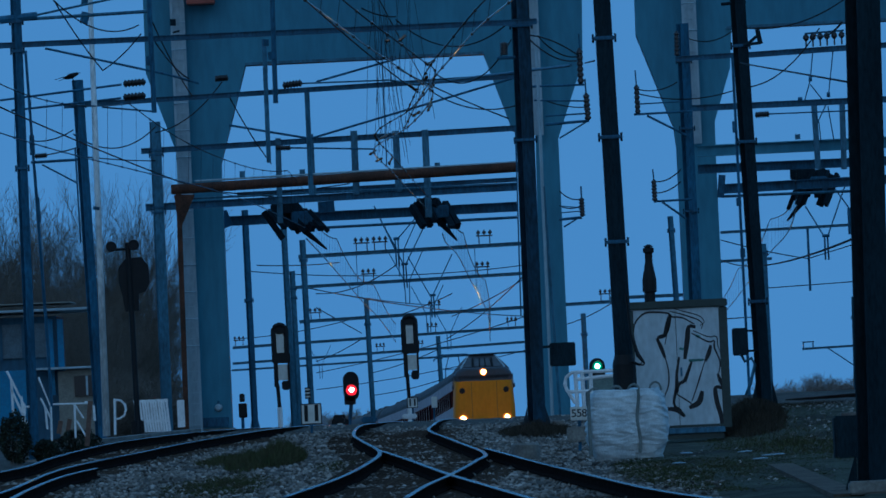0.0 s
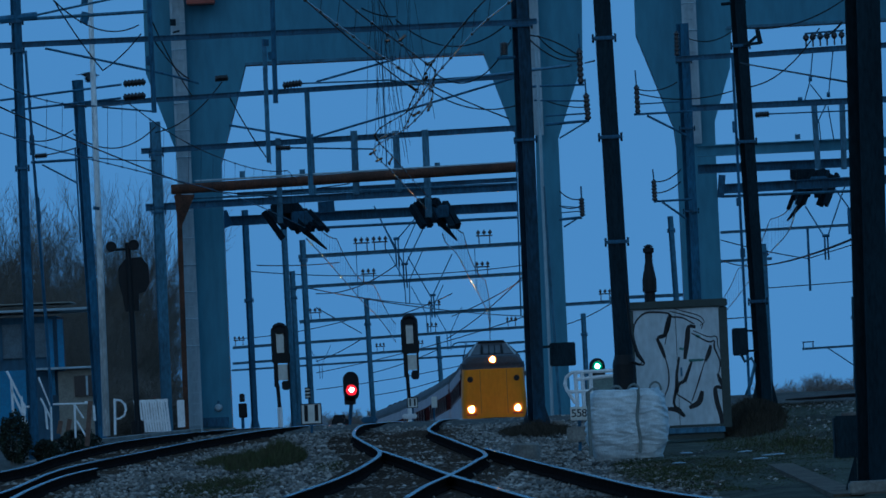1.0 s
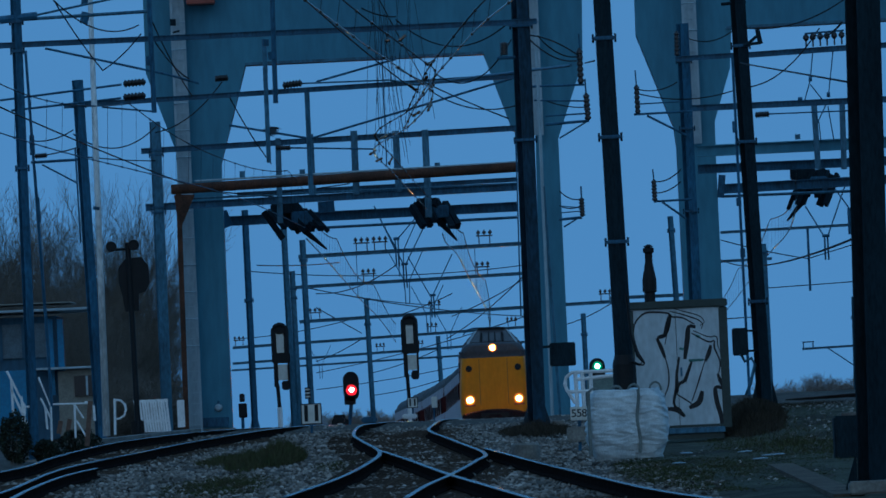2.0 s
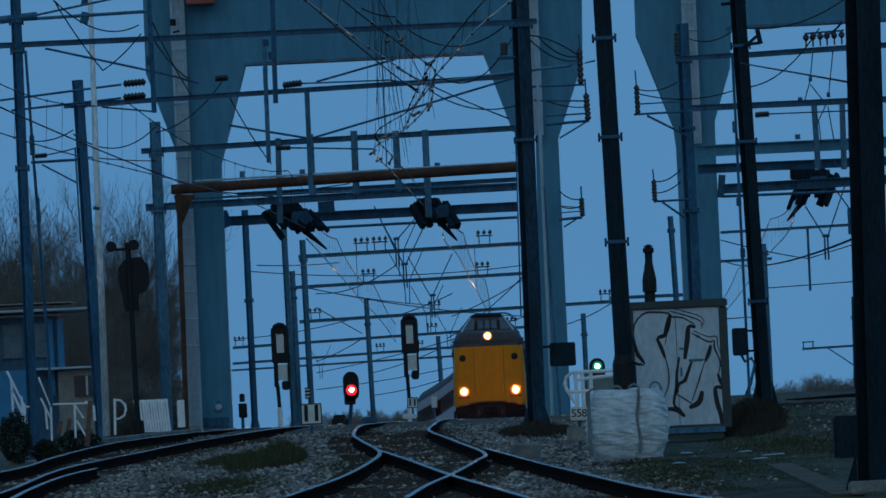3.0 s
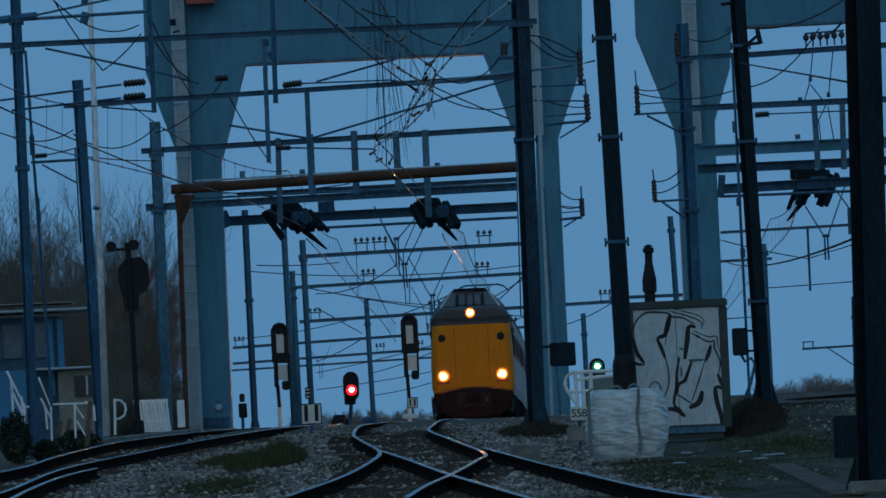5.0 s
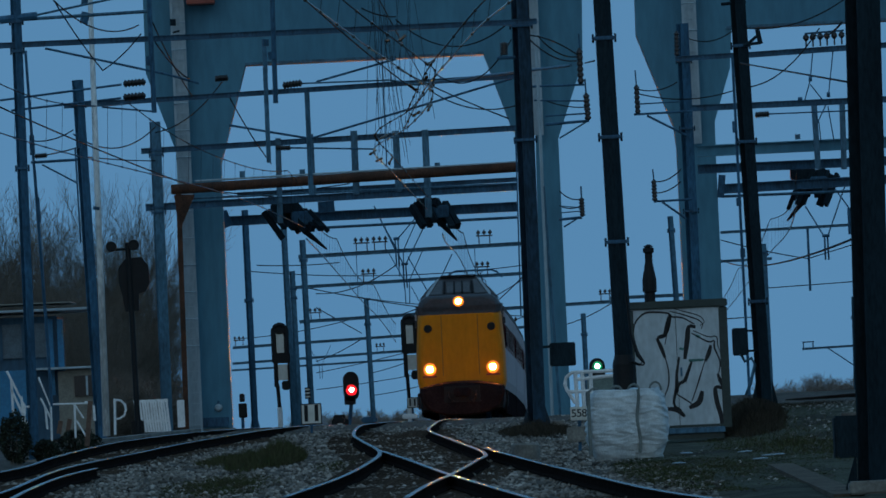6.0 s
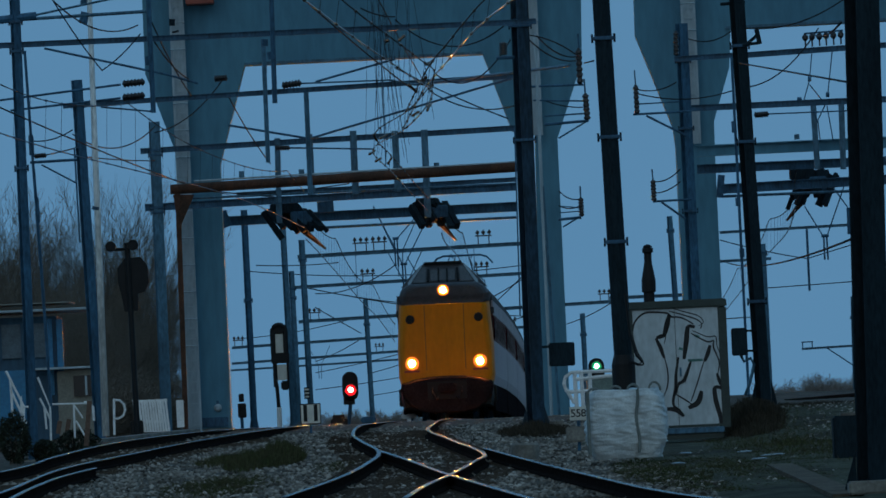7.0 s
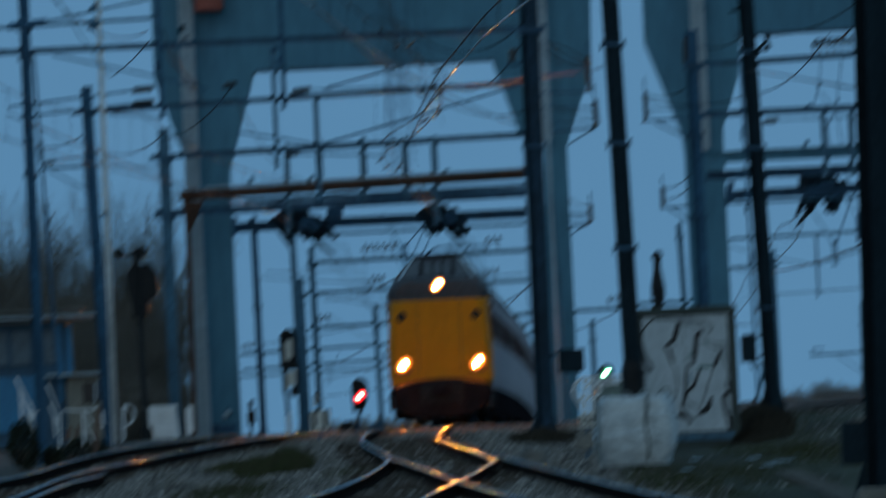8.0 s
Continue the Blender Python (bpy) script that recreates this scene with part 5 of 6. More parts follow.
# relay box on the mast
rb = thing("relay_box", "dark steel relay box clamped to the mast", "relay box", at=(5.557, 171, 2.865))
part("case", box(bm_new(), (-0.17, -0.15, -0.26), (0.12, 0.15, 0.26), 0.02), STEEL_BLACK, rb)
for dz in (-0.18, 0.2):
    part("strap", box(bm_new(), (0.1, -0.03, dz - 0.02), (0.36, 0.03, dz + 0.02)), STEEL_BLACK, rb)
part("hose", sweep(bm_new(), [Vector(q) - Vector((5.557, 171, 2.865)) for q in ((5.546, 171, 2.619), (5.604, 171, 2.488), (5.735, 171, 2.547), (5.794, 171, 2.426), (5.691, 171, 2.057), (5.596, 171, 1.847))], 0.03, 8), STEEL, rb, smooth=True)
rb2 = thing("relay_box", "dark relay box beside the gantry mast", "relay box", at=(2.554, 200, 2.93))
part("case", box(bm_new(), (-0.3, -0.15, -0.25), (0.27, 0.15, 0.27), 0.02), STEEL_BLACK, rb2)
part("arm", box(bm_new(), (-0.55, -0.04, 0.16), (-0.28, 0.04, 0.22)), STEEL_BLACK, rb2)
sl = thing("cable_sleeve", "black cable sleeve round the mast above the sack", "sleeve", at=(2.824, 145.6, 2.025))
part("sleeve", lathe(bm_new(), (0, 0, -1.0), Vector((2.832, 145.6, 2.59)) - Vector((2.824, 145.6, 2.025)), [(0, 0.19), (0.9, 0.19), (0.95, 0.17), (1, 0.15)], 16), BLACK, sl, smooth=False)
part("cable", sweep(bm_new(), [Vector(q) - Vector((2.824, 145.6, 2.025)) for q in ((2.909, 145.4, 3.567), (2.952, 145.4, 2.928), (3.045, 145.4, 2.56), (3.131, 145.4, 2.466), (3.074, 145.4, 2.414), (2.95, 145.4, 2.474))], 0.022, 8), BLACK, sl)


# ---- bulk sack ----
def sack():
    o = Vector((2.665, 137, 1.054))
    t = thing("bulk_sack", "full white woven bulk bag tied across its middle", "bulk bag", at=o)
    w, h = 0.591, 0.959
    bm = bm_new()
    rows = []
    for j in range(61):
        s = j / 60
        r = w * (0.84 + 0.10 * min(s / 0.25, 1) + 0.10 * math.sin(math.pi * min(s * 1.1, 1))) * (1 if s < 0.9 else 1 - (s - 0.9) * 1.2)
        row = []
        for k in range(96):
            a = 2 * math.pi * k / 96
            c, sn = math.cos(a), math.sin(a)
            sq = (abs(c) ** 5 + abs(sn) ** 5) ** (-1 / 5)
            crease = 0.03 * (abs(noise.noise((c * 1.1 + 3, sn * 1.1, s * 9 + c * 2.5))) - 0.25) + 0.016 * noise.noise((c * 2, sn * 2, s * 6)) + 0.022 * (abs(noise.noise((c * 2.2 + 7, sn * 2.2, s * 20))) - 0.2) + 0.012 * noise.noise((c * 8, sn * 8, s * 30))
            dent = -0.03 * math.exp(-((c - 0.28) / 0.05) ** 2) if sn < 0 else 0
            rr = r * sq + crease * 1.6 + dent
            row.append((c * rr, sn * rr * 0.9, -0.08 + (h + 0.08) * s + 0.07 * noise.noise((c * 2.2, sn * 2.2, 3)) * s))
        rows.append(row)
    rings(bm, rows)
    part("bag", bm, SACK, t, smooth=True)
    bm = bm_new()
    sweep(bm, [(0.28 * w + 0.02 * math.sin(z * 9), -w * 0.93, z) for z in [h * k / 10 for k in range(11)]], 0.026, 5)
    web = mat("grey_green_webbing", (0.17, 0.20, 0.19), 0.8)
    part("strap", bm, web, t, "grey-green lifting strap")
    part("strap", sweep(bm_new(), [(-0.97 * w, -w * 0.9, z) for z in [h * k / 10 for k in range(11)]], 0.03, 5), web, t, "grey-green lifting strap")
    for x in (-0.8, -0.25, 0.2, 0.75):
        bm = bm_new()
        sweep(bm, [(x * w + 0.09 * math.cos(a), -w * 0.6, h - 0.03 + 0.1 * math.sin(a) * (1 + x * 0.4)) for a in [math.pi * k / 8 for k in range(9)]], 0.018, 5)
        part("lifting_loop", bm, web, t)


sack()


# ---- railings and yard clutter ----
def tube_frame(name, label, category, runs, r, material, group=""):
    o = Vector(runs[0][0])
    t = thing(name, label, category, group, at=o)
    for run in runs:
        part("tube", sweep(bm_new(), [Vector(p) - o for p in run], r, 6), material, t)
    return t


tube_frame("railing", "white tubular railing with a rounded end", "railing", [
    ((3.724, 200, 2.527), (3.073, 200, 2.531), (2.723, 200, 2.522), (2.593, 200, 2.428), (2.561, 200, 2.279), (2.604, 200, 2.127), (2.703, 200, 2.098), (3.116, 200, 2.104)),
    ((2.798, 200, 2.519), (2.813, 200, 1.768)), ((2.947, 200, 2.512), (2.963, 200, 1.761)), ((3.135, 200, 2.503), (3.124, 200, 1.441)),
    ((2.816, 200, 2.368), (3.694, 200, 2.428)), ((2.606, 200, 2.152), (2.767, 200, 1.845))], 0.045, WHITE)
tube_frame("handrail", "white tubular stair handrail", "railing", [
    ((-9.03, 185, 3.03), (-8.693, 185, 2.286), (-8.6, 185, 2.282)), ((-8.955, 185, 2.645), (-8.662, 185, 1.937)), ((-8.945, 185, 2.853), (-8.934, 185, 2.065)), ((-8.693, 185, 2.286), (-8.743, 185, 1.686)), ((-8.753, 185, 2.497), (-8.719, 185, 1.708))], 0.026, WHITE, "stair handrails")
tube_frame("handrail", "white tubular stair handrail", "railing", [
    ((-8.706, 192, 2.913), (-8.492, 192, 2.327), (-7.628, 192, 2.311)), ((-8.678, 192, 2.467), (-8.46, 192, 1.977)), ((-8.59, 192, 2.283), (-8.564, 192, 1.801)), ((-8.468, 192, 2.326), (-8.481, 192, 1.498)), ((-7.965, 192, 2.303), (-7.972, 192, 1.595)), ((-7.954, 192, 2.278), (-7.786, 192, 2.006)), ((-7.932, 192, 1.953), (-7.755, 192, 1.621))], 0.023, WHITE, "stair handrails")
tube_frame("hoop_barrier", "white hooped barrier tube by the fence", "barrier", [
    ((-7.256, 196, 2.395), (-7.279, 196, 1.612)), ((-7.258, 196, 2.371), (-7.123, 196, 2.352), (-7.042, 196, 2.263), (-7.023, 196, 2.139), (-7.065, 196, 2.019), (-7.165, 196, 1.962), (-7.276, 196, 1.955)), ((-7.908, 196, 2.351), (-7.81, 196, 2.347), (-7.717, 196, 2.244), (-7.706, 196, 1.938))], 0.028, WHITE)
fence = thing("slat_fence", "white picket fence panel", "fence", at=(-6.839, 208, 1.623))
o = Vector((-6.839, 208, 1.623))
for k in range(13):
    x = Vector((-7.19, 208, 1.638)).lerp(Vector((-6.461, 208, 1.631)), k / 12) - o
    hgt = 0.754 * (1 - 0.04 * (k % 3))
    lean = -0.06
    part("slat", rings(bm_new(), [[(x.x + a + lean * s, yy, s * hgt) for a, s in ((-0.026, 0), (0.026, 0), (0.026, 1), (-0.026, 1))] for yy in (-0.012, 0.012)]), WHITE, fence)
for s in (0.3, 0.94):
    part("fence_rail", box(bm_new(), (-0.38, 0.012, s * 0.73), (0.36, 0.04, s * 0.73 + 0.06)), WHITE, fence)
tagged(part("fence_panel", box(bm_new(), (-6.94, 230, 1.686), (-6.752, 230.05, 2.383), 0.01), WHITE), "narrow white fence panel behind the mast", "fence")
for q0, q1 in (((-8.474, 200, 1.717), (-8.411, 200, 2.002)), ((-7.66, 190, 1.408), (-7.546, 190, 2.354)), ((-8.588, 198, 1.69), (-8.526, 198, 1.972))):
    tagged(part("timber_post", bar(bm_new(), q0, q1, 0.1, 0.12), mat("old_timber", (0.16, 0.10, 0.075), 0.9)), "short weathered timber post", "post", "timber posts")
def trough_bm(a, b):
    p, q = (Vector((x, y, ground_z(x, y) + 0.05)) for x, y in (a, b))
    return bar(bm_new(), p + Vector((0, 0, 0.01)), q + Vector((0, 0, 0.01)), 0.35, 0.08)


tagged(part("cable_trough", trough_bm((4.429, 101.5), (4.577, 126.55)), mat("mossy_brown_concrete", (0.13, 0.105, 0.08), 0.95, 0.0, 0.35, 2.0, bump=0.5, spec=0.1)), "concrete cable trough with lids set in the ground", "cable trough")
tagged(part("concrete_block", box(bm_new(), Vector((4.42, 101, 0.682)), Vector((4.894, 101.5, 0.827)), 0.02), CONCRETE), "pale concrete foundation block beside the heavy mast", "concrete block")
tagged(part("concrete_block", box(bm_new(), Vector((5.60, 130.1, 1.489)), Vector((5.88, 130.5, 1.53)), 0.02), CONCRETE), "small pale concrete slab on the dark kiosk", "concrete block")
tagged(part("steel_kiosk", box(bm_new(), Vector((5.50, 130, 0.80)), Vector((5.90, 130.6, 1.489)), 0.03), STEEL_BLACK), "dark steel kiosk on the bank", "kiosk")
tagged(part("concrete_strip", box(bm_new(), Vector((2.054, 186, 1.426)), Vector((2.337, 187, 1.505)), 0.02), CONCRETE), "pale concrete kerb beside the mast foot", "kerb")
bank_rail = thing("bank_rail", "dark rail lying along the top of the bank", "rail", at=(6.858, 185, 1.66))
part("rail", bar(bm_new(), (0, 0, 0), Vector((8.829, 185, 1.791)) - Vector((6.858, 185, 1.707)), 0.07, 0.14), RAIL_SIDE, bank_rail)
tagged(part("kerb_strip", bar(bm_new(), (-7.842, 198, 1.495), (-5.833, 206, 1.621), 0.3, 0.07), CONCRETE), "pale concrete kerb along the yard fence", "kerb")
tagged(part("manhole", lathe(bm_new(), Vector((1.19, 147, 1.091)) - Vector((0, 0, 0.2)), Vector((1.197, 147, 1.238)), [(0, 0.23), (0.9, 0.23), (1, 0.2)], 18), CONCRETE), "low round concrete manhole ring", "manhole")
random.seed(8)
for q in ((3.682, 142.05), (4.538, 140.25), (4.508, 132.55), (4.937, 137.25), (3.299, 132.3), (4.726, 135.2)):
    bm = bm_new()
    bmesh.ops.create_icosphere(bm, subdivisions=2, radius=0.085)
    for v in bm.verts:
        v.co *= 1 + 0.5 * noise.noise(v.co * 9 + Vector((q[0], 0, 0)))
        v.co.z *= 0.14
        v.co.x *= 1.25
    s = part("plastic_scrap", bm, BRIDGE_PALE)
    s.location = (q[0], q[1], ground_z(q[0], q[1]) + 0.09)
    tagged(s, "crumpled scrap of white plastic on the ground", "litter", "scraps")

EARTH = mat("mossy_trodden_earth", (0.082, 0.086, 0.060), 0.95, 0.0, 0.45, 0.7, bump=1.0, second=(0.045, 0.042, 0.032), spec=0.05)


def verge():
    xs, ys = [i / 24 for i in range(25)], [96 + 1.2 * i for i in range(62)]
    verts = []
    for y in ys:
        x0 = 3.05 - (y - 100) * 0.012 + 0.25 * noise.noise((y * 0.2, 0, 0))
        for u in xs:
            x = x0 + u * 9
            edge = min(u * 12, 1)
            verts.append((x, y, ground_z(x, y) + 0.055 * edge + 0.01 - 0.03 * (1 - edge)))
    n = len(xs)
    faces = [(j * n + i, j * n + i + 1, (j + 1) * n + i + 1, (j + 1) * n + i) for j in range(len(ys) - 1) for i in range(n - 1)]
    me = bpy.data.meshes.new("verge")
    me.from_pydata(verts, [], faces)
    me.materials.append(EARTH)
    me.shade_smooth()
    tagged(new("verge", me), "dark mossy trodden earth verge beside the ballast", "ground", kind="structure")


verge()

# yard building
hb = thing("yard_building", "low flat-roofed yard building with blue panels", "building", at=(-10.715, 232, 1.375))
o = Vector((-10.715, 232, 1.375))
hw = lambda q: Vector(q) - o
part("wall", box(bm_new(), hw((-13.901, 232, 1.52)), hw((-9.983, 236, 4.691)), 0.02), HOUSE, hb)
part("low_wall", box(bm_new(), hw((-9.998, 231.5, 1.344)), hw((-8.931, 235, 3.266)), 0.02), HOUSE_PALE, hb, "pale brick annex wall")
part("annex_roof", box(bm_new(), hw((-10.591, 231.2, 3.31)), hw((-8.86, 235.2, 3.367)), 0.01), BRIDGE_PALE, hb)
part("roof", box(bm_new(), hw((-13.984, 231, 4.808)), hw((-9.158, 237, 4.871)), 0.02), BRIDGE_PALE, hb, "pale flat roof edge")
part("roof_upstand", box(bm_new(), hw((-14.035, 232, 5.038)), hw((-9.629, 236, 5.029)), 0.02), HOUSE_PALE, hb)
part("panel", box(bm_new(), hw((-13.007, 231.9, 1.914)), hw((-10.743, 231.99, 3.335)), 0.01), HOUSE_BLUE, hb, "bright blue wall panel")
for lo, hi in (((-10.247, 231.9, 2.659), (-10.091, 231.99, 4.612)), ((-9.986, 231.9, 2.648), (-9.83, 231.99, 4.6))):
    part("pilaster", box(bm_new(), hw(lo), hw(hi), 0.01), HOUSE_BLUE, hb)
win = part("window", box(bm_new(), hw((-9.577, 231.42, 2.599)), hw((-9.092, 231.49, 3.128)), 0.005), GLASS, hb, "dark window")
part("window_frame", box(bm_new(), hw((-9.285, 231.38, 2.615)), hw((-9.235, 231.42, 3.119))), BRIDGE_PALE, win)
win = part("cladding_panel", box(bm_new(), hw((-12.785, 231.9, 3.645)), hw((-10.225, 231.98, 4.516)), 0.005), mat("pale_blue_panel", (0.10, 0.16, 0.20), 0.6), hb, "pale blue-grey wall panel")
for lo, hi in (((-11.479, 231.84, 3.585), (-11.395, 231.9, 4.568)), ((-10.9, 231.84, 3.559), (-10.815, 231.9, 4.542))):
    part("panel_joint", box(bm_new(), hw(lo), hw(hi)), HOUSE, win)


# ---- bare trees and grass ----
def bare_tree(seed, height, spread, name="bare_tree", twig=0.0048, bark=TWIG):
    rnd = random.Random(seed)
    t = thing(name, "leafless tree with a dense crown of thin grey-brown twigs", "tree", "bare trees")
    crown = bm_new()
    trunk = crown
    def grow(p, d, length, r, level):
        steps = 3
        for k in range(steps):
            q = p + d * length / steps
            rod(trunk if level < 1 else crown, p, q, r, 5 if level < 1 else 3, r * 0.8)
            p, r = q, r * 0.8
            d = (d + Vector((rnd.uniform(-1, 1), rnd.uniform(-1, 1), rnd.uniform(-0.3, 0.8))) * 0.16).normalized()
            if level < 4:
                for _ in range(2 if level < 2 else 2 + (rnd.random() < 0.2)):
                    a = rnd.uniform(0, 2 * math.pi)
                    e = (d * rnd.uniform(0.7, 1.1) + Vector((math.cos(a), math.sin(a), rnd.uniform(-0.1, 0.5))) * 0.62 * spread).normalized()
                    grow(p, e, length * rnd.uniform(0.5, 0.68), max(r * 0.55, twig), level + 1)
    for _ in range(3):
        trunk = bm_new()
        a = rnd.uniform(0, 6.28)
        grow(Vector((0.3 * math.cos(a), 0.3 * math.sin(a), 0)), Vector((math.cos(a) * 0.3 * spread, math.sin(a) * 0.3 * spread, 1)).normalized(), height * 0.46, height * 0.011, 0)
        part("trunk", trunk, bark, t)
    part("crown", crown, bark, t)
    return t


kinds = [bare_tree(s, h, w) for s, h, w in ((1, 9.3, 0.72), (2, 8.8, 0.78), (3, 8.2, 0.82))]
for k, (px, d, s) in enumerate(((-10.897, 300, 1.0), (-12.324, 310, 0.95), (-13.173, 305, 0.9), (-10.5, 300, 0.85), (-14.456, 300, 1.05), (-15.744, 305, 1.1),
                                (-10.197, 296, 0.7), (-12.23, 296, 0.7), (-10.8, 310, 0.62),
                                (-11.6, 322, 0.8), (-13.6, 325, 0.78), (-10.4, 326, 0.74), (-15.0, 322, 0.85), (-12.6, 330, 0.7), (-11.0, 322, 0.6), (-16.4, 318, 0.8),
                                (-11.0, 290, 0.55), (-10.7, 292, 0.5), (-13.0, 291, 0.55),
                                (-10.9, 286, 0.6), (-11.7, 287, 0.62), (-12.6, 284, 0.58), (-13.9, 288, 0.62), (-10.7, 282, 0.5), (-12.0, 294, 0.68))):
    m = pose(px, d, rail_z(d) - 0.4, 0, 0, k * 67)
    if k < 3:
        kinds[k].matrix_basis = m @ Matrix.Scale(s, 4)
        tree = kinds[k]
    else:
        tree = copy_thing(kinds[k % 3], m)
        tree.scale = (s, s, s)
scrub = bare_tree(21, 3.0, 1.9, "bare_bush", 0.008)
tagged(scrub, "dense leafless scrub behind the fence", "bush", "yard scrub")
for k in range(26):
    m = pose(-15.2 + (k % 13) * 0.62 - (k // 13) * 2.2, 262 + (k * 5) % 9 + (k // 13) * 14, rail_z(262) - 0.9 + (k // 13) * 0.5, 0, 0, k * 71)
    if k == 0:
        scrub.matrix_basis = m
    else:
        copy_thing(scrub, m)
# far scrub: low leafless bushes at the foot of the ramp, haze in their colour
bush = bare_tree(11, 3.4, 1.5, "bare_bush", 0.008, TWIG_PALE)
tagged(bush, "low leafless bush, grey in the distance", "bush", "far bushes")
spots = [(-10.998 + i * 0.96, 700 + (i % 3) * 20, 0.9 + 0.3 * ((i * 7) % 5) / 5) for i in range(11)]
spots += [(22.9 + i * 0.55, 620 + (i % 3) * 15, 1.15 + 0.03 * i + 0.3 * ((i * 7) % 5) / 5) for i in range(11)]
spots += [(-12.197 + i * 0.45, 500 + (i % 3) * 15, 0.5 + 0.15 * ((i * 5) % 4) / 4) for i in range(4)]
for k, (px, d, s) in enumerate(spots):
    m = pose(px, d, -1.6 if d < 690 else -1.2, 0, 0, k * 83)
    if k == 0:
        bush.matrix_basis = m
    else:
        b2 = copy_thing(bush, m)
        b2.scale = (s, s, s)


def tuft_patch(name, label, cx, cy, rx, ry, n, h, seed, lift=0.0, material=GRASS):
    rnd = random.Random(seed)
    verts, faces = [], []
    for _ in range(n):
        a, r = rnd.uniform(0, 6.283), rnd.random() ** 0.6
        x, y = cx + math.cos(a) * r * rx, cy + math.sin(a) * r * ry
        z = ground_z(x, y) - 0.02 + lift
        hh, lean, b = h * rnd.uniform(0.4, 1.1) * (1.1 - r * 0.6), rnd.uniform(-0.12, 0.12), rnd.uniform(0, 3.14)
        wx, wy = 0.008 * math.cos(b), 0.008 * math.sin(b)
        i = len(verts)
        verts += [(x - wx, y - wy, z), (x + wx, y + wy, z), (x + wx * 0.7 + lean * 0.4, y + wy, z + hh * 0.6), (x - wx * 0.7 + lean * 0.4, y, z + hh * 0.6), (x + lean, y, z + hh)]
        faces += [(i, i + 1, i + 2, i + 3), (i + 3, i + 2, i + 4)]
    me = bpy.data.meshes.new(name)
    me.from_pydata(verts, [], faces)
    me.materials.append(material)
    tagged(new(name, me), label, "grass", kind="stuff")


tuft_patch("weeds", "dark clump of dry weeds between the tracks", *(-3.055, 160.4), 0.45, 8, 3800, 0.44, 1)
tuft_patch("weeds", "tufts of dry weeds between the tracks", *(-3.486, 154.9), 0.38, 7, 2600, 0.36, 11)
tuft_patch("weeds", "low dry weeds between the tracks", *(-4.092, 161.75), 0.5, 7, 1500, 0.22, 12)
tuft_patch("weeds", "low dry weeds beside the turnout", *(-1.868, 149.2), 0.5, 8, 700, 0.13, 13)
tuft_patch("grass", "thin winter grass on the ballast", *(-3.446, 134), 0.9, 13, 9000, 0.11, 2)
tuft_patch("weeds", "dry brown weeds on the bank", 5.35, 161, 0.6, 6, 6500, 0.34, 3, 0.03, DRY)
tuft_patch("weeds", "dry weeds along the bank top", 6.6, 166, 1.8, 5, 5000, 0.12, 31, 0.03, DRY)
tuft_patch("grass", "short trodden grass by the cable trough", 3.9, 128, 1.6, 20, 14000, 0.07, 4, 0.055)
tuft_patch("grass", "short grass on the bank", 5.6, 150, 1.4, 22, 8000, 0.12, 5, 0.055)
tuft_patch("weeds", "dry weeds at the mast foot", 1.75, 186, 0.75, 8, 4200, 0.34, 6, 0.0, DRY)
tuft_patch("weeds", "dry weeds beside the yard fence", -7.6, 196, 1.4, 8, 3000, 0.2, 7, 0.0, DRY)


def leafy_shrub(label, c, rx, ry, rz, n, seed):
    """A close evergreen shrub: short stems in a mass of small leaves."""
    rnd = random.Random(seed)
    t = thing("evergreen_shrub", label, "shrub", at=(c[0], c[1], ground_z(c[0], c[1])))
    bm = bm_new()
    for k in range(9):
        a = k * 0.7
        rod(bm, (0.1 * math.cos(a), 0.1 * math.sin(a), -0.05), (rx * 0.6 * math.cos(a), ry * 0.6 * math.sin(a), rz * 1.3), 0.015, 5, 0.006)
    part("stem", bm, TWIG, t)
    verts, faces = [], []
    for _ in range(n):
        u = Vector((rnd.gauss(0, 1), rnd.gauss(0, 1), rnd.gauss(0, 1))).normalized() * rnd.uniform(0.55, 1.0) ** 0.5
        u *= 1 + 0.3 * noise.noise(u * 2.5 + Vector((seed, 0, 0)))
        p = Vector((u.x * rx, u.y * ry, rz + u.z * rz))
        a = Vector((rnd.uniform(-1, 1), rnd.uniform(-1, 1), rnd.uniform(-1, 1))).normalized() * 0.035
        b = a.cross(Vector((rnd.uniform(-1, 1), rnd.uniform(-1, 1), rnd.uniform(-1, 1)))).normalized() * 0.02
        i = len(verts)
        verts += [p - a, p + b, p + a, p - b]
        faces.append((i, i + 1, i + 2, i + 3))
    me = bpy.data.meshes.new("foliage")
    me.from_pydata([tuple(v) for v in verts], [], faces)
    me.materials.append(LEAF)
    ob = new("foliage", me)
    ob.parent = t


LEAF = mat("dark_ivy_leaves", (0.026, 0.036, 0.022), 0.7, 0.0, 0.5, 3.0, each=True, spec=0.2)
leafy_shrub("dark evergreen shrub beside the stair handrails", (-8.85, 183.6), 0.33, 0.4, 0.52, 2600, 5)
leafy_shrub("low dark evergreen shrub at the foot of the yard mast", (-8.25, 184.2), 0.28, 0.35, 0.24, 1500, 6)
leafy_shrub("low dark evergreen shrub behind the timber posts", (-7.95, 193), 0.45, 0.35, 0.28, 1600, 7)

# ---- the train ----
CAB_GLASS = mat("grey_cab_glass", (0.10, 0.11, 0.12), 0.2, 0.0, 0.15, 1.5, bump=0.0)
PLOUGH = mat("brown_black_plough_paint", (0.024, 0.019, 0.021), 0.8, 0.0, 0.3, 2.0, spec=0.0)


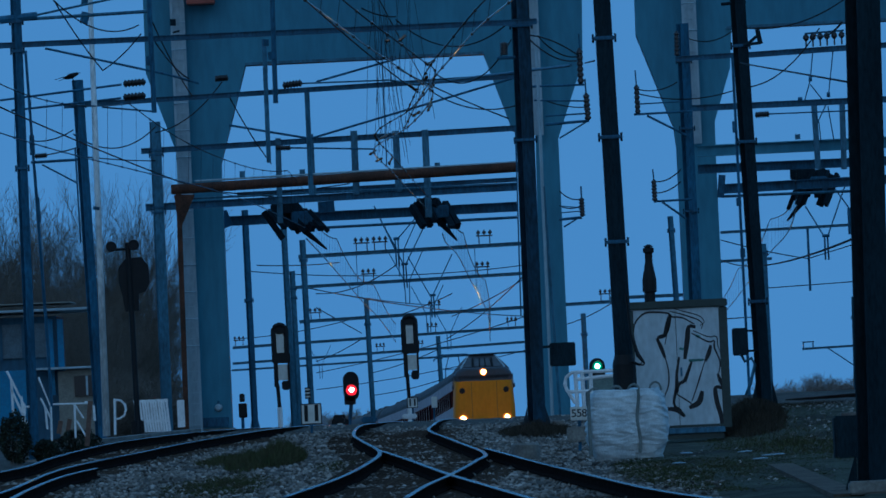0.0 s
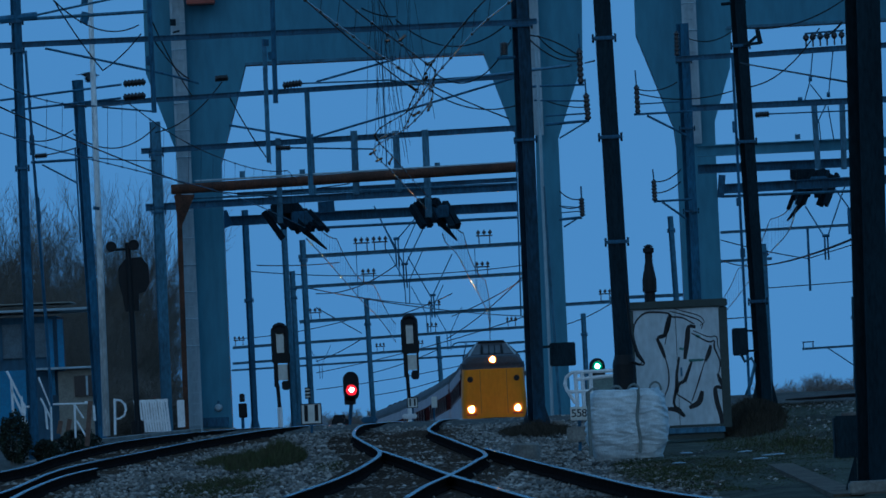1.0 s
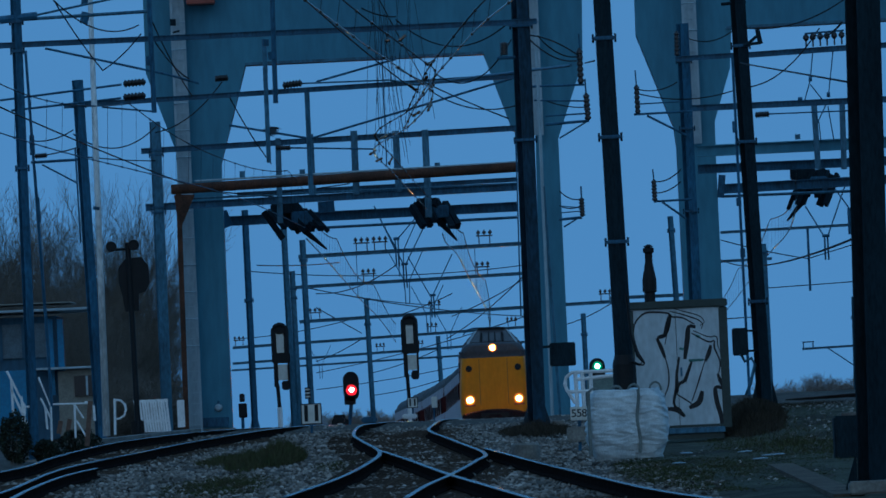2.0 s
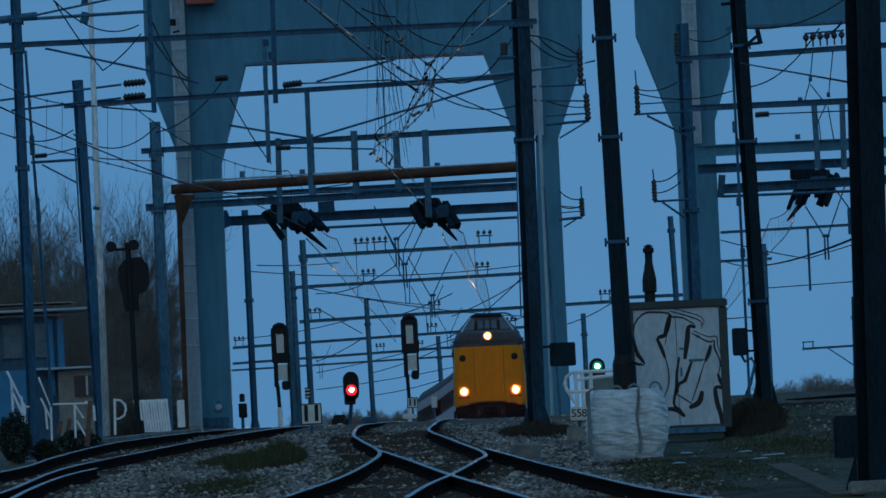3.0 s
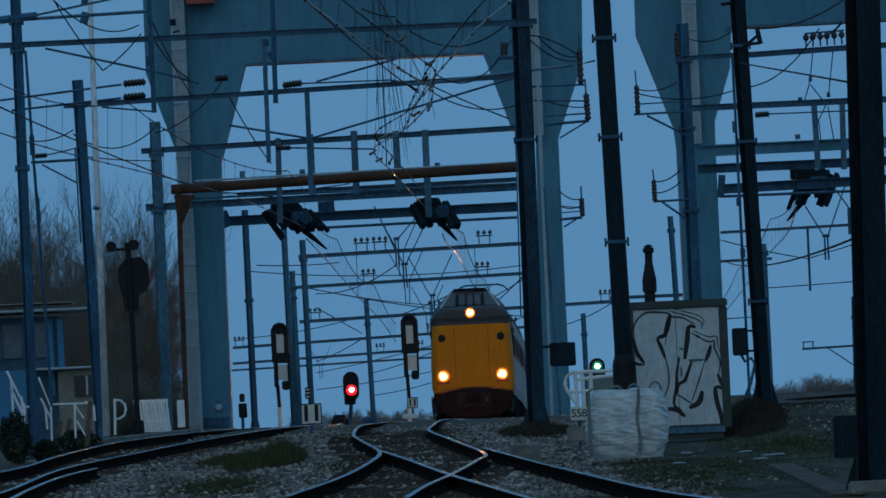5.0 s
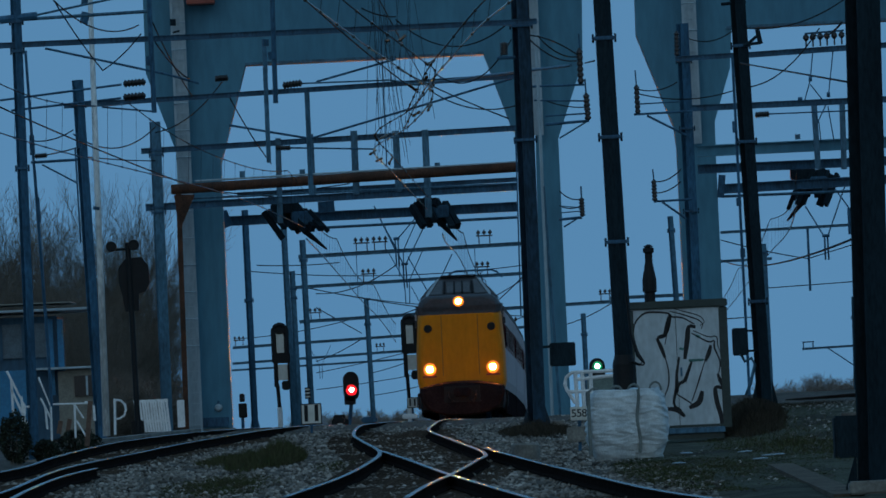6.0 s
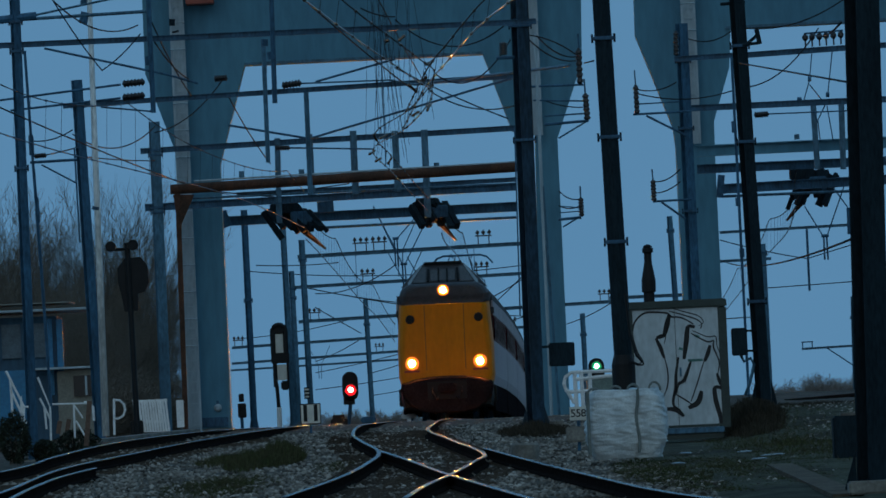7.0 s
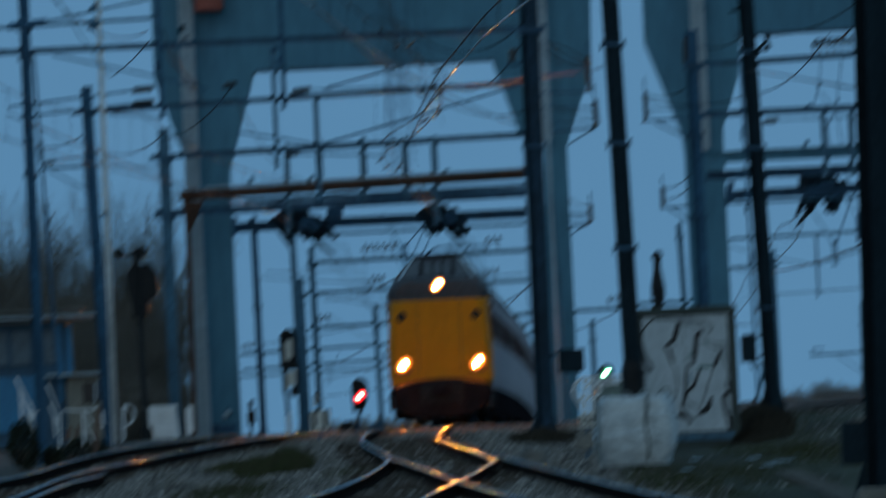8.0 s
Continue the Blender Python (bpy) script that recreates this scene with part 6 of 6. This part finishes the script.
def body_section(w, top, low, n=6, round_=0.35, tumble=0.0):
    """Half-closed section of a coach body, anticlockwise from the lower right."""
    pts = [(w - 0.06, low), (w, low + 0.25), (w, low + (top - low) * 0.45)]
    for k in range(n + 1):
        a = math.pi / 2 * k / n
        pts.append((w - tumble - round_ + round_ * math.cos(a), top - round_ + round_ * math.sin(a)))
    return pts + [(-x, z) for x, z in reversed(pts)]


def loft(bm, sections):
    return rings(bm, [[(x, y, z) for x, z in s] for y, s in sections])


def coach_body(t, front, length, cabin):
    # shell
    secs = []
    if cabin:
        for y, w, top, low in ((0.0, 1.16, 3.33, 1.08), (0.03, 1.24, 3.345, 1.07), (0.10, 1.31, 3.36, 1.06), (0.25, 1.355, 3.37, 1.05), (0.5, 1.375, 3.42, 1.03), (1.2, 1.38, 3.5, 1.0)):
            secs.append((y, body_section(w, top, low, round_=0.12, tumble=0.08)))
        part("nose", loft(bm_new(), secs), YELLOW, t, "yellow driving end", smooth=False)
        band = [(y, body_section(w, top, low, round_=0.4, tumble=0.07)) for y, w, top, low in ((0.02, 1.16, 3.84, 3.334), (0.06, 1.24, 3.88, 3.346), (0.15, 1.31, 3.92, 3.362), (0.3, 1.345, 3.94, 3.372), (1.25, 1.36, 3.95, 3.38))]
        part("nose_band", loft(bm_new(), band), TRAIN_GREY, t, "dark grey band above the nose")
        bm = bm_new()
        rows = []
        for y0, y1, zz, w in ((0.5, 3.2, 3.85, 1.20), (0.75, 3.2, 4.1, 1.0), (1.0, 3.2, 4.35, 0.76), (1.15, 3.2, 4.48, 0.62), (1.35, 3.1, 4.54, 0.52)):
            rows.append([(-w, y0, zz), (w, y0, zz), (w * 1.02, y1, zz), (-w * 1.02, y1, zz)])
        rings(bm, rows)
        cabn = part("cab", bm, TRAIN_GREY, t, "raised dark driver's cab")
        bm = bm_new()
        for x in (-0.25, 0, 0.25):
            rings(bm, [[(x + sx * 0.11 * k, y, z) for sx, y, z in ((-1, 0.69 + dy, 4.02), (1, 0.69 + dy, 4.02), (1, 0.96 + dy, 4.33), (-1, 0.96 + dy, 4.33))] for k, dy in ((1, -0.06), (1, 0.02))])
        part("windscreen", bm, CAB_GLASS, cabn, "grey three-pane windscreen")
        for x in (-0.43, -0.125, 0.125, 0.43):
            part("windscreen_pillar", bar(bm_new(), (x, 0.60, 4.0), (x * 0.96, 0.92, 4.36), 0.05, 0.05), BLACK, cabn)
        for sx in (-1, 1):
            bm = bm_new()
            rings(bm, [[(sx * (0.95 + a), 0.58 + dy, 3.92), (sx * (1.06 + a), 0.60 + dy, 3.92), (sx * (0.66 + a), 1.06 + dy, 4.46), (sx * (0.59 + a), 1.06 + dy, 4.46)] for a, dy in ((0, -0.02), (0.0, 0.06))])
            bmesh.ops.recalc_face_normals(bm, faces=bm.faces)
            part("side_window_trim", bm, BRIDGE_PALE, cabn, "pale slanting cab side window")
        for sx in (-1, 1):
            bm = bm_new()
            rings(bm, [[(sx * 0.50, 0.62 + dy, 3.98), (sx * 0.88, 0.62 + dy, 3.98), (sx * 0.58, 1.03 + dy, 4.42), (sx * 0.46, 1.03 + dy, 4.42)] for dy in (-0.03, 0.05)])
            bmesh.ops.recalc_face_normals(bm, faces=bm.faces)
            part("quarter_window", bm, CAB_GLASS, cabn, "grey slanting quarter window")
        part("roof_lip", box(bm_new(), (-0.56, 1.08, 4.48), (0.56, 1.5, 4.57), 0.03), BLACK, cabn)
        # gangway door outline and round covers in the nose
        for x in (-0.56, 0.56):
            # brown strip stands in for the shade in the door gap
            part("door_seam", box(bm_new(), (x - 0.012, -0.012, 1.45), (x + 0.012, 0.01, 3.3)), mat("seam_shadow_brown", (0.25, 0.12, 0.01), 0.6), t)
        for sx in (-1, 1):
            c = Vector((sx * 0.98, -0.01, 2.92))
            part("round_cover", lathe(bm_new(), c + Vector((0, 0.1, 0)), c + Vector((0, -0.03, 0)), [(0, 0.13), (0.8, 0.13), (1, 0.11)], 20), BLACK, t, "round dark cover")
            c = Vector((sx * 0.975, -0.02, 1.66))
            # oversized glowing rim imitates the halo round the bulb
            lampo = part("headlight", lathe(bm_new(), c + Vector((0, 0.12, 0)), c + Vector((0, -0.02, 0)), [(0, 0.19), (0.9, 0.19), (1, 0.18)], 22), LAMP_RIM, t, "lit round headlight")
            part("bulb_lens", lathe(bm_new(), c + Vector((0, -0.02, 0)), c + Vector((0, -0.024, 0)), [(0, 0.09), (1, 0.088)], 18), LAMP_WARM, lampo)
            part("marker_strip", box(bm_new(), (sx * 0.98 - 0.22, -0.01, 1.40), (sx * 0.98 + 0.22, 0.05, 1.47), 0.01), mat("marker_red", (0.3, 0.03, 0.02), 0.4), t)
        c = Vector((0, 0.02, 3.73))
        lampo = part("top_light", lathe(bm_new(), c + Vector((0, 0.2, 0)), c + Vector((0, -0.02, 0)), [(0, 0.165), (0.9, 0.165), (1, 0.155)], 22), LAMP_RIM, t, "lit round top light")
        part("bulb_lens", lathe(bm_new(), c + Vector((0, -0.02, 0)), c + Vector((0, -0.024, 0)), [(0, 0.08), (1, 0.078)], 18), LAMP_WARM, lampo)
        # skirt, coupler and plough
        skirt = [(0.15, body_section(1.28, 1.34, 0.42, round_=0.1)), (0.5, body_section(1.33, 1.33, 0.35, round_=0.1)), (2.2, body_section(1.30, 1.30, 0.35, round_=0.1))]
        part("skirt", loft(bm_new(), skirt), BLACK, t, "dark lower skirt")
        bowl = [(-1.29, 1.10), (-1.33, 0.92), (-1.27, 0.70), (-1.10, 0.46), (-0.82, 0.29), (-0.45, 0.21), (0.45, 0.21), (0.82, 0.29), (1.10, 0.46), (1.27, 0.70), (1.33, 0.92), (1.29, 1.10),
                (0.95, 1.20), (0.5, 1.27), (0, 1.285), (-0.5, 1.27), (-0.95, 1.20)]
        part("plough", rings(bm_new(), [[(x * k, y, 0.8 + (z - 0.8) * k) for x, z in bowl] for y, k in ((-0.10, 0.86), (-0.085, 0.94), (-0.04, 0.985), (0.02, 1.0), (0.3, 1.0))]), PLOUGH, t, "brown-black snow plough with a rounded lower edge")
        # raised black block stands in for the shaded recess behind the coupler
        part("coupler_pocket_shade", box(bm_new(), (-0.62, -0.13, 0.55), (0.62, 0.1, 1.18), 0.06), BLACK, t)
        part("coupler", box(bm_new(), (-0.26, -0.35, 0.78), (0.26, -0.1, 1.06), 0.05), PLOUGH, t, "dark coupler head")
        for x in (-0.42, 0.42):
            part("hose", sweep(bm_new(), [(x, -0.12, 0.95), (x, -0.22, 0.8), (x * 0.8, -0.2, 0.62), (x * 0.6, -0.1, 0.66)], 0.03, 6), BLACK, t)
        for sx in (-1, 1):
            part("step", box(bm_new(), (sx * 1.33 - 0.07, 0.6, 0.45), (sx * 1.33 + 0.07, 1.0, 0.95), 0.02), BLACK, t)
            part("mirror_lamp", box(bm_new(), (sx * 1.36 - 0.03, 0.7, 3.0), (sx * 1.36 + 0.06, 0.9, 3.2), 0.02), TRAIN_GREY, t)
    y0 = 1.2 if cabin else 0.0
    lower = [(y, body_section(w, 2.25, 0.98, round_=0.02)) for y, w in ((y0 + 0.004, 1.375), (length, 1.375))]
    part("lower_body", loft(bm_new(), lower), TRAIN_PALE, t, "pale lower side")
    bandm = [(y, body_section(w, 3.15, 2.253, round_=0.02)) for y, w in ((y0 + 0.004, 1.362), (length, 1.362))]
    band = part("window_band", loft(bm_new(), bandm), TRAIN_BAND, t, "dark red-brown window band")
    roof = [(y, body_section(w, 4.05, 3.153, round_=0.62, tumble=0.06)) for y, w in ((y0 + 0.1, 1.372), (length, 1.372))]
    part("roof", loft(bm_new(), roof), TRAIN_ROOF, t, "dusty grey roof", smooth=False)
    for sx in (-1, 1):
        part("eave_strip", box(bm_new(), (sx * 1.36 - 0.025, y0 + 0.01, 2.98), (sx * 1.36 + 0.028, length, 3.4), 0.01), TRAIN_PALE, t, "pale strip under the roof")
        for k in range(9):
            y = y0 + 2.4 + k * 2.4
            if y + 1.6 < length:
                part("window", box(bm_new(), (sx * 1.363 - 0.01, y, 2.36), (sx * 1.363 + 0.008, y + 1.6, 2.90), 0.004), TRAIN_GLASS, band)
                part("window_post", box(bm_new(), (sx * 1.363 - 0.008, y + 1.95, 2.26), (sx * 1.363 + 0.012, y + 2.05, 3.14)), TRAIN_PALE, band)
    part("underframe", box(bm_new(), (-1.15, y0 + 1.2, 0.45), (1.15, length - 0.6, 0.98), 0.03), BLACK, t)
    for sx in (-1, 1):
        # dark valance added to hide the underframe and bogies
        part("side_skirt", box(bm_new(), (sx * 1.30 - 0.03, y0 + 0.9, 0.22), (sx * 1.30 + 0.03, length - 0.2, 0.985), 0.01), PLOUGH, t, "dark side skirt")
    for by in (front, length - 3.7):
        bg = part("bogie", box(bm_new(), (-1.1, by - 1.6, 0.35), (1.1, by + 1.6, 0.7), 0.04), BLACK, t)
        for wy in (by - 1.25, by + 1.25):
            for sx in (-1, 1):
                part("wheel", lathe(bm_new(), (sx * 0.66, wy, 0.46), (sx * 0.80, wy, 0.46), [(0, 0.49), (0.25, 0.49), (0.3, 0.46), (1, 0.46)], 20), STEEL_DARK, bg)
    for k in range(5):
        part("roof_unit", box(bm_new(), (-0.6, y0 + 4 + k * 4.2, 3.98), (0.6, y0 + 6.2 + k * 4.2, 4.2), 0.05), TRAIN_ROOF, t)


def pantograph(t, y):
    bm = bm_new()
    for x in (-0.45, 0.45):
        rod(bm, (x, y - 0.5, 4.1), (x * 0.8, y + 0.9, 4.75), 0.03, 6)
        rod(bm, (x * 0.8, y + 0.9, 4.75), (x * 0.5, y - 0.1, 5.36), 0.022, 6)
        rod(bm, (x, y + 0.6, 4.1), (x, y + 0.6, 4.3), 0.06, 6)
        rod(bm, (x, y - 0.6, 4.1), (x, y - 0.6, 4.3), 0.06, 6)
    rod(bm, (-0.4, y + 0.9, 4.75), (0.4, y + 0.9, 4.75), 0.025, 6)
    pan = part("pantograph", bm, STEEL_DARK, t, "raised pantograph")
    bm = bm_new()
    for dy in (-0.2, 0.2):
        sweep(bm, [(-0.98, y + dy - 0.1, 5.15), (-0.8, y + dy - 0.1, 5.35), (-0.6, y + dy - 0.1, 5.42), (0.6, y + dy - 0.1, 5.42), (0.8, y + dy - 0.1, 5.35), (0.98, y + dy - 0.1, 5.15)], 0.03, 6)
    bar(bm, (-0.3, y - 0.3, 5.36), (-0.3, y + 0.1, 5.36), 0.04, 0.05)
    bar(bm, (0.3, y - 0.3, 5.36), (0.3, y + 0.1, 5.36), 0.04, 0.05)
    part("collector_head", bm, STEEL_DARK, pan)


LEN = 26.2
lead = thing("train_coach", "yellow-nosed electric train driving coach with lit headlights", "train", "train coaches")
coach_body(lead, 3.9, LEN, True)
second = thing("train_coach", "pale passenger coach with a raised pantograph", "train", "train coaches")
coach_body(second, 3.7, LEN, False)
pantograph(second, 5.5)
third = thing("train_coach", "pale passenger coach of the electric train", "train", "train coaches")
coach_body(third, 3.7, LEN, False)
fourth = copy_thing(third, Matrix())

# ---- the bird ----
bird = thing("bird", "black crow that leaves a mast top and flies across", "bird")
bm = bm_new()
lathe(bm, (-0.2, 0, 0.0), (0.2, 0, 0.03), [(0, 0.01), (0.15, 0.04), (0.45, 0.075), (0.75, 0.06), (0.85, 0.04), (0.92, 0.045), (0.97, 0.025), (1, 0.005)], 10)
part("body", bm, BLACK, bird, smooth=True)
part("tail", rings(bm_new(), [[(-0.16, -0.03, z), (-0.16, 0.03, z), (-0.32, 0.05, z - 0.02), (-0.32, -0.05, z - 0.02)] for z in (-0.005, 0.008)]), BLACK, bird)
part("beak", rod(bm_new(), (0.19, 0, 0.035), (0.25, 0, 0.03), 0.014, 6, 0.003), BLACK, bird)
wings = []
for sy in (-1, 1):
    bm = bm_new()
    rings(bm, [[(x, sy * y, z + dz) for x, y, z in ((0.1, 0.0, 0), (0.12, 0.2, 0), (0.04, 0.42, 0), (-0.05, 0.4, 0), (-0.1, 0.22, 0), (-0.12, 0.0, 0))] for dz in (-0.006, 0.006)])
    bmesh.ops.recalc_face_normals(bm, faces=bm.faces)
    wg = part("wing", bm, BLACK, bird)
    wg.location = (0.02, 0.03 * sy, 0.04)
    wings.append((wg, sy))
for sy in (-0.025, 0.025):
    part("foot", rod(bm_new(), (0.02, sy, -0.05), (0.03, sy, -0.12), 0.008, 5), BLACK, bird)

# ---- ballast stones, sleepers last ----
sleepers(turnout, A_LEFT, A_RIGHT, 112, 205, 0.62)
sleepers(turnout, B_LEFT, B_RIGHT, 98, 111, 0.62)
sleepers(side_track, C_FAR, C_NEAR, 128, 205, 0.62)


def stones(name, n, x0, x1, y0, y1, size, seed, lift=0.0):
    rnd = random.Random(seed)
    bm = bm_new()
    bmesh.ops.create_icosphere(bm, subdivisions=1, radius=1)
    base = [tuple(v.co) for v in bm.verts]
    tri = [tuple(v.index for v in f.verts) for f in bm.faces]
    bm.free()
    verts, faces = [], []
    for _ in range(n):
        y = y0 + (y1 - y0) * rnd.random() ** 1.5
        x = rnd.uniform(x0, x1)
        s = size * rnd.uniform(0.5, 1.3)
        z = ground_z(x, y) + lift + rnd.uniform(-0.2, 0.5) * s
        a, b, c = (s * rnd.uniform(0.6, 1.2) for _ in range(3))
        i = len(verts)
        j = [rnd.uniform(0.75, 1.2) for _ in base]
        verts += [(x + p[0] * a * k, y + p[1] * b * k, z + p[2] * c * 0.8 * k) for p, k in zip(base, j)]
        faces += [(i + t[0], i + t[1], i + t[2]) for t in tri]
    me = bpy.data.meshes.new(name)
    me.from_pydata(verts, [], faces)
    me.materials.append(STONE)
    tagged(new(name, me), "loose grey crushed stones of the track ballast", "ballast", kind="stuff")


stones("ballast_stones", 42000, -7.5, 3.2, 96, 208, 0.038, 1)
stones("crest_stones", 6000, -7.0, 3.4, 200, 236, 0.032, 4, -0.03)
stones("bank_stones", 420, 2.7, 8.0, 112, 150, 0.03, 2, 0.05)
stones("bank_face_stones", 3200, 5.5, 9.0, 152, 168, 0.026, 3, 0.05)


# ---- what moves ----
def track_x(y):
    ys = [225, 238, 248.3, 258.6, 268.9, 279.2, 310.1, 330.7, 341, 371.9, 382.2, 392.5, 402.8, 440, 470, 510, 560]
    xs = [-0.62, -0.42, -0.21, -0.02, 0.15, 0.40, 0.99, 1.35, 1.53, 1.87, 1.86, 1.74, 1.56, 0.1, -1.6, -4.6, -9.0]
    ws = [math.exp(-((y - v) / 6.0) ** 2) for v in range(200, 600, 2)]
    return sum(w * float(np.interp(v, ys, xs)) for w, v in zip(ws, range(200, 600, 2))) / sum(ws)


def motions():
    speed, end = 20.6, 238.0
    for k, coach in enumerate((lead, second, third, fourth)):
        rows = []
        for i in range(17):
            t = i * 0.5
            y = end + speed * (8 - t) + k * (LEN + 0.6)
            a, b = y + 3.8, y + LEN - 3.7
            pa, pb = Vector((track_x(a), a, rail_z(a))), Vector((track_x(b), b, rail_z(b)))
            d = (pb - pa).normalized()
            rows.append((t, pose(*(pa - d * 3.8), math.degrees(math.asin(d.z)), 0, -math.degrees(math.atan2(d.x, d.y)))))
        walk(coach, rows)
    perch = Vector((-8.973, 223, 10.46))
    way = [(0.0, perch, -14), (0.75, perch, -14), (0.9, Vector((-8.845, 223, 10.51)), 0), (1.0, Vector((-8.526, 223, 10.468)), 10), (1.3, Vector((-7.46, 225, 10.268)), 5), (2.0, Vector((-4.303, 234, 9.275)), 0), (2.8, Vector((0.858, 246, 8.827)), 0),
           (3.2, Vector((4.026, 250, 8.797)), 0), (3.5, Vector((6.526, 254, 8.973)), 0), (3.7, Vector((7.421, 256, 8.911)), 5), (3.8, Vector((7.515, 256, 8.874)), 0), (8.0, Vector((7.515, 256, 8.874)), 0)]
    walk(bird, [(t, pose(*p, 0, tilt, 8)) for t, p, tilt in way])
    for wg, sy in wings:
        rows = [(0.0, pose(0.0, 0.05 * sy, 0.04, 0, 0, 80 * sy)), (0.75, pose(0.0, 0.05 * sy, 0.04, 0, 0, 80 * sy))]
        t, up = 0.9, 1
        while t < 3.7:
            rows.append((t, pose(0.02, 0.03 * sy, 0.04, 28 * up * sy, 0, 0)))
            t, up = t + 0.1, -up
        rows += [(3.8, pose(0.0, 0.05 * sy, 0.04, 0, 0, 80 * sy)), (8.0, pose(0.0, 0.05 * sy, 0.04, 0, 0, 80 * sy))]
        walk(wg, rows)


motions()
